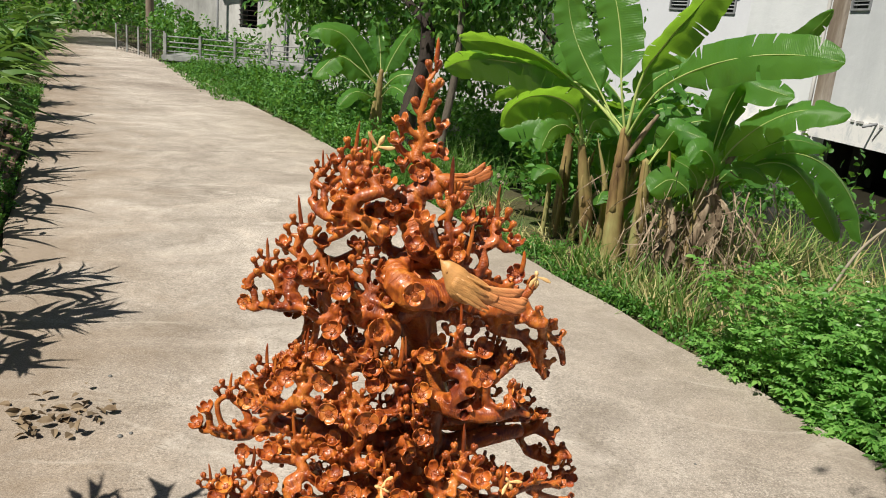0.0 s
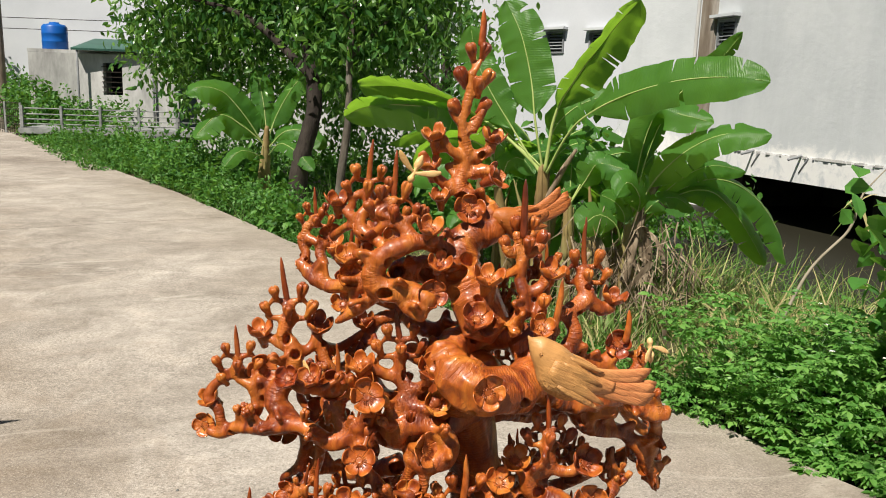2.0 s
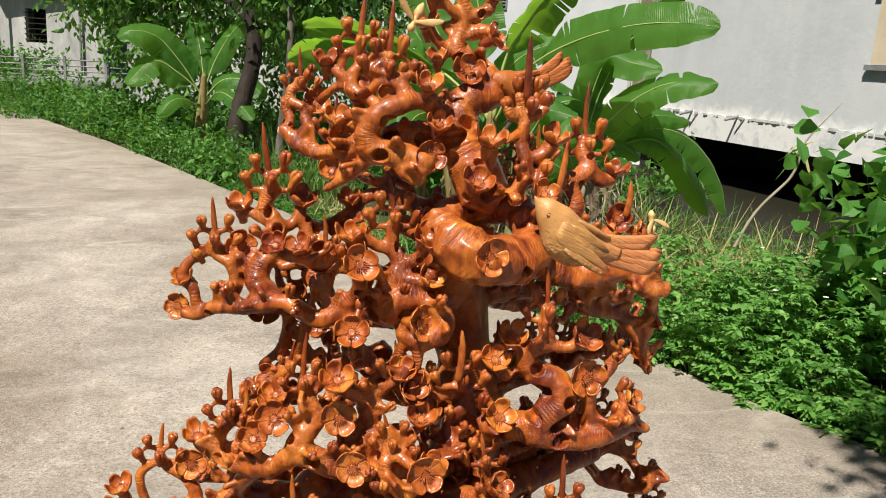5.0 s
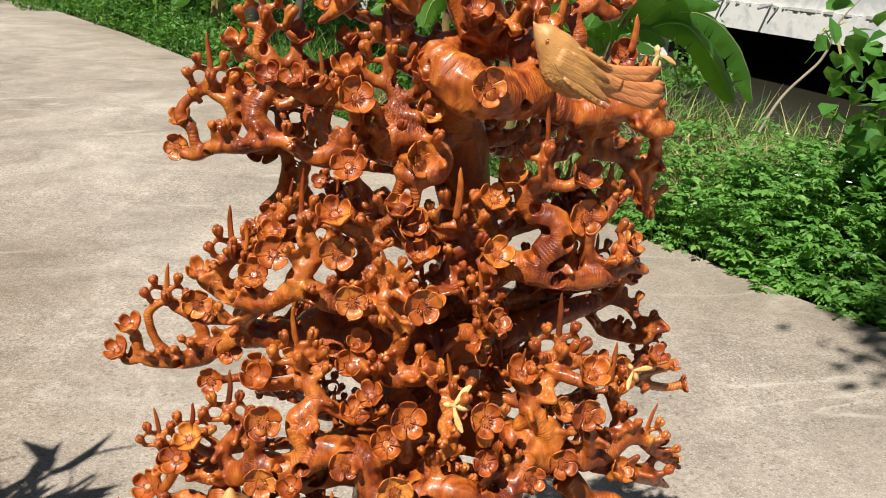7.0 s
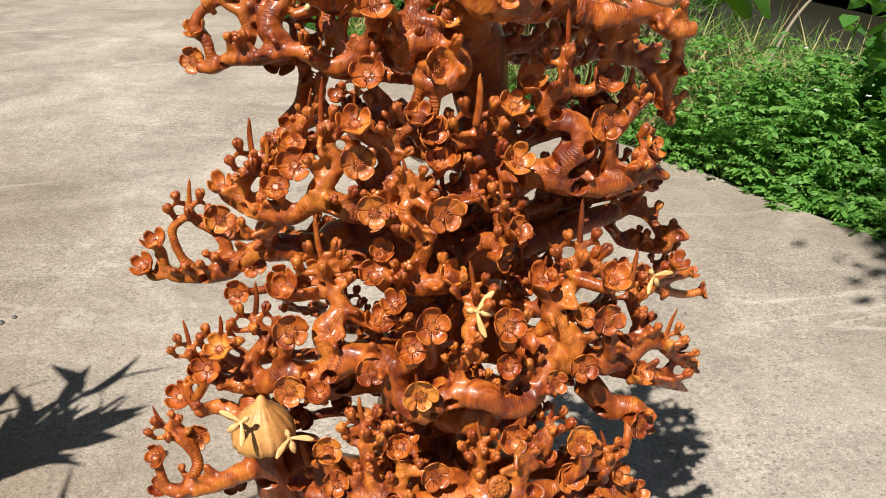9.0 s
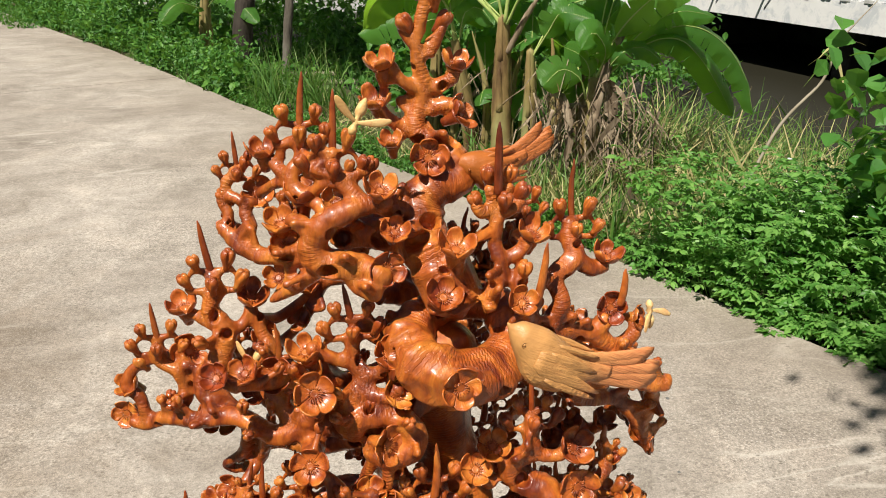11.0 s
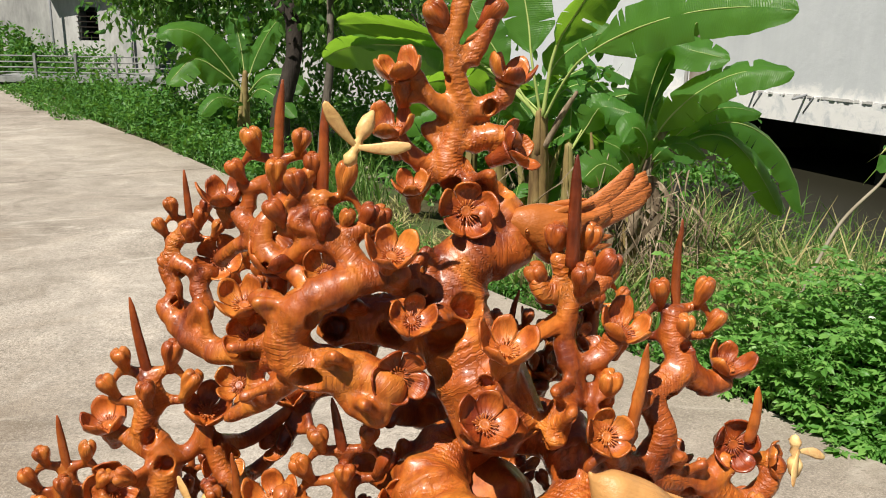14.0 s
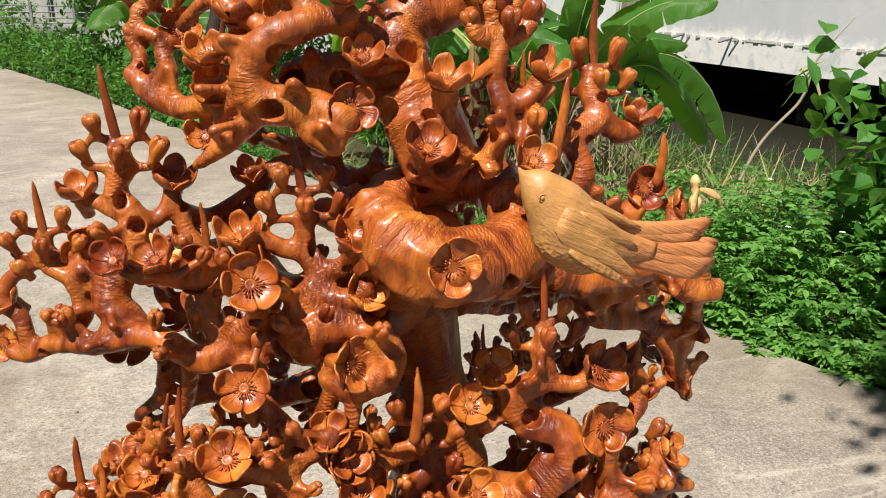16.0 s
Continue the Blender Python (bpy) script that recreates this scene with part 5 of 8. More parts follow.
flowers("fifth", [(-0.397, 1.387, 0.628, 5, 10, 1.00), (-0.446, 1.375, 0.616, -30, 30, 0.80), (-0.447, 1.375, 0.564, -30, 50, 0.80), (-0.353, 1.360, 0.573, 5, 10, 0.95), (-0.229, 1.305, 0.658, -5, 25, 0.95), (-0.146, 1.293, 0.663, 15, 40, 0.90), (-0.010, 1.260, 0.689, 5, 20, 1.00), (0.069, 1.243, 0.690, 5, 15, 1.00), (0.187, 1.320, 0.648, 35, 25, 1.00), (0.069, 1.250, 0.630, 0, 20, 0.90), (0.139, 1.270, 0.607, 20, 40, 0.85), (0.177, 1.285, 0.560, 40, 40, 0.90), (-0.103, 1.260, 0.641, 5, 15, 1.00), (0.172, 1.300, 0.659, 30, 15, 1.05), (0.064, 1.250, 0.629, 0, 25, 1.0)])
flowers("fifth", [(-0.222, 1.290, 0.618, 0, 30, 0.90), (-0.156, 1.260, 0.598, 0, 40, 0.90), (-0.096, 1.250, 0.594, 5, 30, 0.90), (-0.026, 1.250, 0.619, 0, 15, 0.75), (0.060, 1.250, 0.568, 0, 20, 0.90), (-0.268, 1.330, 0.593, -10, 50, 0.80)])
buds("crown", [(-0.097, 1.440, 1.380, 0.4, 1.01), (-0.145, 1.445, 1.375, -0.2, 1.01), (-0.137, 1.445, 1.413, -0.1, 0.83), (-0.143, 1.445, 1.398, -0.3, 0.83), (-0.117, 1.435, 1.381, 0.2, 0.74), (-0.240, 1.515, 1.334, -0.7, 1.01), (-0.215, 1.515, 1.367, 0.3, 0.83), (-0.005, 1.415, 1.351, -0.5, 1.06), (0.009, 1.420, 1.372, -0.2, 1.10), (0.031, 1.420, 1.373, 0.2, 1.06), (0.042, 1.415, 1.355, 0.5, 1.15), (0.023, 1.405, 1.353, 0.0, 1.10), (0.043, 1.400, 1.284, 0.0, 1.10), (0.066, 1.400, 1.272, 0.2, 1.01)])
buds("crown", [(-0.042, 1.480, 1.568, -0.3, 1.01), (-0.024, 1.478, 1.570, 0.3, 1.01), (-0.054, 1.478, 1.540, -0.5, 1.27), (-0.019, 1.476, 1.539, 0.5, 1.19), (-0.032, 1.472, 1.529, 0.0, 1.10), (-0.061, 1.478, 1.503, -0.7, 1.19), (-0.021, 1.478, 1.506, 0.7, 1.10)])
buds("tier_left", [(-0.208, 1.470, 1.168, -0.3, 0.92), (-0.065, 1.400, 1.100, 0.2, 0.83), (-0.205, 1.450, 1.127, 0.1, 1.01), (-0.234, 1.450, 1.128, 0.1, 0.92), (-0.106, 1.410, 1.142, 0.2, 0.83), (-0.342, 1.515, 1.153, -0.5, 1.01), (-0.312, 1.500, 1.119, 0.1, 0.83)])
buds("tier_right", [(-0.031, 1.400, 0.973, -0.2, 0.83), (0.152, 1.390, 1.060, 0.4, 1.01), (0.159, 1.380, 1.032, 0.6, 1.10), (0.150, 1.380, 1.000, 0.1, 0.92), (-0.012, 1.390, 1.012, 0.2, 1.01), (-0.114, 1.390, 1.027, -0.3, 0.92), (-0.075, 1.400, 1.051, 0.2, 0.92)])
buds("third", [(-0.274, 1.420, 0.981, 0.3, 0.92), (-0.233, 1.400, 0.999, -0.3, 1.01), (-0.144, 1.380, 1.063, 0.1, 0.92), (-0.167, 1.390, 1.073, -0.2, 0.92), (-0.203, 1.400, 1.052, 0.2, 0.83), (-0.319, 1.440, 0.937, -0.3, 0.92), (-0.293, 1.430, 0.940, 0.1, 0.92), (-0.112, 1.350, 0.911, 0.3, 0.92), (-0.132, 1.350, 0.932, 0.0, 0.92), (-0.096, 1.360, 0.967, 0.1, 0.92), (-0.240, 1.430, 1.029, -0.3, 0.83), (-0.141, 1.350, 0.933, -0.3, 0.92)])
buds("fourth", [(-0.192, 1.350, 0.873, 0.4, 0.92), (-0.254, 1.360, 0.885, -0.3, 0.83), (-0.203, 1.360, 0.900, 0.2, 0.92), (0.045, 1.335, 0.869, -0.2, 1.01), (0.102, 1.350, 0.888, 0.4, 0.92), (0.059, 1.340, 0.880, -0.3, 0.83), (0.177, 1.360, 0.819, 0.3, 0.92), (0.188, 1.350, 0.792, 0.4, 0.92), (0.244, 1.360, 0.737, 0.5, 0.92), (0.170, 1.340, 0.806, -0.1, 0.92), (-0.044, 1.280, 0.866, 0.3, 1.01), (0.001, 1.280, 0.850, 0.0, 0.83), (-0.373, 1.390, 0.756, 0.3, 0.83), (-0.338, 1.380, 0.776, -0.3, 0.83)])
buds("fourth", [(0.023, 1.290, 0.783, 0.1, 0.92), (0.007, 1.280, 0.783, -0.3, 0.83), (0.228, 1.400, 0.795, 0.2, 0.83), (0.149, 1.360, 0.859, 0.0, 0.92)])
buds("fifth", [(-0.208, 1.300, 0.684, -0.3, 0.83), (-0.166, 1.290, 0.684, 0.3, 0.83), (-0.196, 1.290, 0.641, 0.0, 0.92), (-0.180, 1.280, 0.665, 0.2, 0.92), (-0.120, 1.280, 0.650, 0.0, 0.92), (-0.061, 1.270, 0.661, -0.3, 0.92), (-0.027, 1.270, 0.657, 0.3, 1.01), (-0.049, 1.260, 0.642, 0.0, 1.01), (0.025, 1.260, 0.660, 0.0, 0.92), (0.053, 1.270, 0.691, 0.2, 0.83), (0.124, 1.270, 0.633, 0.3, 0.92), (0.111, 1.260, 0.625, 0.2, 1.01), (0.015, 1.270, 0.695, -0.3, 0.83), (-0.254, 1.330, 0.605, -0.4, 0.92)])
buds("fifth", [(-0.201, 1.280, 0.599, 0.0, 0.92), (-0.136, 1.260, 0.618, 0.1, 0.92), (-0.063, 1.250, 0.610, 0.0, 0.92), (0.015, 1.250, 0.592, 0.1, 0.92), (0.105, 1.260, 0.581, 0.2, 0.92), (-0.417, 1.380, 0.589, 0.1, 0.74), (-0.423, 1.390, 0.670, -0.2, 0.74)])
buds("back", [(0.109, 1.560, 0.893, 0.0, 0.92), (0.165, 1.570, 0.875, 0.2, 0.92), (0.221, 1.570, 0.869, -0.2, 0.92), (0.244, 1.550, 0.893, 0.2, 0.92), (0.286, 1.520, 0.843, 0.4, 0.92), (0.090, 1.560, 0.876, -0.3, 0.83), (0.278, 1.520, 0.812, 0.4, 0.83)])
sprigs("crown", [(-0.160, 1.475, 1.406, 0.005, 0.053, 0.95), (-0.132, 1.440, 1.386, 0.003, 0.063, 1.00), (-0.223, 1.515, 1.359, -0.002, 0.037, 0.70), (0.105, 1.445, 1.308, -0.003, 0.066, 0.95)])
sprigs("tier_left", [(-0.257, 1.510, 1.247, -0.009, 0.061, 1.05), (-0.320, 1.512, 1.175, -0.003, 0.045, 0.95), (-0.195, 1.460, 1.168, -0.001, 0.044, 0.85), (-0.121, 1.430, 1.222, -0.007, 0.042, 1.00)])
sprigs("tier_right", [(0.055, 1.390, 1.122, -0.005, 0.053, 0.95), (-0.040, 1.400, 1.040, -0.001, 0.051, 1.10), (0.141, 1.390, 1.067, -0.007, 0.034, 0.60)])
sprigs("third", [(-0.299, 1.440, 0.988, -0.001, 0.048, 0.95), (-0.285, 1.430, 0.984, 0.003, 0.037, 0.70), (-0.219, 1.400, 1.037, 0.003, 0.054, 0.85), (-0.234, 1.430, 1.039, 0.006, 0.032, 0.60), (-0.387, 1.500, 0.904, 0.004, 0.037, 0.90), (-0.122, 1.365, 0.979, -0.010, 0.029, 0.80)])
sprigs("fourth", [(-0.225, 1.360, 0.891, -0.006, 0.051, 1.00), (0.081, 1.350, 0.893, -0.003, 0.063, 1.10), (-0.055, 1.315, 0.866, -0.006, 0.035, 0.80), (0.157, 1.360, 0.828, 0.003, 0.055, 0.90), (-0.309, 1.375, 0.807, 0.006, 0.051, 0.95), (-0.389, 1.390, 0.764, -0.004, 0.039, 0.80), (0.210, 1.345, 0.759, 0.009, 0.043, 0.90)])
sprigs("fifth", [(-0.429, 1.390, 0.643, -0.015, 0.037, 0.85), (-0.185, 1.300, 0.697, -0.005, 0.040, 0.95), (-0.043, 1.280, 0.669, -0.007, 0.040, 0.90), (0.041, 1.280, 0.692, 0.003, 0.030, 0.90), (0.115, 1.270, 0.647, -0.011, 0.033, 0.80)])
blade((-0.029, 1.480, 1.572), (-0.028, 1.480, 1.613))
blade((0.017, 1.410, 1.355), (0.016, 1.410, 1.422))
blade((0.153, 1.420, 1.225), (0.155, 1.420, 1.265))
blade((0.053, 1.390, 1.244), (0.061, 1.390, 1.311))
blade((0.136, 1.390, 1.063), (0.136, 1.390, 1.101))
blade((-0.047, 1.380, 1.040), (-0.045, 1.380, 1.098))
blade((0.157, 1.360, 0.828), (0.160, 1.360, 0.881))
blade((0.040, 1.530, 1.023), (0.040, 1.530, 1.059))
blade((-0.279, 1.500, 0.744), (-0.275, 1.500, 0.778))
blade((-0.254, 1.360, 0.588), (-0.263, 1.360, 0.630))
blade((-0.027, 1.280, 0.844), (-0.027, 1.280, 0.858))


def inner_spray(tier, z, turn, reach, rise):
    """A bent bough from the trunk towards turn (0: to the viewer's right, 270 degrees: to the viewer), with blossoms and bud heads."""
    d = Vector((math.cos(radians(turn)), math.sin(radians(turn)), 0))
    side = Vector((-d.y, d.x, 0))
    root = Vector((-0.03, 1.49, z))
    pts, r = [], 0.015
    for k in range(6):
        v = k / 5
        p = root + d * reach * v + side * random.uniform(-0.02, 0.02) * (k > 0) + Vector((0, 0, rise * v * v + random.uniform(-0.014, 0.014) * (k > 0)))
        pts.append((*p, r * (1 - 0.68 * v)))
    limb(tier, pts)
    S = spline(pts, 0.004)
    rows, heads_at = [], []
    for v in (0.45, 0.62, 0.76, 0.88, 1.0):
        q = Vector(S[min(len(S) - 1, int(v * (len(S) - 1)))][:3])
        o = Vector((random.uniform(-0.02, 0.02), random.uniform(-0.025, 0.004), random.uniform(0.008, 0.026)))
        if random.random() < 0.78:
            rows.append((*(q + o), math.degrees(math.atan2(d.x, -d.y)) * 0.4 + random.uniform(-25, 25), random.uniform(15, 70), random.uniform(0.8, 1.0)))
        if random.random() < 0.28:
            heads_at.append((*(q + Vector((random.uniform(-0.012, 0.012), 0.004, 0.046))), random.uniform(-0.006, 0.006), random.uniform(0.024, 0.036), random.uniform(0.7, 0.9)))
    flowers(tier, rows)
    sprigs(tier, heads_at)


for z, turn, reach, rise in ((1.20, 35, 0.15, 0.04), (1.22, 150, 0.17, 0.03), (1.14, 200, 0.22, 0.03), (1.10, 20, 0.20, 0.03), (1.08, 60, 0.18, 0.02), (1.06, 165, 0.22, 0.02),
                             (0.99, 5, 0.23, 0.03), (0.97, 185, 0.26, 0.02), (0.95, 130, 0.24, 0.02), (0.93, 45, 0.26, 0.03), (0.92, 345, 0.24, 0.03), (0.90, 250, 0.13, 0.03), (0.88, 290, 0.13, 0.03),
                             (0.86, 15, 0.30, 0.02), (0.84, 170, 0.32, 0.0), (0.82, 200, 0.30, 0.02), (0.80, 340, 0.28, 0.03), (0.80, 100, 0.22, 0.03), (0.78, 235, 0.20, 0.03), (0.77, 300, 0.17, 0.03)):
    inner_spray("inner", z, turn, reach, rise)
for z, turn, reach, rise in ((0.72, 10, 0.33, 0.0), (0.70, 190, 0.34, 0.0), (0.70, 215, 0.28, 0.03), (0.69, 325, 0.28, 0.02), (0.68, 265, 0.19, 0.02), (0.66, 150, 0.30, 0.02), (0.66, 50, 0.30, 0.02), (0.63, 240, 0.22, 0.01), (0.62, 290, 0.22, 0.02),
                             (0.58, 5, 0.26, 0.02), (0.57, 185, 0.28, 0.0), (0.56, 310, 0.24, 0.01), (0.55, 225, 0.24, 0.0), (0.53, 270, 0.20, 0.02), (0.52, 90, 0.25, 0.02)):
    inner_spray("inner_low", z, turn, reach, rise)


def hollow_out(me, radius, count, size=1.0):
    """Presses oval hollows into the thicker limbs, as the carver left them."""
    n = len(me.vertices)
    co, nor = np.empty(n * 3), np.empty(n * 3)
    me.vertices.foreach_get("co", co)
    me.vertices.foreach_get("normal", nor)
    co, nor, radius = co.reshape(-1, 3), nor.reshape(-1, 3), np.array(radius)
    moved = co.copy()
    able = np.flatnonzero((radius > 0.0066) & (nor[:, 1] < 0.15) & (co[:, 2] > 0.4))
    picked = []
    for k in np.random.permutation(able):
        if len(picked) >= count:
            break
        if all(np.linalg.norm(co[k] - co[j]) > 0.022 for j in picked):
            picked.append(k)
    for k in picked:
        r = min(radius[k], 0.021) * random.uniform(0.34, 0.52) * size
        d = co - co[k]
        axis = np.array(rand_axis(nor[k]))
        flat = d - nor[k] * (d @ nor[k])[:, None]
        u, w = flat @ axis, np.linalg.norm(flat - np.outer(flat @ axis, axis), axis=1)
        far = np.sqrt((u / (r * random.uniform(1.0, 1.7))) ** 2 + (w / r) ** 2)
        hit = (far < 1.35) & (np.abs(d @ nor[k]) < radius[k] * 1.2)
        fall = np.clip((1.25 - far) / 0.55, 0, 1)
        fall = fall * fall * (3 - 2 * fall)
        lip = np.exp(-((far - 1.15) / 0.18) ** 2) * 0.10
        moved[hit] += -np.outer(fall[hit] * min(radius[k] * 1.15, 0.017) - lip[hit] * r, nor[k])
    me.vertices.foreach_set("co", moved.ravel())
    me.update()


def rand_axis(n):
    a = Vector((random.uniform(-1, 1), random.uniform(-1, 1), random.uniform(-1, 1)))
    n = Vector(n)
    a = a - n * a.dot(n)
    return a.normalized() if a.length > 0.01 else n.orthogonal().normalized()


for tier, bm in limbs.items():
    ob = part("trunk" if tier == "trunk" else "branch", bm, WOOD, carving)
    fine, web = (0.004, 0.006) if tier == "trunk" else (0.0017, 0.0010) if tier == "crown" else (0.002, 0.0021)
    for step in range(2):           # swell, fuse and shrink again: leaves rounded webs in the forks
        fuse = ob.modifiers.new("fuse", "REMESH")
        fuse.mode, fuse.voxel_size, fuse.use_smooth_shade = "VOXEL", fine, True
        swell = ob.modifiers.new("swell", "DISPLACE")
        swell.strength, swell.mid_level = (-web, 0.0) if step else (web, 0.0)
    ease = ob.modifiers.new("ease", "SMOOTH")
    ease.factor, ease.iterations = 0.5, 3
    fused = bpy.data.meshes.new_from_object(ob.evaluated_get(bpy.context.evaluated_depsgraph_get()))
    ob.modifiers.clear()
    tree_of = KDTree(len(marks[tier]))
    for k, (co, l, r) in enumerate(marks[tier]):
        tree_of.insert(co, k)
    tree_of.balance()
    along = fused.attributes.new("along", "FLOAT", "POINT")
    near = [tree_of.find(v.co)[1] for v in fused.vertices]
    along.data.foreach_set("value", [marks[tier][k][1] for k in near])
    hollow_out(fused, [marks[tier][k][2] for k in near], 9 if tier == "knot" else 40 if tier == "crown" else 26 if tier not in ("back", "inner", "inner_low") else 8, 0.55 if tier == "knot" else 1.0)
    ob.data = fused


def loft(bm, rows, seg=20, cap=True):
    """Skin over oval sections: rows of x, y, z, half width in y, half height in z."""
    rings = []
    for x, y, z, wy, wz in rows:
        rings.append([bm.verts.new((x, y + wy * math.cos(2 * math.pi * k / seg), z + wz * math.sin(2 * math.pi * k / seg))) for k in range(seg)])
    for a, b in zip(rings, rings[1:]):
        for k in range(seg):
            bm.faces.new((a[k], b[k], b[(k + 1) % seg], a[(k + 1) % seg]))
    bm.faces.new(rings[0])
    bm.faces.new(rings[-1][::-1])


def smooth_rows(rows, step=0.0025):
    """Fills rows of five numbers with in-between ones along a smooth curve."""
    P = [np.array(p, float) for p in rows]
    P = [2 * P[0] - P[1]] + P + [2 * P[-1] - P[-2]]
    out = []
    for i in range(1, len(P) - 2):
        a, b, c, d = P[i - 1:i + 3]
        n = max(1, int(abs(c[0] - b[0]) / step))
        for k in range(n):
            u = k / n
            out.append(0.5 * (2 * b + (c - a) * u + (2 * a - 5 * b + 4 * c - d) * u * u + (3 * b - a - 3 * c + d) * u ** 3))
    return out + [P[-2]]


def carved_bird(beak, tail, size, fan, material, label):
    """A small songbird carved in one piece: short beak, round head with eyes, full breast, folded wings in two layers, broad split tail."""
    bm = bmesh.new()
    L = (Vector(tail) - Vector(beak)).length
    k = size
    g = L / 0.168
    body = [(0.0, -0.001, 0.0008, 0.0010), (0.005, -0.0045, 0.0030, 0.0040), (0.010, -0.0065, 0.0060, 0.0085), (0.0155, -0.0085, 0.0112, 0.0135), (0.024, -0.0125, 0.0142, 0.0182), (0.034, -0.0185, 0.0170, 0.0240), (0.045, -0.0225, 0.0185, 0.0268),
            (0.058, -0.0255, 0.0190, 0.0258), (0.072, -0.0275, 0.0178, 0.0232), (0.084, -0.0262, 0.0148, 0.0188), (0.095, -0.0230, 0.0108, 0.0142), (0.106, -0.0190, 0.0078, 0.0108), (0.118, -0.0160, 0.0055, 0.0090)]
    loft(bm, smooth_rows([(x * g, 0, z * k, wy * k, wz * k) for x, z, wy, wz in body]), 26)
    x0 = 0.080 * g
    for n in range(9):                  # tail feathers in three lobes, narrow at the root, ends rounded and of uneven length
        lobe, w = n // 3 - 1, (n - 4) / 4
        end = (0.150, 0.165, 0.168)[lobe + 1] * g - 0.004 * (n % 3 == 2)
        foot = (0.0122, 0.0008, -0.0122)[lobe + 1] - 0.0041 * (n % 3 - 1)
        rows = []
        for j in range(10):
            v = j / 9
            rows.append((x0 + (end - x0) * v, (0.0016 * (n % 2) - 0.001) * k, (-0.019 - 0.0085 * w) * k * (1 - v ** 1.5) + foot * fan * v ** 1.5, 0.0026 * (1.6 - 0.8 * v) * k, (0.0066 + 0.0004 * v) * k * (1.0 if j < 9 else 0.7)))
        loft(bm, smooth_rows(rows, 0.006), 12)
    for sg in (-1, 1):
        bmesh.ops.create_uvsphere(bm, u_segments=10, v_segments=8, radius=0.0015 * k, matrix=Matrix.Translation((0.0185 * g, 0.0122 * k * sg, -0.0115 * k)))
        ring = [(0.0185 * g + 0.0025 * k * math.cos(a), 0.0125 * k * sg, k * (-0.0115 + 0.0025 * math.sin(a)), 0.0004) for a in np.linspace(0, 6.2832, 9)]
        tube(bm, ring, 5, 0.002)
        # folded wing: a shield close to the body, flight feathers stepped over it that end in points, one tip on the back
        for x1, z1, x2, z2, out, thick, tall in ((0.034, -0.019, 0.088, -0.031, 0.0166, 0.0030, 0.0165), (0.044, -0.013, 0.100, -0.017, 0.0166, 0.0018, 0.0075), (0.046, -0.024, 0.113, -0.036, 0.0176, 0.0018, 0.0078), (0.050, -0.034, 0.111, -0.043, 0.0166, 0.0018, 0.0062), (0.050, -0.004, 0.098, -0.004, 0.0100, 0.0020, 0.0045)):
            rows = []
            for j in range(8):
                v = j / 7
                swell = math.sin(math.pi * (0.08 + 0.90 * v)) ** 0.5
                rows.append(((x1 + (x2 - x1) * v) * g, sg * k * out * (1 - 0.42 * v ** 2), k * (z1 + (z2 - z1) * v), thick * k * swell, tall * k * swell * (1.0 - 0.5 * v)))
            loft(bm, smooth_rows(rows, 0.005), 16)
    for v in bm.verts:                  # knife-cut unevenness
        v.co += 0.0005 * noise.noise_vector(v.co * 90)
    bmesh.ops.recalc_face_normals(bm, faces=bm.faces[:])
    x = (Vector(tail) - Vector(beak)).normalized()
    y = Vector((0, 0, 1)).cross(x).normalized()
    turn = Matrix((x, y, x.cross(y))).transposed().to_4x4()
    return part("carved_bird", bm, material, carving, label, at=Matrix.Translation(beak) @ turn)


def carved_bee(place, way, up, material=None, size=1.0):
    """Head, waist, striped abdomen and two spread wings, in one piece."""
    bm = bmesh.new()
    m = Matrix.Diagonal((size * 1.1, size * 1.1, size * 1.2, 1))
    tube(bm, [(0, 0.010, 0, 0.002), (0, 0.007, 0, 0.0036), (0, 0.003, 0, 0.0022), (0, 0, 0, 0.0032), (0, -0.003, 0, 0.0018), (0, -0.007, 0, 0.0040), (0, -0.012, 0, 0.0040), (0, -0.018, 0, 0.0012)], 10, 0.0018, 0.0003, 0.003)
    for sx in (-1, 1):
        tube(bm, [(0, 0.001, 0.002, 0.001), (sx * 0.008, -0.002, 0.004, 0.0024), (sx * 0.016, -0.006, 0.006, 0.0034), (sx * 0.022, -0.010, 0.008, 0.0016)], 8, 0.003, flat=0.22, squeeze=(0, 0.3, 1))
    z = Vector(up).normalized()
    y = (Vector(way) - z * z.dot(Vector(way))).normalized()
    x = y.cross(z)
    turn = Matrix((x, y, z)).transposed().to_4x4()
    return part("carved_bee", bm, material or CREAM, carving, "pale unvarnished carved bee", at=Matrix.Translation(place) @ turn @ m)


carved_bird((0.010, 1.335, 1.261), (0.163, 1.343, 1.192), 1.0, 1.0, BIRDWOOD, "pale carved songbird with a long grooved tail")
carved_bird((-0.018, 1.452, 1.375), (0.086, 1.470, 1.396), 0.80, 0.66, REDBIRD, "reddish carved songbird with a fanned tail")
carved_bee((-0.112, 1.405, 1.428), (-0.45, 0.1, -0.9), (0.1, -1, 0.2), size=1.05)
carved_bee((0.180, 1.408, 1.222), (-0.2, 0.2, 1), (0.7, -1, 0.1))
carved_bee((-0.223, 1.480, 1.158), (-0.5, 0.2, -1), (-0.4, -1, 0.5))
carved_bee((-0.057, 1.284, 0.854), (-1, 0.2, 0.15), (0.1, -1, 0.4), size=1.05)
carved_bee((0.164, 1.318, 0.868), (-0.6, 0.1, 1), (0.3, -1, 0.2), size=0.85)
nest = bmesh.new()
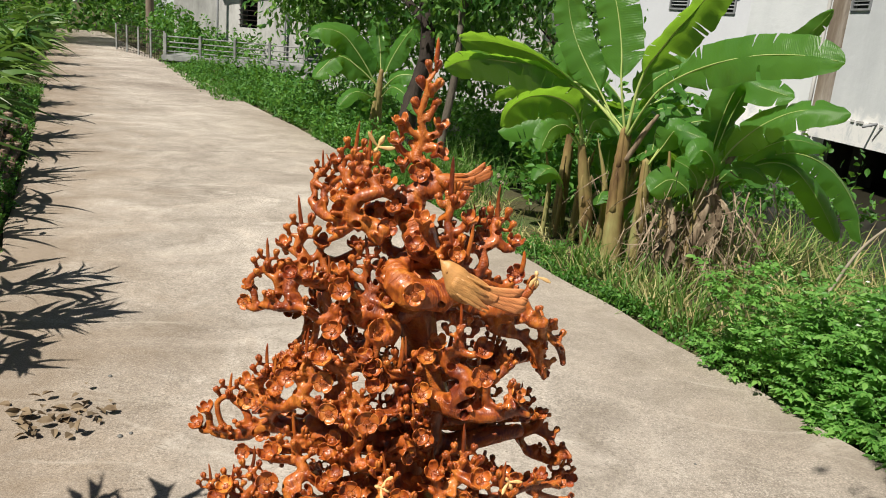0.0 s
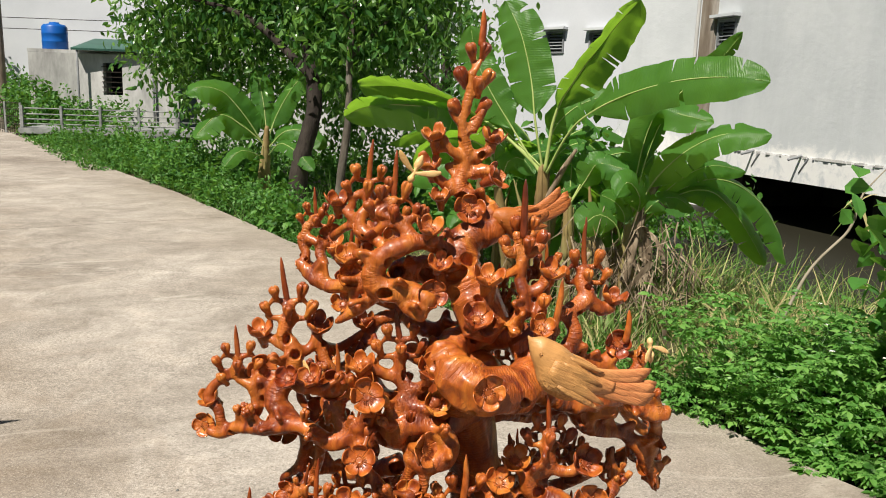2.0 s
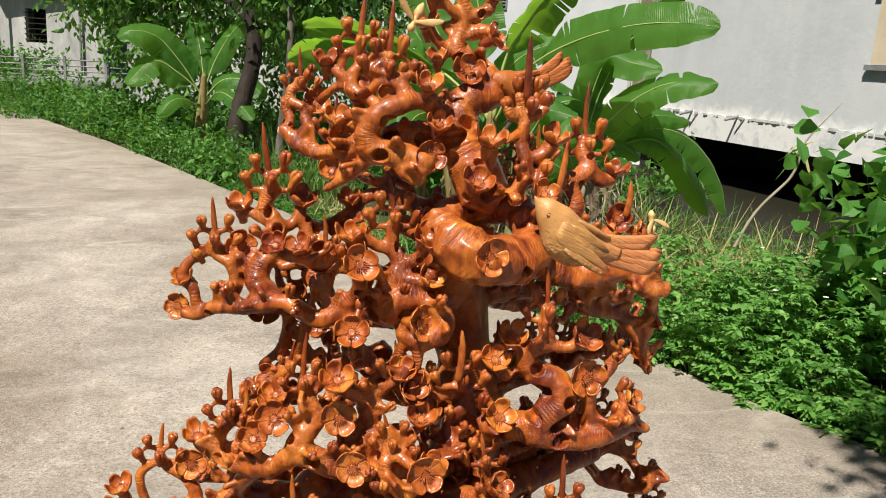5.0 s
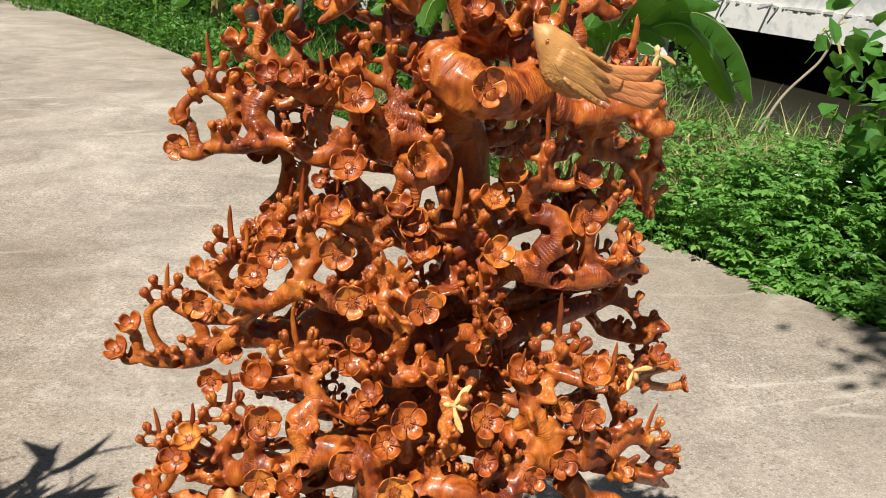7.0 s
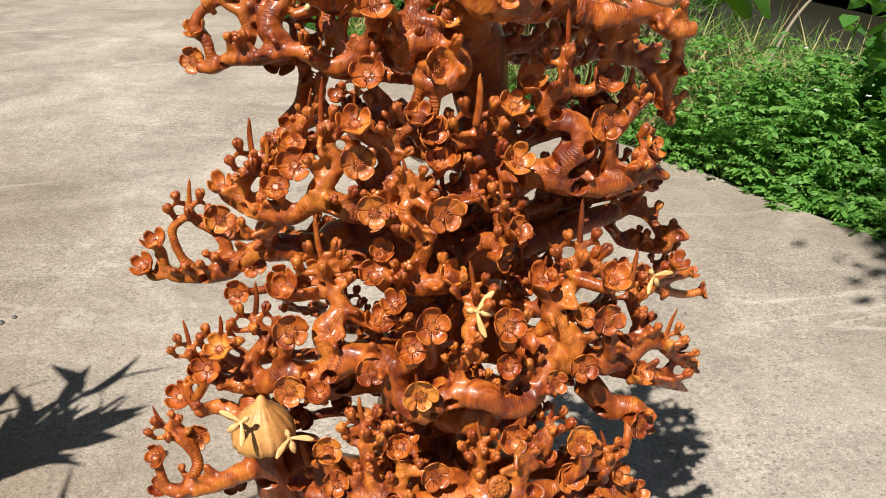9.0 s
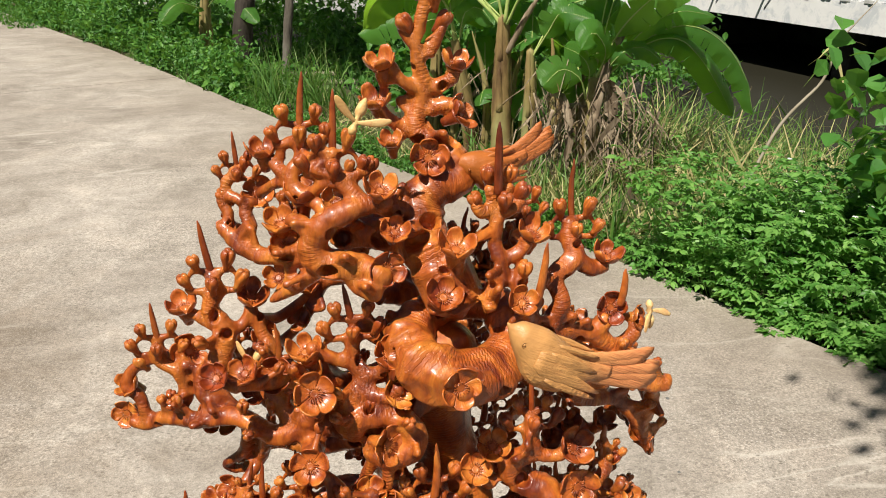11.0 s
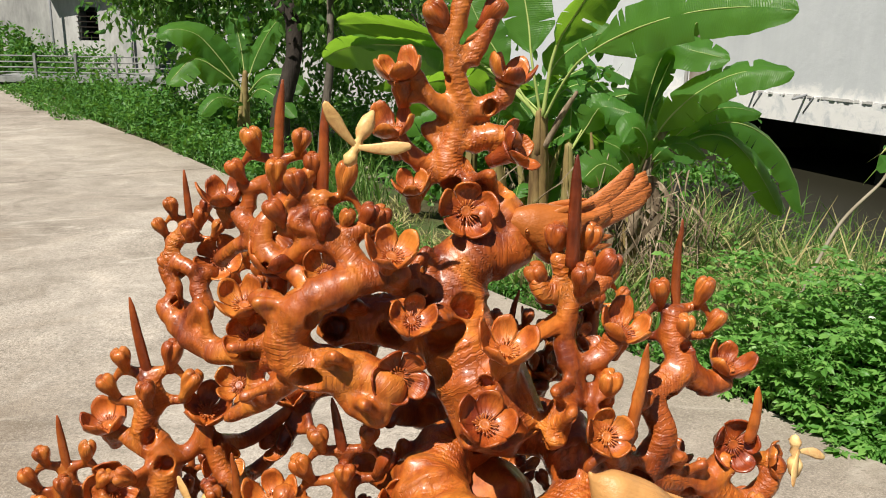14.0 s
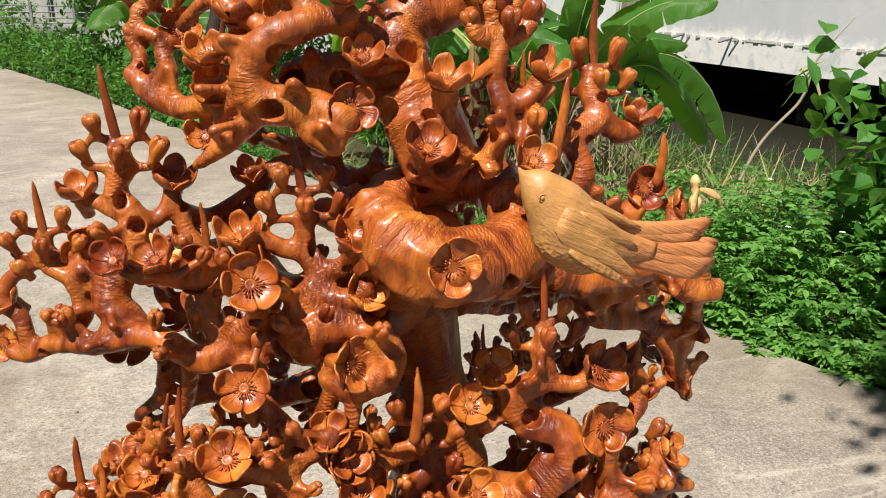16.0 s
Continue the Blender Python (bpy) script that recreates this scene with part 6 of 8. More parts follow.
lathe(nest, [(0.0015, 0.064), (0.0045, 0.061), (0.008, 0.053), (0.018, 0.045), (0.028, 0.035), (0.035, 0.024), (0.0385, 0.011), (0.0385, 0.002), (0.036, 0.0), (0.030, 0.002), (0.02, 0.010), (0.004, 0.014)], 66, lobes=17, depth=0.06, power=3)
part("carved_nest", nest, PALE, carving, "pale fluted bell-shaped carved wasp nest", at=pose(-0.304, 1.318, 0.674))
carved_bee((-0.325, 1.283, 0.728), (0.8, 0.1, 0.5), (-0.3, -1, 0.6), size=0.95)
carved_bee((-0.272, 1.275, 0.706), (-0.2, 0.1, 1), (0.4, -1, 0.4), size=0.95)
pod = bmesh.new()
lathe(pod, [(0.008, -0.012), (0.012, -0.004), (0.0145, 0.004), (0.0135, 0.007), (0.010, 0.0075)], 22, lobes=11, depth=0.06, power=2)
for k in range(9):
    a = k * 0.698
    rad = 0.0085 if k else 0.0
    lathe(pod, [(0.0022, 0.006), (0.0024, 0.0085), (0.0012, 0.0098)], 8, Matrix.Translation((rad * math.cos(a), rad * math.sin(a), 0)))
part("seed_pod", pod, REDBIRD, carving, "round carved seed pod with raised seeds", at=aim((-0.028, 1.25, 0.628), (0.1, -1, 0.5)))


# ---- road and ground ----
RD = Vector((-0.443, 0.897, 0)).normalized()     # along the road
RN = Vector((RD.y, -RD.x, 0))                    # across it, to the banana side
RC = Vector((-0.93, 5.0, 0))                     # a point of its middle line
HALF = 1.80


def on_road(s, u, z=0.0):
    return RC + RD * s + RN * u + Vector((0, 0, z))


def ground_height(s, u):
    off = u - HALF
    n = noise.noise(Vector((s * 0.35, u * 0.35, 0.0)))
    if off > 0:
        fall = min(max((off - 1.0) / 2.2, 0.0), 1.0)
        fall = fall * fall * (3 - 2 * fall)
        back = min(max((off - 13.0) / 4.0, 0.0), 1.0) if s < 30 else min(max((off - 6.0) / 4.0, 0.0), 1.0)
        return -0.03 + 0.03 * n * min(off * 2, 1) - 0.62 * fall * (1 - back)
    if off < -2 * HALF:
        side = -2 * HALF - off
        return -0.04 + 0.05 * n + min(side * 0.25, 0.18)
    return -0.10


def ground_sheet():
    us = np.concatenate([-np.geomspace(300, 6, 14), np.linspace(-5, 6, 45), np.linspace(6.4, 18, 18), np.geomspace(20, 300, 12)])
    ss = np.concatenate([-np.geomspace(300, 9, 12), np.linspace(-8, 12, 60), np.linspace(12.6, 40, 34), np.geomspace(44, 400, 12)])
    verts = [tuple(on_road(s, u, ground_height(s, u))) for s in ss for u in us]
    n = len(us)
    faces = [(a * n + b, a * n + b + 1, (a + 1) * n + b + 1, (a + 1) * n + b) for a in range(len(ss) - 1) for b in range(n - 1)]
    ob = soup("ground", verts, faces, SOIL, None, "bare earth and leaf litter beside the road", "structure", "ground", True)
    return ob


ground_sheet()
bm = bmesh.new()
water = [on_road(s, u, -0.42) for s, u in ((-4, HALF + 1.2), (-4, HALF + 15), (26, HALF + 15), (26, HALF + 1.2))]
bm.faces.new([bm.verts.new(p) for p in water][::-1])
part("water", bm, WATER, None, "dark still ditch water behind the banana plants", False)
tagged(bpy.data.objects["water"], category="water", kind="structure")

road = thing("road", "worn pale grey concrete lane with stains", "road", kind="structure")


def road_slab(s0, s1):
    """One cast slab with slightly ragged edges and a rounded arris."""
    bm = bmesh.new()
    n = max(2, int((s1 - s0) / 0.25))
    rows = []
    for i in range(n + 1):
        s = s0 + (s1 - s0) * i / n
        row = []
        for k, (u, z) in enumerate(((-HALF, -0.12), (-HALF, -0.012), (-HALF + 0.02, 0.0), (-0.9, 0.004), (0.0, 0.006), (0.9, 0.004), (HALF - 0.02, 0.0), (HALF, -0.012), (HALF, -0.12))):
            rag = 0.035 * noise.noise(Vector((s * 1.7, 3.0 if k > 4 else -3.0, 0))) + 0.012 * noise.noise(Vector((s * 9, k * 1.0, 0))) if k not in (3, 4, 5) else 0.0
            bend = -(0.045 if k > 4 else 0.034 if k in (3, 4) else 0.022) * max(s - 7.0, 0.0)     # the lane swings gently away from the ditch
            row.append(bm.verts.new(on_road(s, u + rag + bend, z)))
        rows.append(row)
    for a, b in zip(rows, rows[1:]):
        for k in range(8):
            bm.faces.new((a[k], a[k + 1], b[k + 1], b[k]))
    bm.faces.new(rows[0][::-1])
    bm.faces.new(rows[-1])
    bmesh.ops.recalc_face_normals(bm, faces=bm.faces[:])
    return part("slab", bm, CONCRETE, road, smooth=False)


JOINT = 4.80        # joint across the lane, metres along it
edges_s = [JOINT - 30, JOINT - 15, JOINT, JOINT + 8, JOINT + 16, JOINT + 38]
for a, b in zip(edges_s, edges_s[1:]):
    road_slab(a + 0.008, b - 0.008)
filler = bmesh.new()
for s in edges_s[1:-1]:
    q = [on_road(s - 0.02, -HALF, -0.012), on_road(s + 0.02, -HALF, -0.012), on_road(s + 0.02, HALF, -0.012), on_road(s - 0.02, HALF, -0.012)]
    filler.faces.new([filler.verts.new(p) for p in q][::-1])
part("joint_filler", filler, SOIL, road, smooth=False)


def pebble(x, y, size, material, label):
    bm = bmesh.new()
    bmesh.ops.create_icosphere(bm, subdivisions=2, radius=size)
    for v in bm.verts:
        v.co *= 1 + 0.35 * noise.noise(v.co * (1.2 / size))
        v.co.z = max(v.co.z * 0.6, -size * 0.28)
    ob = part("stone", bm, material, None, label)
    ob.location = (x, y, 0.004 + size * 0.28)
    return tagged(ob, category="stone", group="pebbles on the road")


pebble(0.735, 2.085, 0.011, STONE, "small dark grey pebble lying on the concrete")
for x, y, size in ((-1.16, 2.83, 0.008), (-1.19, 2.80, 0.010), (0.35, 3.1, 0.006), (-0.8, 3.4, 0.006), (1.1, 3.0, 0.006), (0.95, 2.6, 0.005), (-1.45, 3.3, 0.009), (0.2, 2.9, 0.005)):
    pebble(x, y, size, STONE, "small grey pebble lying on the concrete")


# ---- foliage helpers ----
def leaf_soup(centres, normals, ways, lengths, widths, fold=0.25, curl=0.25):
    """Many small pointed leaves, eight triangles each: arrays of places, facing and pointing directions and sizes."""
    c, w = np.asarray(centres, float), np.asarray(ways, float)
    nrm = np.asarray(normals, float)
    w /= np.linalg.norm(w, axis=1)[:, None] + 1e-9
    side = np.cross(w, nrm)
    side /= np.linalg.norm(side, axis=1)[:, None] + 1e-9
    up = np.cross(side, w)
    L, W = np.asarray(lengths)[:, None], np.asarray(widths)[:, None]
    rows = []
    for v, wide in ((0.0, 0.0), (0.28, 0.85), (0.58, 0.92), (1.0, 0.0)):
        p = c + w * L * v - up * L * curl * v * v
        if wide:
            rows += [p + side * W * wide + up * W * fold, p, p - side * W * wide + up * W * fold]
        else:
            rows.append(p)
    n = len(c)
    verts = np.concatenate(rows)
    i = np.arange(n)
    faces = [np.stack([i + n * k for k in tri], 1) for tri in ((0, 2, 1), (0, 3, 2), (1, 2, 5), (1, 5, 4), (2, 3, 6), (2, 6, 5), (4, 5, 7), (5, 6, 7))]
    return verts, np.concatenate(faces).tolist()


def blade_soup(roots, ways, lengths, widths, bend, seg=4, fall=(0, 0, -1)):
    """Grass blades: tapering ribbons that bend over."""
    n = len(roots)
    roots, ways = np.asarray(roots, float), np.asarray(ways, float)
    ways /= np.linalg.norm(ways, axis=1)[:, None]
    side = np.cross(ways, np.random.normal(size=(n, 3)))
    side /= np.linalg.norm(side, axis=1)[:, None]
    L, W, B = np.asarray(lengths)[:, None], np.asarray(widths)[:, None], np.asarray(bend)[:, None]
    flat = ways * np.array([1, 1, 0])
    flat /= np.linalg.norm(flat, axis=1)[:, None] + 1e-6
    rows = []
    for k in range(seg + 1):
        v = k / seg
        p = roots + ways * L * v + (flat * 0.6 + np.array(fall)) * L * B * v ** 2.4
        w = W * (1 - v ** 1.6) * 0.5 + 0.0004
        rows += [p - side * w, p + side * w]
    verts = np.concatenate(rows)
    i = np.arange(n)
    faces = []
    for k in range(seg):
        a = 2 * k * n
        faces.append(np.stack([i + a, i + a + n, i + a + 3 * n, i + a + 2 * n], 1))
    return verts, np.concatenate(faces).tolist()


def rand_unit(n, up=0.0):
    d = np.random.normal(size=(n, 3))
    d[:, 2] += up
    return d / np.linalg.norm(d, axis=1)[:, None]


def merge(parts):
    verts, faces, base = [], [], 0
    for v, f in parts:
        verts.append(v)
        faces += (np.asarray(f) + base).tolist()
        base += len(v)
    return np.concatenate(verts), faces


# ---- banana plants ----
def banana_leaf(parent, points, width, tears=(), twist=0.0, droop=0.25, dry=False, start=0.16, face=None):
    """A long blade on an arching midrib: points are rows of x, y, z; two halves hang from the rib, torn here and there."""
    S = spline([(*p, 0.0) for p in points], 0.02)
    n = len(S)
    bm = bmesh.new()
    vein = bm.verts.layers.float.new("vein")
    rib = bmesh.new()
    rnd = random.Random(int(abs(points[0][0] * 1000 + points[-1][2] * 777)))
    cols = 5
    up0 = Vector((0, 0, 1))
    lines = {-1: [], 1: []}
    first = int(start * (n - 1))
    for i in range(first, n):
        v, s = i / (n - 1), S[i]
        p = Vector(s[:3])
        tan = Vector((S[min(i + 1, n - 1)] - S[max(i - 1, 0)])[:3]).normalized()
        side = tan.cross(up0)
        side = side.normalized() if side.length > 0.05 else Vector((1, 0, 0))
        side = Matrix.Rotation(twist, 3, tan) @ side
        if face is not None:
            side = tan.cross(Vector(face)).normalized()
        nor = side.cross(tan).normalized()
        wide = width * 0.50 * min(1.0, max(v - start + 0.012, 0.002) / 0.13) ** 0.7 * (1.0 if v < 0.80 else math.sqrt(max(1 - ((v - 0.80) / 0.2) ** 2, 0.004))) * (0.86 + 0.14 * math.sin(math.pi * v))
        for sg in (-1, 1):
            row = []
            for c in range(cols + 1):
                w = c / cols
                ripple = 0.006 * math.sin(v * 60 + sg + w) * w + 0.0025 * math.sin(i * 1.9) * w + 0.07 * width * (0.3 + w) * noise.noise(p * 4.5 + Vector((sg * w * 2, 0, 0))) + 0.03 * width * w * noise.noise(p * 14 + Vector((sg * w * 2, 0, 0)))
                sag = -droop * wide * w ** 1.5 + 0.10 * wide * w
                corner = bm.verts.new(p + side * sg * wide * w + nor * (sag + ripple))
                corner[vein] = 0.02 * i + 0.25 * wide * w
                row.append(corner)
            lines[sg].append(row)
    for sg in (-1, 1):
        skip = {int(n * (t + 0.02 * sg)) - first for t in (*tears, *[rnd.uniform(start + 0.1, 0.95) for _ in range(3)]) if rnd.random() < 0.75}
        rows_n = n - first
        for i in skip:
            if not 0 <= i < rows_n - 1:
                continue
            for c in range(2, cols + 1):
                lo, hi = lines[sg][i][c], lines[sg][i + 1][c]
                mid, keep = (lo.co + hi.co) / 2, 0.06 + 0.75 * ((c - 2) / (cols - 2)) ** 1.5
                lo.co, hi.co = mid + (lo.co - mid) * keep, mid + (hi.co - mid) * keep
        for i in range(rows_n - 1):
            for c in range(cols):
                if i in skip and c >= 2:
                    continue
                q = (lines[sg][i][c], lines[sg][i][c + 1], lines[sg][i + 1][c + 1], lines[sg][i + 1][c])
                bm.faces.new(q if sg > 0 else q[::-1])
    tube(rib, [(*S[0][:3], 0.016 * width / 0.4), (*S[n // 2][:3], 0.010 * width / 0.4), (*S[-1][:3], 0.002)], 6, 0.06) if n < 3 else tube(rib, [(*S[k][:3], (0.012 * (1 - k / n) + 0.0012) * width / 0.4) for k in range(0, n, max(1, n // 8))], 6, 0.04)
    leaf = part("leaf", bm, DRYBANANA if dry else BANANA, parent)
    part("midrib", rib, DRYBANANA if dry else RIB, leaf, "pale thick midrib")
    return leaf


def banana_stem(parent, points):
    bm = bmesh.new()
    tube(bm, points, 14, 0.03, rough=0.10)
    for k in range(7):
        i = random.uniform(0.05, 0.8)
        S = spline(points, 0.03)
        a, b = S[int(i * len(S)) - 1], S[min(len(S) - 1, int((i + 0.18) * len(S)))]
        d = Vector((math.cos(k * 2.1), math.sin(k * 2.1), 0))
        tube(bm, [(*(Vector(a[:3]) + d * a[3] * 0.7), a[3] * 0.45), (*(Vector(b[:3]) + d * b[3] * 0.95), b[3] * 0.3), (*(Vector(b[:3]) + d * b[3] * 1.15 + Vector((0, 0, 0.06))), 0.003)], 7, 0.04)
    return part("stem", bm, STEM, parent, "thick sheathed stem with brown husks")


def dead_leaves(parent, place, count, spread, height):
    """Withered leaves that hang in strips against the stems."""
    parts = []
    roots = np.array(place) + np.random.normal(size=(count, 3)) * np.array([spread, spread, height * 0.25])
    ways = np.random.normal(size=(count, 3)) * np.array([0.6, 0.6, 0.25]) + np.array([0, 0, -1.0])
    parts.append(blade_soup(roots, ways, np.random.uniform(0.2, 0.55, count) * height, np.random.uniform(0.005, 0.011, count) * np.where(np.random.uniform(size=count) < 0.08, 3.5, 1.0), np.random.uniform(-0.5, 0.7, count), 6))
    v, f = merge(parts)
    return soup("withered_leaf", v, f, DRYBANANA, parent, "brown withered leaves hanging in strips", "stuff")


banana = thing("banana_plant", "tall banana plant with broad torn green leaves by the road", "banana plant", group="banana clump")
banana_stem(banana, [(1.28, 6.10, -0.14, 0.085), (1.26, 6.10, 0.30, 0.072), (1.25, 6.10, 0.68, 0.058), (1.25, 6.10, 1.02, 0.036)])
banana_leaf(banana, [(1.25, 6.1, 0.98), (1.06, 6.3, 1.18), (0.62, 6.6, 1.38), (0.31, 6.85, 1.42), (0.0, 7.0, 1.4), (-0.17, 7.05, 1.31)], 0.46, (0.45, 0.7), face=(-0.3, -0.55, -0.80), droop=-0.3, start=0.34)
banana_leaf(banana, [(1.25, 6.1, 0.98), (0.95, 6.25, 1.26), (0.6, 6.5, 1.47), (0.25, 6.8, 1.56), (-0.06, 7.0, 1.56)], 0.42, (0.45, 0.7), face=(-0.3, -0.60, -0.75), droop=-0.3, start=0.34)
banana_leaf(banana, [(1.23, 6.1, 0.97), (1.03, 6.2, 1.29), (0.87, 6.25, 1.54), (0.77, 6.3, 1.76), (0.71, 6.3, 2.0)], 0.27, (0.45, 0.7), face=(-0.3, -1, 0.1), droop=0.2, start=0.34)
banana_leaf(banana, [(1.25, 6.1, 0.98), (1.17, 6.1, 1.35), (1.14, 6.15, 1.63), (1.06, 6.2, 1.95), (0.96, 6.3, 2.18)], 0.34, (0.45, 0.7), face=(-0.5, -0.8, 0.2), droop=0.25, start=0.34)
banana_leaf(banana, [(1.25, 6.05, 1.0), (1.29, 6.0, 1.41), (1.41, 5.9, 1.68), (1.57, 5.8, 1.94), (1.73, 5.7, 2.16)], 0.44, (0.45, 0.7), face=(0.5, -0.7, -0.52), droop=-0.2, start=0.34)
banana_leaf(banana, [(1.25, 6.0, 0.99), (1.36, 5.8, 1.32), (1.53, 5.5, 1.51), (1.74, 5.1, 1.63), (1.96, 4.8, 1.66), (2.11, 4.66, 1.64)], 0.3, (0.45, 0.7), face=(-0.1, -0.95, 0.25), droop=0.35, start=0.34)
banana_leaf(banana, [(1.26, 6.1, 0.98), (1.33, 6.2, 1.27), (1.52, 6.3, 1.45), (1.78, 6.3, 1.56)], 0.24, (0.55,), face=(-0.1, -0.9, 0.4), droop=0.4, start=0.34)
banana_leaf(banana, [(1.24, 6.1, 1.02), (0.97, 6.4, 1.31), (0.83, 6.5, 1.45), (0.71, 6.6, 1.61)], 0.2, (0.55,), face=(-0.3, -0.8, 0.3), droop=0.3, start=0.34)
second = thing("banana_plant", "slender banana plant with drooping leaves and brown husks", "banana plant", group="banana clump")
banana_stem(second, [(1.17, 6.55, -0.14, 0.062), (1.10, 6.50, 0.30, 0.055), (1.04, 6.48, 0.59, 0.046), (0.99, 6.45, 0.83, 0.030)])
banana_leaf(second, [(1.0, 6.45, 0.77), (0.91, 6.4, 1.09), (0.71, 6.35, 1.2), (0.51, 6.3, 1.18), (0.37, 6.25, 1.08), (0.32, 6.2, 0.95)], 0.38, (0.45, 0.7), face=(0.3, -0.65, -0.70), droop=-0.3, start=0.3)
banana_leaf(second, [(1.0, 6.5, 0.79), (0.79, 6.6, 0.99), (0.54, 6.7, 0.97), (0.32, 6.75, 0.85)], 0.26, (0.45, 0.7), face=(0, -0.6, 0.8), droop=1.0, start=0.3)
banana_leaf(second, [(1.01, 6.5, 0.81), (0.84, 6.3, 0.99), (0.7, 6.2, 0.96), (0.63, 6.1, 0.8)], 0.2, (0.55,), face=(0.3, -0.9, 0.2), droop=0.5, start=0.3)
banana_leaf(second, [(1.02, 6.5, 0.81), (0.98, 6.6, 1.07), (1.03, 6.7, 1.3), (1.16, 6.8, 1.49)], 0.26, (0.45, 0.7), face=(0.3, -0.9, 0.2), droop=0.4, start=0.3)
banana_leaf(second, [(1.01, 6.45, 0.78), (1.05, 6.4, 1.03), (1.15, 6.35, 1.06), (1.24, 6.3, 0.95)], 0.18, (0.55,), face=(-0.2, -0.8, 0.5), droop=0.6, start=0.3)
banana_leaf(second, [(1.02, 6.5, 0.78), (1.17, 6.8, 0.95), (1.5, 6.9, 1.09), (1.79, 6.9, 1.04)], 0.26, (0.45, 0.7), face=(0, -0.7, 0.7), droop=0.6, start=0.3)
third_plant = thing("banana_plant", "young banana plant with brown husked stem", "banana plant", group="banana clump")
banana_stem(third_plant, [(1.40, 5.95, -0.14, 0.055), (1.41, 5.92, 0.29, 0.050), (1.40, 5.90, 0.59, 0.040), (1.39, 5.90, 0.83, 0.026)])
banana_leaf(third_plant, [(1.39, 5.9, 0.76), (1.55, 5.9, 1.05), (1.74, 5.9, 1.15), (1.93, 5.85, 1.13), (2.06, 5.8, 1.0)], 0.24, (0.55,), face=(0, -0.7, 0.7), droop=0.6, start=0.3)
banana_leaf(third_plant, [(1.39, 5.9, 0.76), (1.48, 5.8, 0.97), (1.53, 5.7, 1.09), (1.71, 5.6, 1.05)], 0.2, (0.55,), face=(0, -0.9, 0.4), droop=0.5, start=0.3)
banana_leaf(third_plant, [(1.69, 5.6, 0.56), (1.62, 5.55, 0.7), (1.48, 5.5, 0.77), (1.33, 5.4, 0.69)], 0.22, (0.55,), face=(0.2, -0.85, 0.5), droop=0.5, start=0.3)
banana_leaf(third_plant, [(1.69, 5.6, 0.58), (1.7, 5.6, 0.74), (1.63, 5.6, 0.84), (1.52, 5.6, 0.89)], 0.17, (0.55,), face=(0.1, -0.9, 0.4), droop=0.4, start=0.3)
banana_leaf(third_plant, [(1.6, 5.7, 0.69), (1.68, 5.7, 0.94), (1.82, 5.75, 1.09), (1.9, 5.8, 1.21)], 0.26, (0.45, 0.7), face=(0.2, -0.9, 0.3), droop=0.3, start=0.3)
fourth_plant = thing("banana_plant", "leaning banana plant with drooping yellowed leaves and withered skirts", "banana plant", group="banana clump")
banana_stem(fourth_plant, [(1.74, 5.74, -0.16, 0.070), (1.77, 5.72, 0.20, 0.062), (1.77, 5.70, 0.44, 0.050), (1.78, 5.70, 0.67, 0.032)])
banana_leaf(fourth_plant, [(1.77, 5.7, 0.63), (1.88, 5.6, 0.98), (2.05, 5.45, 1.22), (2.23, 5.3, 1.33), (2.46, 5.2, 1.33)], 0.25, (0.45, 0.7), face=(0, -0.75, 0.65), droop=0.5, start=0.3)
banana_leaf(fourth_plant, [(1.77, 5.7, 0.65), (1.87, 5.7, 1.18), (2.0, 5.6, 1.56), (2.19, 5.5, 1.76), (2.32, 5.43, 1.96)], 0.17, (0.55,), face=(0.3, -0.9, 0.2), droop=0.3, start=0.3)
banana_leaf(fourth_plant, [(1.77, 5.7, 0.63), (1.81, 5.7, 1.12), (1.87, 5.6, 1.44), (2.01, 5.5, 1.43), (2.17, 5.4, 1.39)], 0.25, (0.45, 0.7), face=(0.1, -0.9, 0.3), droop=0.5, start=0.3)
banana_leaf(fourth_plant, [(1.79, 5.7, 0.61), (2.03, 5.65, 0.86), (2.28, 5.65, 0.93), (2.48, 5.65, 0.8), (2.67, 5.66, 0.57), (2.78, 5.66, 0.4)], 0.19, (0.55,), face=(-0.4, -0.75, 0.6), droop=0.8, start=0.3)
banana_leaf(fourth_plant, [(1.79, 5.7, 0.61), (2.12, 5.7, 0.92), (2.38, 5.7, 1.0), (2.66, 5.75, 0.9), (2.9, 5.8, 0.67), (3.02, 5.8, 0.38)], 0.22, (0.45, 0.7), face=(0.3, -0.75, 0.6), droop=0.8, start=0.3)
banana_leaf(fourth_plant, [(1.79, 5.7, 0.63), (2.07, 5.7, 0.96), (2.32, 5.7, 1.09), (2.61, 5.75, 1.05)], 0.16, (0.55,), face=(0, -0.8, 0.6), droop=0.6, start=0.3)
banana_leaf(fourth_plant, [(1.79, 5.75, 0.62), (1.86, 5.9, 0.89), (1.78, 6.0, 1.08), (1.61, 6.1, 1.07)], 0.22, (0.55,), face=(0, -0.8, 0.6), droop=0.6, start=0.3)
banana_leaf(fourth_plant, [(1.79, 5.75, 0.62), (1.8, 5.6, 0.85), (1.67, 5.5, 0.99), (1.58, 5.45, 0.9)], 0.2, (0.55,), face=(0, -0.9, 0.3), droop=0.5, start=0.3)
banana_leaf(fourth_plant, [(1.81, 5.75, 0.62), (1.9, 5.6, 0.84), (2.05, 5.6, 0.88), (2.19, 5.6, 0.79)], 0.14, (0.55,), face=(0, -0.8, 0.6), droop=0.6, start=0.3)
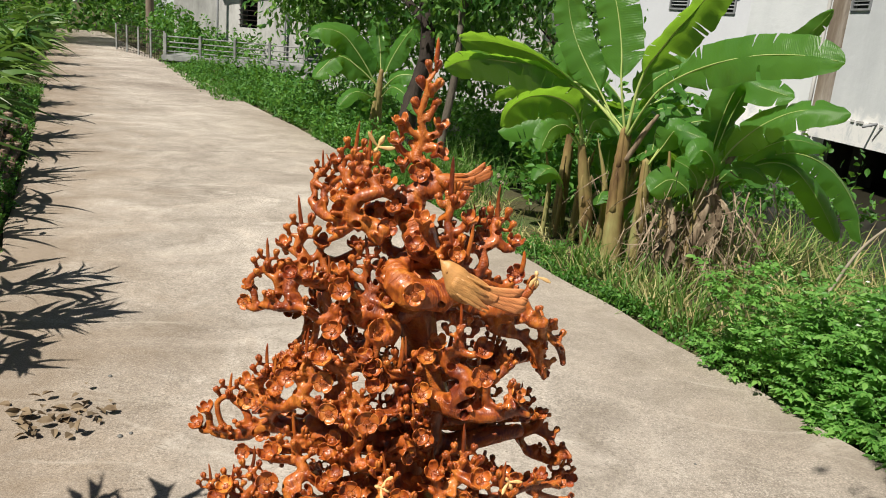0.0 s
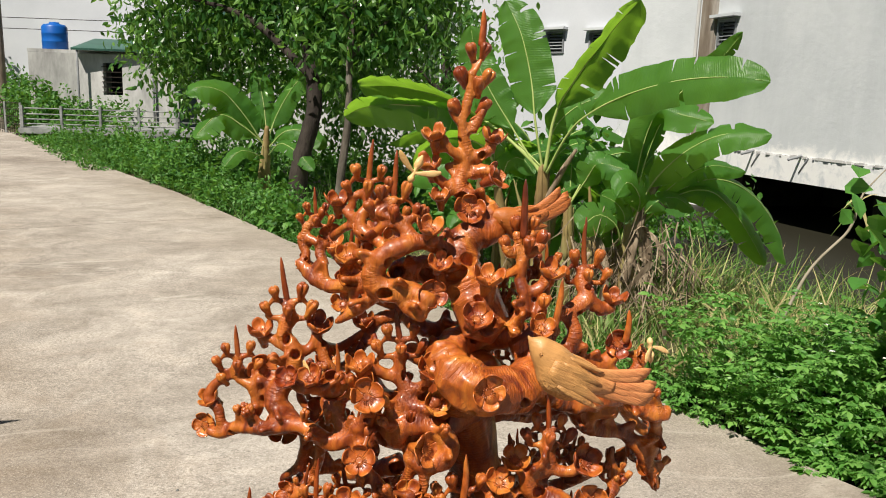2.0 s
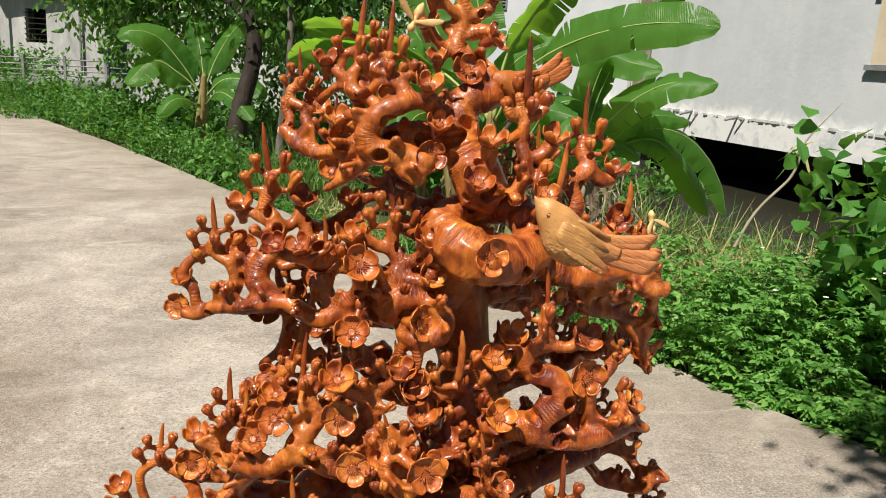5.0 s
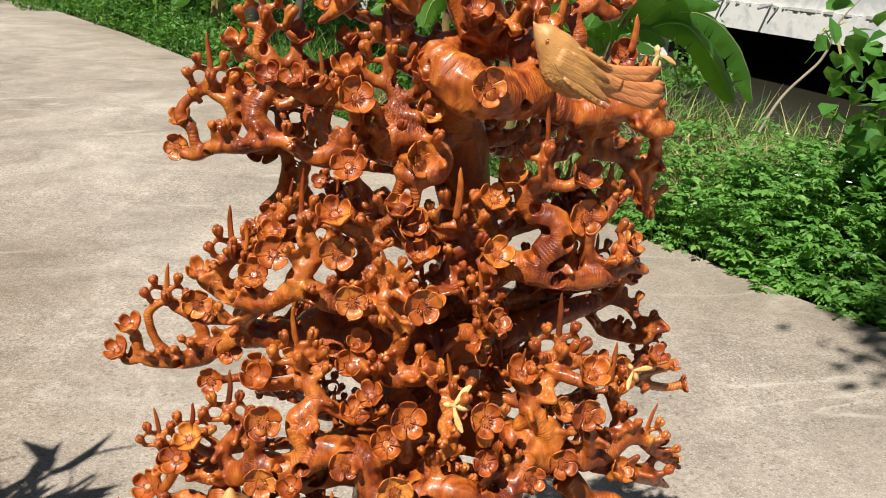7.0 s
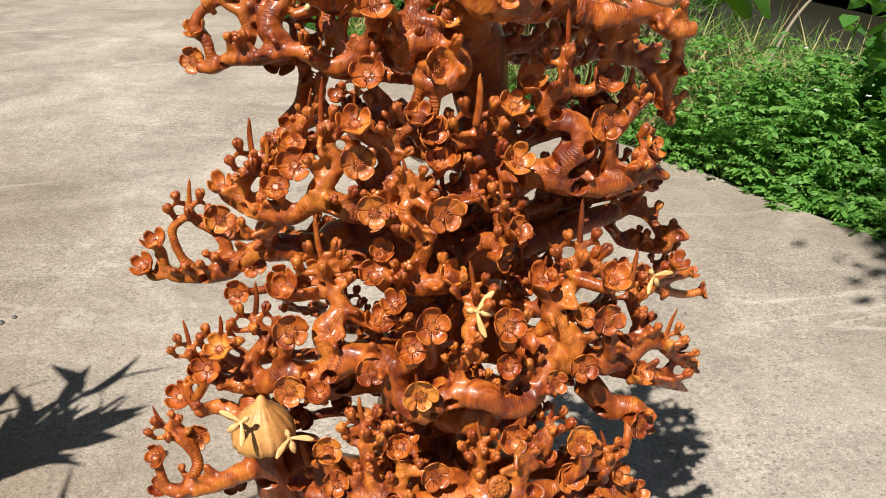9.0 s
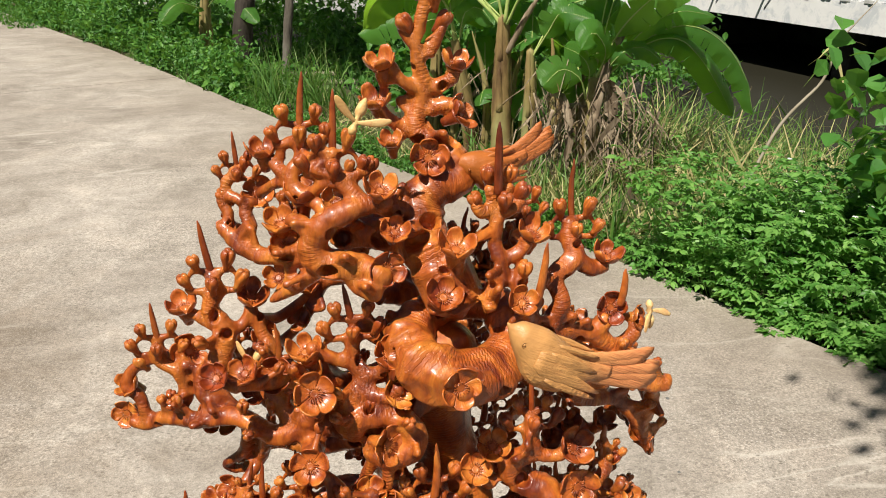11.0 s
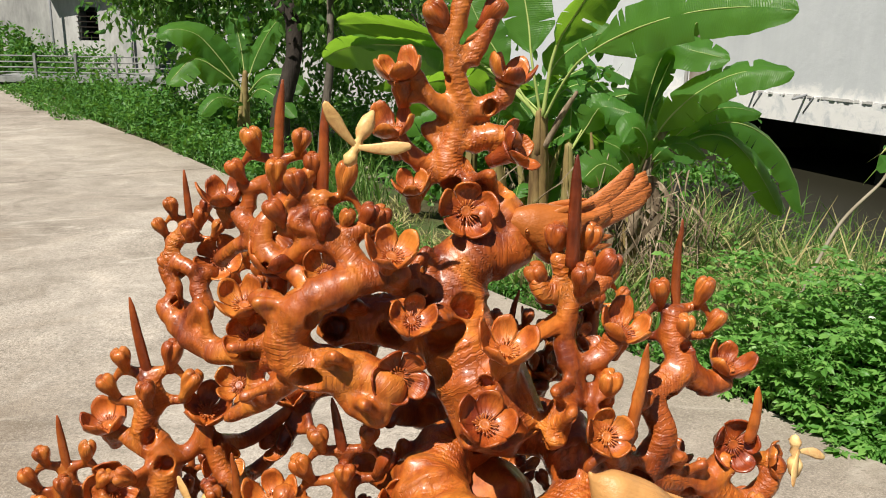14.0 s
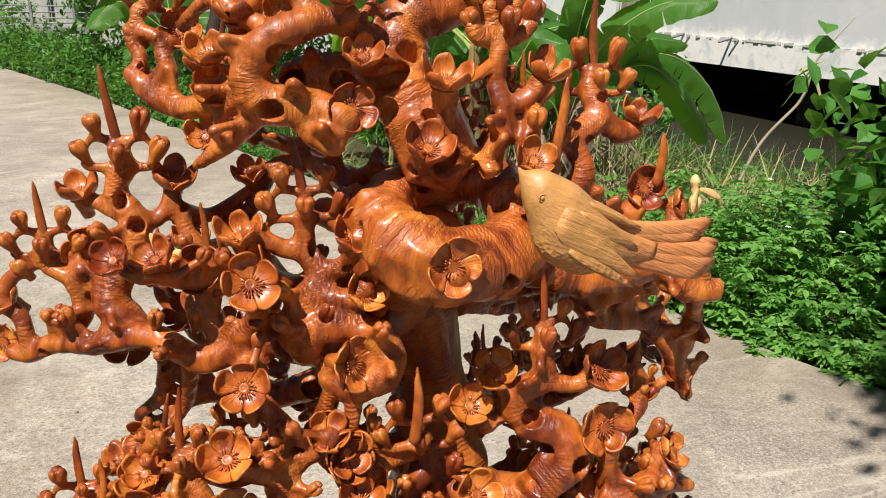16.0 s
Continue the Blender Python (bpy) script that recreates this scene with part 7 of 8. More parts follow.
for host, points in ((banana, [(1.28, 6.06, 0.80, 0.022), (1.37, 6.0, 1.02, 0.020), (1.44, 5.95, 1.16, 0.012)]), (fourth_plant, [(1.73, 5.6, 0.30, 0.034), (1.88, 5.7, 0.80, 0.028), (2.06, 5.75, 1.11, 0.014)])):
    stub = bmesh.new()
    tube(stub, points, 9, 0.03, rough=0.2)
    part("dead_stalk", stub, DRYBANANA, host, "brown leaning dead leaf stalk")
for k in range(16):
    x0, y0, z0 = random.uniform(0.95, 2.1), random.uniform(6.3, 7.0), random.uniform(0.15, 0.8)
    a = random.uniform(0, 6.28)
    l = random.uniform(0.4, 0.7)
    d = Vector((math.cos(a), math.sin(a) * 0.6 - 0.15, 0))
    q = Vector((x0, y0, z0))
    banana_leaf((banana, second, third_plant, fourth_plant)[k % 4], [tuple(q), tuple(q + d * l * 0.30 + Vector((0, 0, l * 0.5))), tuple(q + d * l * 0.65 + Vector((0, 0, l * 0.6))), tuple(q + d * l + Vector((0, 0, l * random.uniform(0.0, 0.4))))], random.uniform(0.16, 0.28), (0.5,) if k % 3 else (), random.uniform(-0.7, 0.7), random.uniform(0.3, 0.7))
for x0, y0, h, r in ((1.62, 6.1, 0.95, 0.035), (1.05, 6.75, 0.8, 0.035), (1.5, 6.4, 0.95, 0.04), (1.35, 6.3, 0.85, 0.03), (1.20, 6.4, 0.9, 0.03), (1.95, 5.9, 0.7, 0.03), (0.80, 6.9, 0.78, 0.022), (0.90, 6.8, 0.65, 0.018), (1.58, 5.85, 0.75, 0.025), (2.05, 6.1, 0.8, 0.035)):
    banana_stem(second if x0 < 1.3 else third_plant if x0 < 1.6 else fourth_plant, [(x0, y0, -0.2, r), (x0 + 0.02, y0, h * 0.5, r * 0.85), (x0 + random.uniform(-0.10, 0.14), y0 + 0.02, h, r * 0.12)])
for x0, y0, h in ((1.95, 6.5, 0.6), (1.5, 6.85, 0.7), (0.95, 7.15, 0.95), (1.45, 7.1, 1.1)):
    back = thing("banana_plant", "banana plant standing behind the others at the ditch", "banana plant", group="banana clump")
    banana_stem(back, [(x0, y0, -0.45, 0.06), (x0 + 0.02, y0, h * 0.4, 0.05), (x0 + 0.04, y0, h, 0.03)])
    for k in range(6):
        a = k * 2.4 + x0 * 9
        l = random.uniform(0.55, 0.8)
        d = Vector((math.cos(a), math.sin(a) * 0.6, 0))
        q, up = Vector((x0 + 0.03, y0, h * 0.85)), random.uniform(0.35, 0.65)
        banana_leaf(back, [tuple(q), tuple(q + d * l * 0.2 + Vector((0, 0, l * up * 0.6))), tuple(q + d * l * 0.6 + Vector((0, 0, l * up))), tuple(q + d * l + Vector((0, 0, l * up * 0.7)))], random.uniform(0.2, 0.3), (0.6,), random.uniform(-0.6, 0.6), 0.5, start=0.22)
for k in range(4):
    x0, y0, z0 = random.uniform(1.35, 2.05), random.uniform(5.5, 5.9), random.uniform(0.35, 0.75)
    y0 = min(y0, 6.55 - 0.5 * x0)
    a, l = random.uniform(0, 6.28), random.uniform(0.3, 0.55)
    d = Vector((math.cos(a) * 0.22, math.sin(a) * 0.12 - 0.05, 0))
    q = Vector((x0, y0, z0))
    banana_leaf((third_plant, fourth_plant)[k % 2], [tuple(q), tuple(q + d * 0.7 + Vector((0, 0, 0.02))), tuple(q + d * 1.2 - Vector((0, 0, l * 0.45))), tuple(q + d * 1.1 - Vector((0, 0, l)))], random.uniform(0.05, 0.10), (0.4, 0.6), random.uniform(-1.2, 1.2), 0.5, dry=True, start=0.05)
dead_leaves(fourth_plant, (1.72, 5.62, 0.38), 280, 0.20, 0.75)
dead_leaves(fourth_plant, (1.98, 5.5, 0.45), 90, 0.16, 0.7)
dead_leaves(third_plant, (1.46, 5.84, 0.42), 60, 0.08, 0.6)
dead_leaves(second, (1.13, 6.45, 0.38), 30, 0.08, 0.7)

small = thing("banana_plant", "small banana plant with narrow leaves under the trees", "banana plant", (0, 0, 0))
banana_stem(small, [(-1.25, 11.6, -0.06, 0.09), (-1.25, 11.6, 0.35, 0.075), (-1.22, 11.6, 0.75, 0.05), (-1.2, 11.6, 1.0, 0.03)])
for pts, w in (([(-1.22, 11.6, 0.7), (-1.45, 11.5, 1.1), (-1.75, 11.4, 1.45), (-2.05, 11.3, 1.5), (-2.2, 11.3, 1.4)], 0.36), ([(-1.22, 11.6, 0.75), (-1.5, 11.5, 1.0), (-1.8, 11.4, 1.15), (-2.1, 11.2, 0.85)], 0.36),
               ([(-1.2, 11.6, 0.8), (-1.05, 11.6, 1.2), (-0.8, 11.5, 1.6), (-0.5, 11.4, 1.85)], 0.30), ([(-1.2, 11.6, 0.7), (-0.95, 11.5, 0.95), (-0.65, 11.4, 0.95), (-0.4, 11.3, 0.75)], 0.26),
               ([(-1.2, 11.6, 0.8), (-1.25, 11.7, 1.3), (-1.35, 11.8, 1.75)], 0.28), ([(-1.2, 11.6, 0.6), (-1.0, 11.3, 0.8), (-0.75, 11.0, 0.7), (-0.55, 10.8, 0.5)], 0.2), ([(-1.25, 11.5, 0.6), (-1.5, 11.2, 0.7), (-1.7, 11.0, 0.5)], 0.2)):
    banana_leaf(small, pts, w * 1.12, (0.5,), face=(random.uniform(-0.3, 0.3), -0.75, 0.6), droop=0.5)


# ---- trees ----
def tree(trunk, limbs_at, crowns, count, leaf, label, bark, gap=0.18):
    """Tapered trunk and limbs; a crown of hanging leaf clumps with gaps."""
    top = thing("tree", label, "tree")
    bm = bmesh.new()
    tube(bm, trunk, 10, 0.08, rough=0.2)
    for l in limbs_at:
        tube(bm, l, 7, 0.1, rough=0.2)
    part("trunk", bm, bark, top)
    parts = []
    for (cx, cy, cz), (rx, ry, rz), share_of in crowns:
        n = int(count * share_of)
        clumps = max(6, n // 26)
        d = rand_unit(clumps)
        rad = np.random.uniform(0.45, 1.0, clumps)[:, None] ** 0.5
        mid = np.array([cx, cy, cz]) + d * rad * np.array([rx, ry, rz])
        wob = np.array([noise.noise(Vector(m) * 0.9) for m in mid])
        mid = mid[wob > -gap * 1.6]
        mid = mid[mid[:, 2] > 0.35]
        c = np.repeat(mid, 26, 0) + np.random.normal(size=(len(mid) * 26, 3)) * np.array([1.7, 1.7, 2.2]) * leaf
        m = len(c)
        ways = np.random.normal(size=(m, 3)) * 0.7 + np.array([0, 0, -0.75])
        normals = rand_unit(m, 0.7)
        L = np.random.uniform(0.7, 1.25, m) * leaf
        parts.append(leaf_soup(c, normals, ways, L, L * np.random.uniform(0.17, 0.26, m)))
    v, f = merge(parts)
    soup("crown", v, f, TREELEAF, top, "dense hanging dark green leaves", "stuff")
    return top


tree([(-0.80, 11.0, -0.1, 0.13), (-0.72, 11.05, 0.6, 0.12), (-0.55, 11.1, 1.3, 0.10), (-0.65, 11.3, 2.2, 0.09), (-0.9, 11.6, 3.6, 0.06), (-1.0, 11.8, 5.0, 0.03)],
     [[(-0.6, 11.2, 1.7, 0.06), (-1.4, 11.7, 2.4, 0.045), (-2.3, 12.0, 2.7, 0.02)], [(-0.65, 11.3, 2.2, 0.05), (0.0, 11.6, 2.9, 0.04), (0.5, 11.9, 3.4, 0.015)], [(-0.8, 11.5, 3.0, 0.05), (-1.7, 12.0, 3.7, 0.03), (-2.6, 12.5, 4.1, 0.012)]],
     [((-2.35, 12.9, 2.75), (1.3, 1.0, 1.05), 0.33), ((-1.0, 12.6, 2.7), (1.3, 1.0, 1.4), 0.34), ((-1.6, 12.7, 4.2), (2.0, 1.4, 1.2), 0.30)], 27000, 0.125, "leafy roadside tree with a dark leaning trunk", DARKBARK, 0.07)
tree([(-0.26, 10.0, -0.1, 0.055), (-0.2, 10.05, 0.5, 0.05), (-0.12, 10.1, 1.2, 0.045), (-0.1, 10.2, 2.0, 0.04), (0.0, 10.4, 3.2, 0.03), (0.1, 10.6, 4.4, 0.015)],
     [[(-0.1, 10.2, 1.9, 0.025), (0.4, 10.5, 2.4, 0.018), (0.9, 10.7, 2.6, 0.008)], [(-0.08, 10.3, 2.3, 0.025), (-0.6, 10.5, 2.8, 0.016), (-1.0, 10.6, 3.0, 0.008)]],
     [((0.15, 10.7, 2.65), (0.95, 0.7, 0.85), 0.5), ((0.0, 10.9, 3.9), (1.3, 1.0, 0.9), 0.5)], 13000, 0.13, "slim tree with a pale thin trunk and pointed leaves", BARK)
tree([(1.9, 15.5, -0.5, 0.14), (1.8, 15.5, 1.0, 0.12), (1.7, 15.6, 2.6, 0.09), (1.6, 15.7, 4.5, 0.04)],
     [[(1.8, 15.5, 1.4, 0.06), (0.9, 15.4, 2.2, 0.03), (0.2, 15.3, 2.6, 0.012)], [(1.75, 15.6, 1.8, 0.06), (2.5, 15.3, 2.4, 0.03)]],
     [((0.9, 15.2, 2.0), (2.0, 1.2, 1.6), 0.55), ((-1.6, 15.6, 1.7), (1.9, 1.0, 1.6), 0.45)], 8000, 0.15, "dense dark tree standing over the ditch", DARKBARK)


# tree beyond the verge shrubs; its shade lies across the far end of the lane
tree([(-18.2, 30.6, -0.1, 0.20), (-18.1, 30.6, 1.5, 0.17), (-17.6, 30.7, 3.0, 0.11), (-17.0, 30.8, 4.4, 0.05)],
     [[(-18.0, 30.6, 2.0, 0.08), (-16.6, 29.6, 3.4, 0.05), (-15.6, 29.0, 3.9, 0.02)], [(-17.7, 30.7, 2.8, 0.08), (-16.5, 32.4, 3.8, 0.04), (-15.8, 33.4, 4.1, 0.015)]],
     [((-16.6, 29.6, 3.9), (2.2, 2.2, 1.0), 0.5), ((-16.8, 32.6, 4.1), (2.2, 2.4, 1.0), 0.5)], 9000, 0.24, "spreading tree whose shade crosses the far lane", BARK)


# unseen tree added on the verge behind the viewer; its bough throws leaf shadows on the lane
SHADE = Vector((0.30, 0.78, 4.0))
behind = on_road(-6.6, -2.9)
tree([(behind.x, behind.y, -0.1, 0.10), (behind.x + 0.1, behind.y + 0.1, 1.6, 0.085), (behind.x + 0.3, behind.y + 0.5, 3.0, 0.06), (behind.x + 0.7, behind.y + 1.0, 4.0, 0.03)],
     [[(behind.x + 0.3, behind.y + 0.5, 3.0, 0.04), (SHADE.x * 0.5 + behind.x * 0.5, SHADE.y * 0.5 + behind.y * 0.5, 3.9, 0.025), (SHADE.x, SHADE.y, SHADE.z, 0.008)]],
     [((SHADE.x + 0.05, SHADE.y - 0.03, SHADE.z), (0.09, 0.13, 0.06), 0.26), ((SHADE.x + 0.20, SHADE.y + 0.36, SHADE.z), (0.06, 0.08, 0.05), 0.08), ((behind.x, behind.y - 0.6, 4.6), (1.1, 0.9, 0.8), 0.68)], 2600, 0.10, "unseen leafy tree added on the verge to shade the lane", BARK)


# ---- low plants along the kerb ----
def scatter_strip(n, s0, s1, off0, off1, side=1):
    s = np.random.uniform(s0, s1, n)
    off = off0 + (off1 - off0) * np.random.beta(1.2, 1.6, n)
    u = side * (HALF + off)
    base = np.array(RC)[None, :] + np.outer(s, np.array(RD)) + np.outer(u, np.array(RN))
    base[:, 2] = [max(ground_height(a, b), -0.3) for a, b in zip(s, u)]
    return base


def weed_bank(name, label, n, s0, s1, off0, off1, height, leaf, material, side=1, per=22, rugged=1.5, level=0.72, wide=0.25):
    """Weeds: short stalks with small leaves up their length."""
    base = scatter_strip(n, s0, s1, off0, off1, side)
    tall = np.random.uniform(0.35, 1.0, n) * height * np.clip(level + 1.9 * np.array([noise.noise(Vector(b) * rugged) for b in base]), 0.25, 1.2)
    lean = np.random.normal(size=(n, 3)) * np.array([0.3, 0.3, 0.0]) + np.array([0, 0, 1.0])
    at = np.random.uniform(0.15, 1.0, (n, per))
    c = base[:, None, :] + lean[:, None, :] * (tall[:, None] * at)[:, :, None] + np.random.normal(size=(n, per, 3)) * leaf * 0.55
    c = c.reshape(-1, 3)
    m = len(c)
    ways = rand_unit(m, 0.1)
    v1, f1 = leaf_soup(c, rand_unit(m, 1.6), ways, np.random.uniform(0.6, 1.2, m) * leaf, np.random.uniform(0.8, 1.2, m) * wide * leaf)
    v2, f2 = blade_soup(base, lean, tall, np.full(n, 0.006), np.full(n, 0.05), 3)
    tri = []
    for a, b, c2, d in f2:
        tri += [(a, b, c2), (a, c2, d)]
    v, f = merge([(v1, f1), (v2, tri)])
    return soup(name, v, f, material, None, label, "stuff", "weeds")


weed_bank("weeds", "low green weeds growing along the concrete edge", 1300, 3.6, 13.5, 0.02, 0.9, 0.44, 0.06, WEEDLEAF, rugged=1.2)
weed_bank("weeds", "green bank of weeds between lane and ditch", 600, 7.5, 15.5, 0.1, 2.2, 0.55, 0.09, WEEDLEAF, rugged=0.9)
weed_bank("weeds", "sparse weeds at the foot of the banana plants", 420, -1.8, 4.5, 0.0, 0.35, 0.16, 0.035, WEEDLEAF)


def leaflet_bush(name, label, n, s0, s1, off0, off1, height, leaf, material, sprays=9, rugged=1.4):
    """Soft-stemmed bush: leaning stems with level compound leaves of five leaflets, which cup towards the light and leave shaded gaps."""
    base = scatter_strip(n, s0, s1, off0, off1)
    tall = np.random.uniform(0.45, 1.0, n) * height * np.clip(0.72 + 1.5 * np.array([noise.noise(Vector(b) * rugged) for b in base]), 0.22, 1.2)
    lean = np.random.normal(size=(n, 3)) * np.array([0.34, 0.34, 0.0]) + np.array([0, 0, 1.0])
    up = np.random.uniform(0.3, 1.0, (n, sprays)) ** 0.7
    a = np.random.uniform(0, 6.2832, (n, sprays))
    d = np.stack([np.cos(a), np.sin(a), np.random.normal(0.12, 0.22, (n, sprays))], 2).reshape(-1, 3)
    root = (base[:, None, :] + lean[:, None, :] * (tall[:, None] * up)[:, :, None]).reshape(-1, 3)
    m = len(root)
    size = np.random.uniform(0.55, 1.25, m)[:, None] * leaf
    side = np.stack([-d[:, 1], d[:, 0], np.zeros(m)], 1)
    level = rand_unit(m, 2.6)
    parts = []
    for out, turn, scale in ((1.5, 0.0, 1.0), (1.25, 0.9, 0.85), (1.25, -0.9, 0.85), (0.7, 1.15, 0.62), (0.7, -1.15, 0.62)):
        way = d * math.cos(turn) + side * math.sin(turn)
        parts.append(leaf_soup(root + d * size * out * 0.75, level + np.random.normal(size=(m, 3)) * 0.15, way, size[:, 0] * scale, size[:, 0] * scale * 0.26, 0.22, 0.3))
    v2, f2 = blade_soup(np.concatenate([base, root]), np.concatenate([lean, d]), np.concatenate([tall, size[:, 0] * 1.1]), np.concatenate([np.full(n, 0.006), np.full(m, 0.0025)]), np.full(n + m, 0.05), 2)
    tri = []
    for p, q, r, t in f2:
        tri += [(p, q, r), (p, r, t)]
    v, f = merge(parts + [(v2, tri)])
    return soup(name, v, f, material, None, label, "stuff", "bush")


leaflet_bush("bush", "bright green leafy bush spilling over the concrete edge", 540, -4.4, -1.9, -0.06, 1.0, 0.58, 0.046, BUSHLEAF, 13)
leaflet_bush("bush", "low leafy weeds rooted along the concrete edge", 150, -4.4, -1.7, -0.10, 0.25, 0.24, 0.040, BUSHLEAF, 11)
np.random.seed(11)
weed_bank("bush", "tall weed with broad drooping leaves beside the lane", 95, -3.4, -2.53, 0.75, 1.5, 1.04, 0.13, BROADLEAF, per=30, rugged=0.05, level=1.0, wide=0.31)
leaflet_bush("bush", "leafy undergrowth below the tall weed", 120, -3.6, -1.9, 0.7, 1.6, 0.75, 0.07, WEEDLEAF)
n = 16
blossoms = scatter_strip(n, -4.0, -1.9, 0.15, 1.0)
blossoms[:, 2] = np.random.uniform(0.38, 0.62, n)
petals = []
for k in range(6):
    turn = np.array([math.cos(k * 1.047), math.sin(k * 1.047), 0.15])
    petals.append(leaf_soup(blossoms, rand_unit(n, 3.0), np.tile(turn, (n, 1)), np.full(n, 0.014), np.full(n, 0.005)))
v, f = merge(petals)
soup("wild_flowers", v, f, WHITEPETAL, None, "tiny white daisy-like weed flowers above the bush", "stuff", "flowers")
stalk = thing("dry_stalk", "bent dry cane with a withered tip above the bush", "stalk")
bm = bmesh.new()
tube(bm, [(2.08, 4.30, 0.30, 0.009), (2.25, 4.32, 0.66, 0.0085), (2.46, 4.34, 0.88, 0.0075), (2.51, 4.35, 1.04, 0.006), (2.55, 4.35, 1.11, 0.0045), (2.71, 4.36, 1.28, 0.002)], 8, 0.03, rough=0.15)
part("cane", bm, POLE, stalk)
v, f = blade_soup(np.array([(2.51, 4.35, 1.04)] * 5), np.array([(-0.5, -0.3, 0.2), (0.5, 0.1, 0.3), (-0.2, 0.3, -0.6), (0.15, -0.3, -0.8), (-0.6, 0.1, -0.3)]), np.array([0.14, 0.18, 0.2, 0.24, 0.12]), np.array([0.02, 0.016, 0.02, 0.024, 0.016]), np.array([0.6, 0.5, 0.2, 0.1, 0.3]), 5)
soup("withered_leaf", v, f, STRAW, stalk, "withered straw-coloured leaves", "stuff")
weed_bank("weeds", "rank weeds on the far side of the ditch", 480, 1.8, 7.0, 2.2, 6.5, 0.95, 0.12, WEEDLEAF, per=20, rugged=0.6)
weed_bank("weeds", "shaded undergrowth below the roadside trees", 260, 6.5, 15.0, 2.0, 6.0, 0.85, 0.12, WEEDLEAF, per=24, rugged=0.5)
weed_bank("weeds", "low weeds between the lane and the little bridge", 520, 10.5, 22.0, -0.75, 0.7, 0.36, 0.075, WEEDLEAF, rugged=0.8)
weed_bank("weeds", "broad-leaved weeds among the bank", 110, 3.0, 14.0, 0.0, 1.4, 0.55, 0.13, WEEDLEAF, per=16)
weed_bank("weeds", "far roadside shrubs", 500, 20.0, 34.0, 0.3, 3.0, 1.3, 0.16, WEEDLEAF)


def grass_patch(name, label, n, s0, s1, off0, off1, height, material, lean=0.35, width=0.008, bend=0.3):
    base = scatter_strip(n * 2, s0, s1, off0, off1)
    base = base[np.array([noise.noise(Vector(p) * 2.6) + random.uniform(-0.25, 0.25) for p in base]) > -0.02]
    n = len(base)
    ways = np.random.normal(size=(n, 3)) * np.array([lean, lean, 0.0]) + np.array([0, 0, 1.0])
    v, f = blade_soup(base, ways, np.random.uniform(0.4, 1.1, n) * height, np.random.uniform(0.5, 1.4, n) * width, np.random.uniform(0.0, 2 * bend, n), 5)
    return soup(name, v, f, material, None, label, "stuff", "grass")


weed_bank("weeds", "tall weeds behind the banana plants", 120, 0.6, 2.3, 1.2, 2.4, 1.5, 0.12, WEEDLEAF, per=26, rugged=0.4)
grass_patch("dry_grass", "tangled straw-coloured dry grass", 1150, -2.1, -0.2, 0.12, 1.7, 0.30, STRAW, 0.42, 0.014, 0.12)
grass_patch("dry_grass", "tall bent dry stalks behind the bush", 520, -3.2, -0.4, 0.8, 2.4, 0.75, STRAW, 0.5, 0.013, 0.35)
grass_patch("grass", "tall green grass growing through the straw", 1100, -2.3, 0.2, 0.15, 2.0, 0.38, GRASS, 0.30, 0.018, 0.22)
grass_patch("dry_grass", "short dry grass under the banana plants", 700, -0.4, 2.4, 0.1, 0.9, 0.22, STRAW, 0.5, 0.009)
grass_patch("grass", "clump of tall green grass by the banana stems", 420, 2.1, 3.6, 0.1, 0.9, 0.75, GRASS, 0.2, 0.012, 0.35)
grass_patch("grass", "tufts of grass along the concrete edge", 500, -1.5, 12.0, -0.02, 0.3, 0.3, GRASS, 0.4, 0.010, 0.4)
grass_patch("grass", "ditch-side reeds and grass", 1600, -1.0, 8.0, 1.8, 5.0, 0.5, GRASS, 0.35, 0.014)
grass_patch("dry_grass", "broken dry reeds in the ditch", 1300, -3.2, 0.8, 1.5, 3.6, 0.75, STRAW, 0.6, 0.012)
grass_patch("grass", "rank green grass on the ditch slope", 1300, -3.4, 0.8, 1.3, 3.6, 0.7, GRASS, 0.45, 0.014)


# ---- left verge: brick edging and strap-leaved plants ----
edging = thing("brick_edging", "low edging of old loose bricks beside the lane", "edging")
bm = bmesh.new()
box(bm, (-0.105, -0.05, 0.0), (0.105, 0.05, 0.06), bevel=0.006)
for v in bm.verts:
    v.co += 0.004 * noise.noise_vector(v.co * 30)
brick_mesh = mesh_of(bm, "brick", BRICK)
for row in range(3):
    for k in range(26):
        s = 0.6 + k * 0.235 + row * 0.11
        p = on_road(s, -HALF - 0.12 - row * 0.09 + random.uniform(-0.015, 0.015), -0.03 + row * 0.06)
        share("brick", brick_mesh, edging, Matrix.Translation(p) @ Matrix.Rotation(math.atan2(RD.y, RD.x) + random.uniform(-0.06, 0.06), 4, "Z"))


def strap_plant(s, off, height, count, seed, wide=0.07, reach=0.0):
    """A clump of canes with long arching strap leaves."""
    rnd = np.random.RandomState(seed)
    base = np.array(on_road(s, -HALF - off, ground_height(s, -HALF - off)))
    top = thing("strap_leaf_plant", "shrub with long arching strap-shaped green leaves on the verge", "shrub", (0, 0, 0), "verge shrubs")
    canes = bmesh.new()
    roots, ways = [], []
    for k in range(max(3, count // 14)):
        a = rnd.uniform(0, 6.28)
        h = height * rnd.uniform(0.64 if reach else 0.35, 0.8)
        spread = (0.34 if reach else 0.22) * height
        tip = base + np.array([math.cos(a) * spread, math.sin(a) * spread, h])
        tube(canes, [(*base, 0.014), (*(base * 0.5 + tip * 0.5 + np.array([0, 0, 0.05])), 0.011), (*tip, 0.008)], 6, 0.08)
        for j in range(14):
            b = rnd.uniform(0, 6.28)
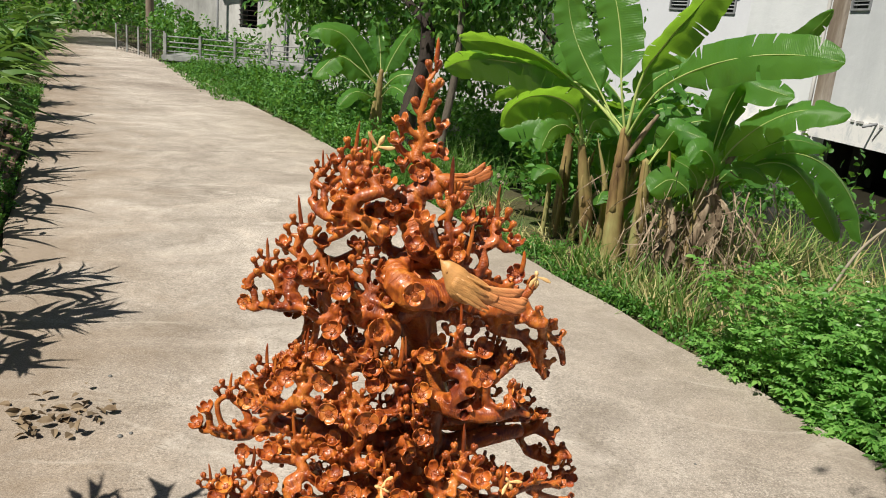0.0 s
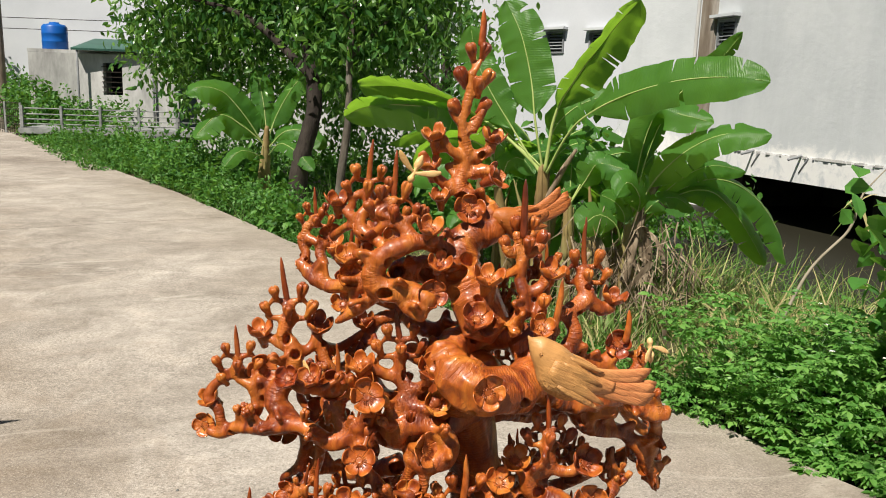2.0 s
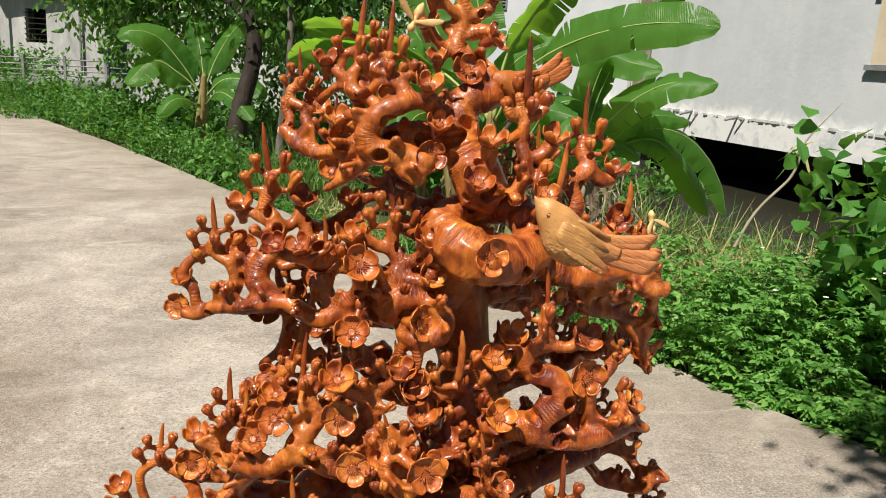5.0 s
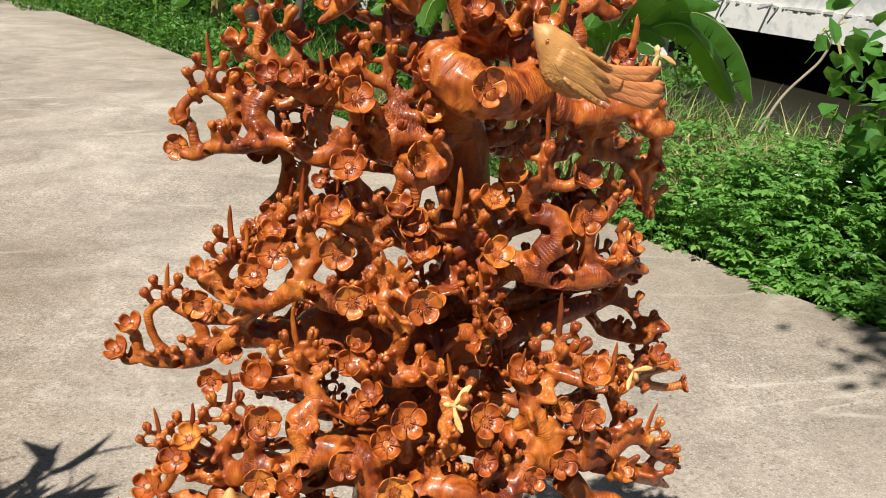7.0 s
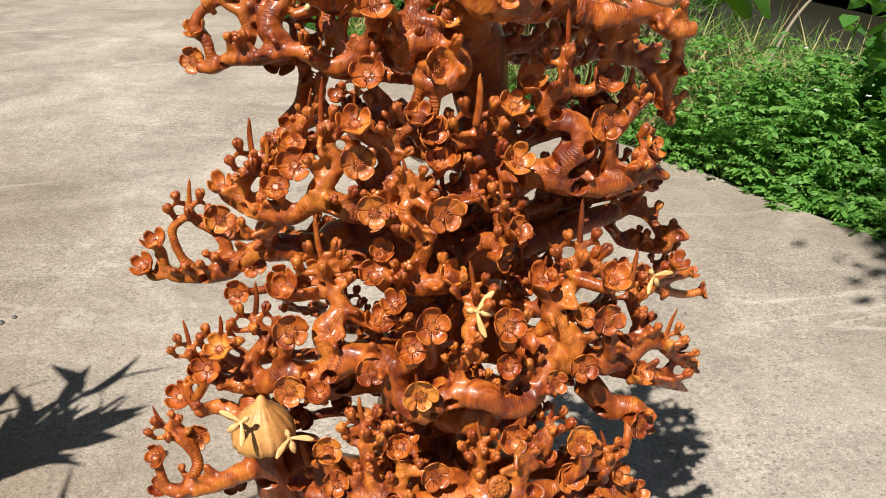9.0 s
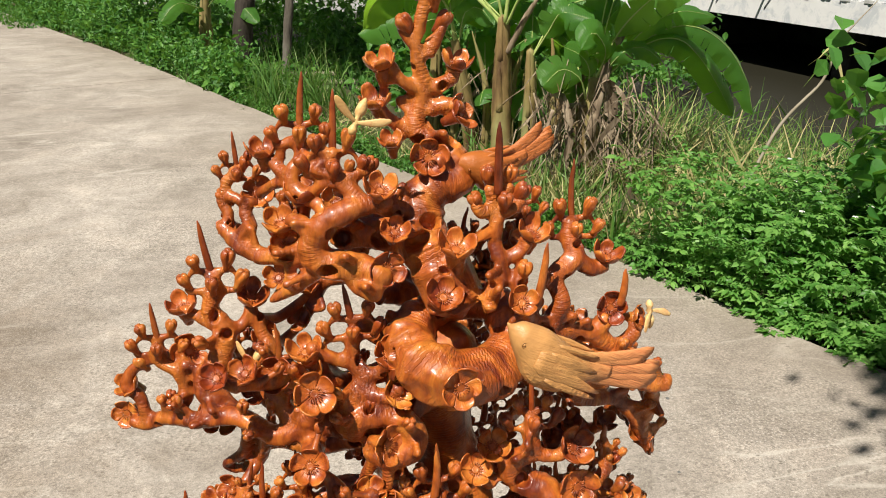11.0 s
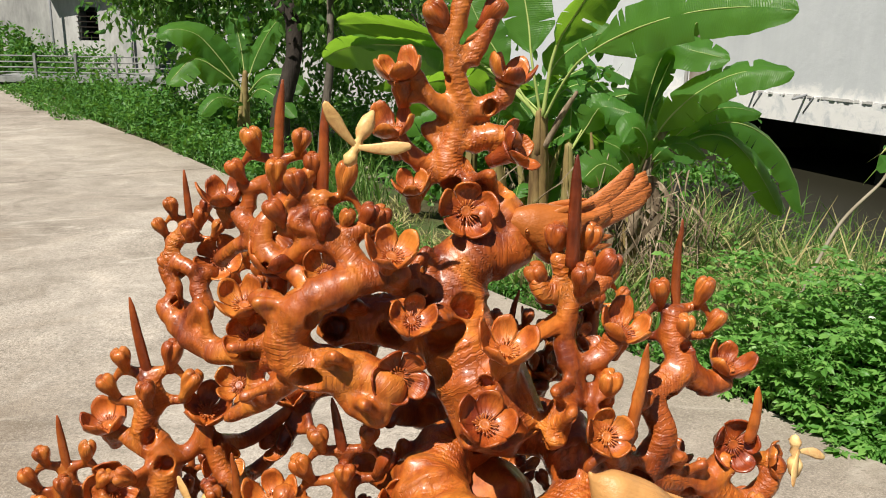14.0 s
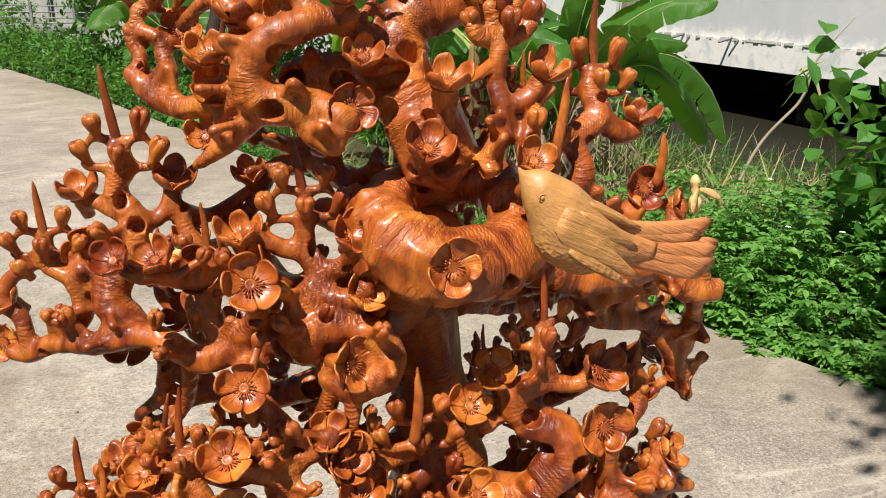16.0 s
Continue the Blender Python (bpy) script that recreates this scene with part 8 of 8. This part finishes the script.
            v = rnd.uniform(0.6 if reach else 0.55, 1.0)
            roots.append(base + (tip - base) * v)
            if reach:
                out = (tip - base) / height
                ways.append([out[0] * 2.0 + 0.5 * math.cos(b), out[1] * 2.0 + 0.5 * math.sin(b), rnd.uniform(0.1, 0.8)])
            else:
                ways.append([math.cos(b), math.sin(b), rnd.uniform(0.2, 1.2)])
    n = len(roots)
    part("cane", canes, BARK, top)
    if reach:           # oblong leaves in whorls
        v, f = leaf_soup(roots, rand_unit(n, 1.2), np.array(ways) * np.array([1, 1, 0.6]), rnd.uniform(0.6, 1.1, n) * reach, rnd.uniform(0.8, 1.3, n) * wide * 0.5, 0.15, 0.45)
    else:
        v, f = blade_soup(roots, ways, rnd.uniform(0.6, 1.1, n) * height * 0.46, rnd.uniform(0.7, 1.3, n) * wide, rnd.uniform(0.3, 0.75, n), 6)
    soup("leaf", v, f, STRAPLEAF, top, "", "stuff", smooth=True)
    return top


for k, (s, off, h) in enumerate(((0.9, 1.05, 1.3), (1.9, 0.6, 1.25), (3.0, 0.55, 1.2), (4.4, 0.55, 1.15), (5.6, 0.55, 1.25), (7.2, 0.5, 1.3), (9.0, 0.5, 1.3), (11.5, 0.5, 1.4), (14.0, 0.4, 1.5), (17.5, 0.4, 1.6), (21.0, 0.5, 1.7))):
    strap_plant(s, off, h, 70, 40 + k, 0.088)
# shrubs added out of view, sized for the shadows they throw on the lane
for k, (s, off, h, count, reach) in enumerate(((-3.0, 0.42, 1.53, 112, 0.22), (-3.5, 0.60, 1.50, 112, 0.24), (-0.75, 0.66, 1.35, 112, 0.30), (-0.15, 0.62, 1.35, 98, 0.30), (-1.2, 0.78, 1.15, 70, 0.28))):
    strap_plant(s, off, h, count, 90 + k, 0.05, reach)
weed_bank("weeds", "dense verge weeds behind the brick edging", 1300, 0.0, 30.0, 0.35, 2.6, 0.75, 0.09, WEEDLEAF, side=-1)
weed_bank("weeds", "small weeds along the brick edging", 260, 0.5, 12.0, 0.02, 0.3, 0.16, 0.04, WEEDLEAF, side=-1)


# ---- grey building over the ditch ----
def wall_box(name, a, b, z0, z1, thick, material, parent, holes=(), label="", inward=1):
    """An upright wall from a to b with rectangular openings (along0, along1, z0, z1) cut through it."""
    a, b = Vector((*a, 0)), Vector((*b, 0))
    L = (b - a).length
    d = (b - a).normalized()
    n = Vector((-d.y, d.x, 0)) * inward * thick
    us = sorted({0.0, L, *[h[0] for h in holes], *[h[1] for h in holes]})
    zs = sorted({z0, z1, *[h[2] for h in holes], *[h[3] for h in holes]})
    bm = bmesh.new()
    solid = {}
    for i in range(len(us) - 1):
        for j in range(len(zs) - 1):
            um, zm = (us[i] + us[i + 1]) / 2, (zs[j] + zs[j + 1]) / 2
            solid[i, j] = not any(h[0] < um < h[1] and h[2] < zm < h[3] for h in holes)

    def q(u, z, k):
        return bm.verts.new(a + d * u + n * k + Vector((0, 0, z)))
    for (i, j), ok in solid.items():
        if not ok:
            continue
        u0, u1, y0, y1 = us[i], us[i + 1], zs[j], zs[j + 1]
        for k in (0, 1):
            bm.faces.new([q(u0, y0, k), q(u1, y0, k), q(u1, y1, k), q(u0, y1, k)])
        for (di, dj), ends in (((-1, 0), ((u0, y0), (u0, y1))), ((1, 0), ((u1, y0), (u1, y1))), ((0, -1), ((u0, y0), (u1, y0))), ((0, 1), ((u0, y1), (u1, y1)))):
            if not solid.get((i + di, j + dj), False):
                (p0, r0), (p1, r1) = ends
                bm.faces.new([q(p0, r0, 0), q(p1, r1, 0), q(p1, r1, 1), q(p0, r0, 1)])
    bmesh.ops.remove_doubles(bm, verts=bm.verts[:], dist=0.0005)
    bmesh.ops.recalc_face_normals(bm, faces=bm.faces[:])
    return part(name, bm, material, parent, label, False)


def louvre_window(parent, a, d, u0, u1, z0, z1, out, frame_material=GREYMETAL):
    """A small louvred window with a frame, slats and a near-black board for the unlit room."""
    m = Matrix.Translation((*a, 0)) @ Matrix(((d.x, -out.x, 0, 0), (d.y, -out.y, 0, 0), (0, 0, 1, 0), (0, 0, 0, 1)))
    win = bmesh.new()
    for lo, hi in (((u0, -0.03, z0), (u1, 0.05, z0 + 0.035)), ((u0, -0.03, z1 - 0.035), (u1, 0.05, z1)), ((u0, -0.03, z0 + 0.035), (u0 + 0.035, 0.05, z1 - 0.035)), ((u1 - 0.035, -0.03, z0 + 0.035), (u1, 0.05, z1 - 0.035))):
        box(win, lo, hi, m)
    w = part("window", win, frame_material, parent, "small louvred window", False)
    n = 5
    for k in range(n):
        slat = bmesh.new()
        z = z0 + 0.06 + (z1 - z0 - 0.12) * (k + 0.5) / n
        box(slat, (u0 + 0.037, -0.01, -0.004), (u1 - 0.037, 0.045, 0.004), m @ Matrix.Translation((0, 0, z)) @ Matrix.Rotation(radians(35), 4, "X"))
        part("slat", slat, GREYMETAL, w, smooth=False)
    dark = bmesh.new()
    box(dark, (u0 + 0.037, 0.07, z0 + 0.037), (u1 - 0.037, 0.085, z1 - 0.037), m)
    part("pane", dark, ROOM_DARK, w, "near-black board for the unlit room", smooth=False)
    hood = bmesh.new()
    box(hood, (u0 - 0.08, -0.16, z1 + 0.04), (u1 + 0.08, 0.0, z1 + 0.09), m)
    part("hood", hood, PLASTER, w, smooth=False)
    return w


building = thing("house", "grey plastered house standing on piers over the ditch", "house")
WA, WB = Vector((6.42, 14.4)), Vector((8.55, 3.0))
WD = (WB - WA).normalized()
WO = Vector((WD.y, -WD.x))           # outward, to the lane
if WO.x > 0:
    WO = -WO
wl = (WB - WA).length
wall_box("wall", WA, WB, 0.74, 7.0, 0.2, PLASTER, building, [(0.05, 0.55, 2.52, 2.95)], "plain grey plaster wall", 1)
louvre_window(building, WA, WD, 0.05, 0.55, 2.52, 2.95, WO)
beam = bmesh.new()
bmat = Matrix.Translation((*WA, 0)) @ Matrix(((WD.x, -WO.x, 0, 0), (WD.y, -WO.y, 0, 0), (0, 0, 1, 0), (0, 0, 0, 1)))
box(beam, (-0.4, -0.035, 0.34), (wl, 0.3, 0.735), bmat)
part("beam", beam, PLASTER, building, "concrete edge beam under the wall", False)
crumbs = bmesh.new()
for k in range(150):
    u = random.uniform(0.6, wl)
    s = random.uniform(0.008, 0.028)
    box(crumbs, (u, -0.05, 0.72), (u + s * 3, -0.025, 0.735 + s), bmat @ Matrix.Translation((0, random.uniform(-0.01, 0.01), 0)))
tagged(part("mortar_ridge", crumbs, OLDWALL, building, "crumbling mortar along the ledge", False), kind="stuff")
# slab, foundation and piers carry the underside's shade in their colour
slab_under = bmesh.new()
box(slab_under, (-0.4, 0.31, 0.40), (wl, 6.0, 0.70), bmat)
part("floor_slab", slab_under, UNDERSIDE_DARK, building, smooth=False)
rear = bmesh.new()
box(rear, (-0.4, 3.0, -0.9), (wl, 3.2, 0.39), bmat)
part("foundation", rear, UNDERSIDE_DARK, building, "foundation wall, near-black from shade put into its colour", False)
# end wall added to close the bright gap under the house
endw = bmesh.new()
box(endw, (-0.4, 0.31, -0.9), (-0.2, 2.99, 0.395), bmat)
part("foundation", endw, UNDERSIDE_DARK, building, smooth=False)
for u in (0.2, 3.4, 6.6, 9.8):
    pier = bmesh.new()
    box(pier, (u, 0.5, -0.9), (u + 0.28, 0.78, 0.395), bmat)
    part("pier", pier, UNDERSIDE_DARK, building, smooth=False)
for u in (2.45, 1.35):
    pipe = bmesh.new()
    tube(pipe, [(*(bmat @ Vector((u, -0.03, 0.76))), 0.022), (*(bmat @ Vector((u - 0.02, -0.26, 0.70))), 0.022)], 10, 0.1)
    tube(pipe, [(*(bmat @ Vector((u + 0.16, -0.05, 0.74))), 0.012), (*(bmat @ Vector((u - 0.01, -0.04, 0.50))), 0.012)], 6, 0.1)
    part("drain_pipe", pipe, GREYMETAL, building, "short rusty drain pipe stub")
panel = bmesh.new()
box(panel, (4.72, -0.06, 1.62), (6.2, -0.002, 2.52), bmat)
pn = part("shutter", panel, CREAMPANEL, building, "cream board closing a window", False)
for lo, hi in (((4.64, -0.08, 1.55), (6.28, -0.002, 1.617)), ((4.64, -0.08, 2.523), (6.28, -0.002, 2.60))):
    rim = bmesh.new()
    box(rim, lo, hi, bmat)
    part("shutter_frame", rim, GREYMETAL, pn, smooth=False)
strip = bmesh.new()
box(strip, (-0.42, -0.05, 0.742), (-0.02, 0.15, 7.0), bmat)
part("corner_pier", strip, STAINED, building, "rain-stained corner pier", False)
pipe = bmesh.new()
tube(pipe, [(*(bmat @ Vector((-0.47, -0.08, 0.3))), 0.035), (*(bmat @ Vector((-0.47, -0.08, 6.9))), 0.035)], 8, 1.0)
part("down_pipe", pipe, OLDWALL, building)
roof = bmesh.new()
box(roof, (-0.6, -0.4, 7.0), (wl, 6.2, 7.2), bmat)
part("roof", roof, PLASTER, building, smooth=False)
side = bmesh.new()
box(side, (-0.41, 0.32, 0.70), (-0.21, 6.0, 7.0), bmat)
part("wall", side, PLASTER, building, smooth=False)

rear_house = thing("house", "pale house behind the banana plants, tinted blue-grey for shade", "house")
RA, RB_, RC_ = Vector((2.2, 20.5)), Vector((5.35, 16.2)), Vector((6.35, 15.2))
wall_box("wall", RA, RB_, -0.9, 7.0, 0.2, PLASTER_SHADE_TINT, rear_house, [(3.35, 3.85, 2.45, 2.9), (4.5, 5.0, 2.4, 2.85)], "pale wall", 1)
rd = (RB_ - RA).normalized()
ro = Vector((rd.y, -rd.x))
if ro.y > 0:
    ro = -ro
louvre_window(rear_house, RA, rd, 3.35, 3.85, 2.45, 2.9, ro)
louvre_window(rear_house, RA, rd, 4.5, 5.0, 2.4, 2.85, ro)
wall_box("wall", RB_, RC_ + Vector((0.4, -0.4)), -0.9, 7.0, 0.2, PLASTER, rear_house, (), "plain wall", 1)
rr = bmesh.new()
for p in ((RA, RB_, RC_ + Vector((0.4, -0.4)), Vector((9, 19)), Vector((6, 24))),):
    rr.faces.new([rr.verts.new((*q, 7.0)) for q in p])
bmesh.ops.extrude_face_region(rr, geom=rr.faces[:])
for v in list(rr.verts)[5:]:
    v.co.z += 0.2
bmesh.ops.recalc_face_normals(rr, faces=rr.faces[:])
part("roof", rr, PLASTER, rear_house, smooth=False)


pale_house = thing("house", "white rendered house half hidden behind the roadside trees", "house")
wall_box("wall", (-4.2, 23.6), (1.9, 21.4), -0.6, 3.3, 0.2, OLDWALL, pale_house, [(1.6, 2.3, 1.1, 2.1), (4.2, 4.9, 1.1, 2.1)], "weathered white wall", 1)
for u in (1.6, 4.2):
    pv = Vector((6.1, -2.2)).normalized()
    pm = Matrix.Translation((-4.2 + pv.x * u, 23.6 + pv.y * u, 0)) @ Matrix.Rotation(math.atan2(pv.y, pv.x), 4, "Z")
    shut = bmesh.new()
    box(shut, (0.01, 0.06, 1.11), (0.69, 0.10, 2.09), pm)
    part("window", shut, ROOM_DARK, pale_house, "dark window", False)
eave = bmesh.new()
box(eave, (-0.3, -0.4, 3.3), (6.8, 5.0, 3.45), Matrix.Translation((-4.2, 23.6, 0)) @ Matrix.Rotation(math.atan2(-2.2, 6.1), 4, "Z"))
part("roof", eave, GREENROOF, pale_house, "low sheet roof", False)


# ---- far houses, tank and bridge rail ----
# scaled up and set back along sight lines from one camera position
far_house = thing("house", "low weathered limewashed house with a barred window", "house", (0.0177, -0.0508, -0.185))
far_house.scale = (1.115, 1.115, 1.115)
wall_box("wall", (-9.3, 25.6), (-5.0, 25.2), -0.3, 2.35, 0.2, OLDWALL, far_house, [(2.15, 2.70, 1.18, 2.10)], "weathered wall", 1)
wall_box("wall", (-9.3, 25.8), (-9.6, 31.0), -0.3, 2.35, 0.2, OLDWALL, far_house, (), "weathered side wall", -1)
# near-black board behind the opening stands for the unlit room
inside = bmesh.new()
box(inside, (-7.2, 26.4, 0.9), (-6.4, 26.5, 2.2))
wf = part("window", inside, ROOM_DARK, far_house, "dark barred window", smooth=False)
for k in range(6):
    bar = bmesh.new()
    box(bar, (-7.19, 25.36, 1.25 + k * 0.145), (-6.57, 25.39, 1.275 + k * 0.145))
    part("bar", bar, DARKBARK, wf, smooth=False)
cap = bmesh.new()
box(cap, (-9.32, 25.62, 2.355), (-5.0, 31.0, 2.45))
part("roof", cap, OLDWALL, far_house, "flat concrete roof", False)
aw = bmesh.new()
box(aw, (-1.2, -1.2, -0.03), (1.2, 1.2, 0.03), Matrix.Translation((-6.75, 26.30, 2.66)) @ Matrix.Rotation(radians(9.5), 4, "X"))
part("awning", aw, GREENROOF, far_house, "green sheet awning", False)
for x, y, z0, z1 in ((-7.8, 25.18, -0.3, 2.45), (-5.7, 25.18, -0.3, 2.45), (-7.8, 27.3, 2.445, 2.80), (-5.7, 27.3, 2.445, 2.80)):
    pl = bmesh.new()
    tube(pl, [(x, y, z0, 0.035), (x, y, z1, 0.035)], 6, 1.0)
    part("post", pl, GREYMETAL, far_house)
tank = bmesh.new()
lathe(tank, [(0.48, 0.0), (0.50, 0.04), (0.50, 0.30), (0.515, 0.33), (0.50, 0.36), (0.50, 0.62), (0.515, 0.65), (0.50, 0.68), (0.50, 0.92), (0.42, 1.02), (0.20, 1.06), (0.19, 1.12), (0.02, 1.13)], 24)
tk = part("water_tank", tank, BLUE, None, "blue plastic water tank on the flat roof")
# moved back with the house to keep its place in the camera's view
tk.location = (-9.739, 29.274, 2.547)
tk.scale = (0.8, 0.8, 0.8)
tagged(tk, category="water tank")
tall_house = thing("house", "tall pale house far down the lane", "house")
wall_box("wall", (-13.6, 34.6), (-6.0, 34.0), -0.3, 7.5, 0.25, PLASTER_SHADE_TINT, tall_house, [(1.2, 1.9, 1.4, 2.2)], "pale wall", 1)
tw = bmesh.new()
box(tw, (-12.5, 34.75, 1.35), (-11.6, 34.85, 2.25))
part("window", tw, ROOM_DARK, tall_house, "small window", False)
tr = bmesh.new()
box(tr, (-13.8, 33.8, 7.5), (-5.8, 41.0, 7.7))
part("roof", tr, PLASTER, tall_house, smooth=False)
pole = bmesh.new()
tube(pole, [(-11.6, 29.5, -0.3, 0.16), (-11.6, 29.5, 8.0, 0.11)], 10, 1.0)
pb = part("utility_pole", pole, STAINED, None, "dark concrete utility pole beside the far house")
tagged(pb, category="pole")
for k, z in enumerate((3.55, 3.2, 4.6)):
    wire = bmesh.new()
    tube(wire, [(-26.0, 31.0, z + 0.8, 0.012), (-18.0, 30.0, z + 0.1, 0.012), (-11.6, 29.4, z, 0.012), (-3.0, 28.8, z + 0.1, 0.012), (5.0, 28.0, z + 0.7, 0.012)], 5, 1.0)
    part("overhead_cable", wire, DARKBARK, None, "thin black overhead cable along the lane")
    tagged(bpy.data.objects["overhead_cable" if not k else "overhead_cable.%03d" % k], category="cable", group="overhead cables")
bridge = thing("bridge_rail", "weathered concrete bridge deck with post and rail fence", "fence")
deck = bmesh.new()
box(deck, (-9.1, 24.0, 0.06), (-3.6, 26.2, 0.22), bevel=0.01)
part("deck", deck, RAIL, bridge, smooth=False)
abut = bmesh.new()
box(abut, (-9.2, 24.05, -0.8), (-8.2, 26.2, 0.055), bevel=0.01)
part("abutment", abut, UNDERSIDE_DARK, bridge, smooth=False)
for k in range(6):
    po = bmesh.new()
    box(po, (-9.04 + k * 1.04, 24.04, 0.222), (-8.97 + k * 1.04, 24.11, 0.84), bevel=0.006)
    part("post", po, RAIL, bridge, smooth=False)
for z in (0.33, 0.46, 0.60, 0.76):
    ra = bmesh.new()
    tube(ra, [(-9.1, 24.13, z, 0.018), (-3.7, 24.13, z, 0.018)], 6, 0.5)
    part("rail", ra, RAIL, bridge)
fence = thing("fence", "low dark mesh fence with thin posts beside the lane", "fence")
for k in range(5):
    po = bmesh.new()
    box(po, (-12.4 + k * 0.82, 28.4 - k * 1.05, -0.08), (-12.35 + k * 0.82, 28.45 - k * 1.05, 0.90))
    part("post", po, RAIL, fence, smooth=False)
for z in (0.1, 0.3, 0.5, 0.7, 0.88):
    ra = bmesh.new()
    tube(ra, [(-12.37, 28.43, z, 0.010), (-9.09, 24.23, z, 0.010)], 5, 1.0)
    part("rail", ra, DARKBARK, fence)
for k in range(30):
    f = (k + 0.5) / 30
    ra = bmesh.new()
    tube(ra, [(-12.37 + 3.28 * f, 28.43 - 4.2 * f, -0.05, 0.006), (-12.37 + 3.28 * f, 28.43 - 4.2 * f, 0.88, 0.006)], 4, 1.0)
    part("wire", ra, DARKBARK, fence)
for k, (x, y, z, l, turn) in enumerate(((0.15, 11.6, -0.28, 1.7, 0.05), (0.5, 11.2, -0.32, 1.2, -0.1), (0.35, 10.8, -0.34, 0.8, 0.15))):
    lg = bmesh.new()
    tube(lg, [(-l / 2, 0, 0, 0.035), (0, 0, 0.02, 0.04), (l / 2, 0, 0, 0.03)], 8, 0.1, rough=0.15)
    o = part("bamboo_pole", lg, POLE, None, "grey dead pole lying across the ditch")
    o.matrix_basis = Matrix.Translation((x, y, z)) @ Matrix.Rotation(turn, 4, "Z")
    tagged(o, category="pole", group="poles in the ditch")


# ---- far greenery that closes the view ----
def far_wood(name, label, n, x0, x1, y0, y1, z0, z1, leaf):
    c = np.random.uniform((x0, y0, z0), (x1, y1, z1), (n, 3))
    keep = np.array([noise.noise(Vector(p) * 0.45) for p in c]) > -0.28
    c = c[keep]
    m = len(c)
    v, f = leaf_soup(c, rand_unit(m, 0.6), rand_unit(m, -0.4), np.random.uniform(0.7, 1.3, m) * leaf, np.random.uniform(0.2, 0.32, m) * leaf)
    return soup(name, v, f, TREELEAF, None, label, "stuff", "trees")


far_wood("far_trees", "far belt of dense green trees", 16000, -60, -16, 44, 56, -0.5, 9, 0.55)
far_wood("far_trees", "trees behind the pale houses", 10000, -8, 30, 34, 42, -0.5, 9, 0.5)
far_wood("far_trees", "trees along the far verge", 9000, -34, -17.5, 26, 42, -0.3, 5.0, 0.28)
def far_shrub(x, y, r, h):
    n = 600
    d = rand_unit(n)
    c = np.array([x, y, h * 0.5]) + d * np.array([r, r, h * 0.55]) * (np.random.uniform(0.3, 1.0, n)[:, None] ** 0.5)
    v, f = leaf_soup(c, rand_unit(n, 0.6), rand_unit(n, -0.3), np.random.uniform(0.7, 1.3, n) * 0.17, np.random.uniform(0.2, 0.32, n) * 0.17)
    return soup("shrub", v, f, WEEDLEAF, None, "leafy shrub beside the far fence", "stuff", "shrub")


for x, y, r, h in ((-9.0, 26.4, 0.6, 1.1), (-9.9, 27.6, 0.75, 1.6), (-10.9, 29.2, 0.8, 1.5), (-12.1, 31.5, 0.9, 2.0), (-14.2, 35.6, 1.3, 2.6), (-16.8, 40.0, 1.6, 2.8)):
    far_shrub(x, y, r, h)

# leaves lying on the lane
pile = thing("leaf_litter", "small heap of dry crumpled leaves on the lane", "litter", (0, 0, 0), kind="stuff")
n = 46
c = np.column_stack([np.random.normal(-1.50, 0.09, n), np.random.normal(2.90, 0.09, n), np.random.uniform(0.012, 0.035, n)])
v, f = leaf_soup(c, rand_unit(n, 1.5), rand_unit(n) * np.array([1, 1, 0.25]), np.random.uniform(0.03, 0.075, n), np.random.uniform(0.012, 0.022, n), 0.5, 0.1)
soup("dry_leaf", v, f, LITTER, pile, "grey-brown dry leaves", "stuff")
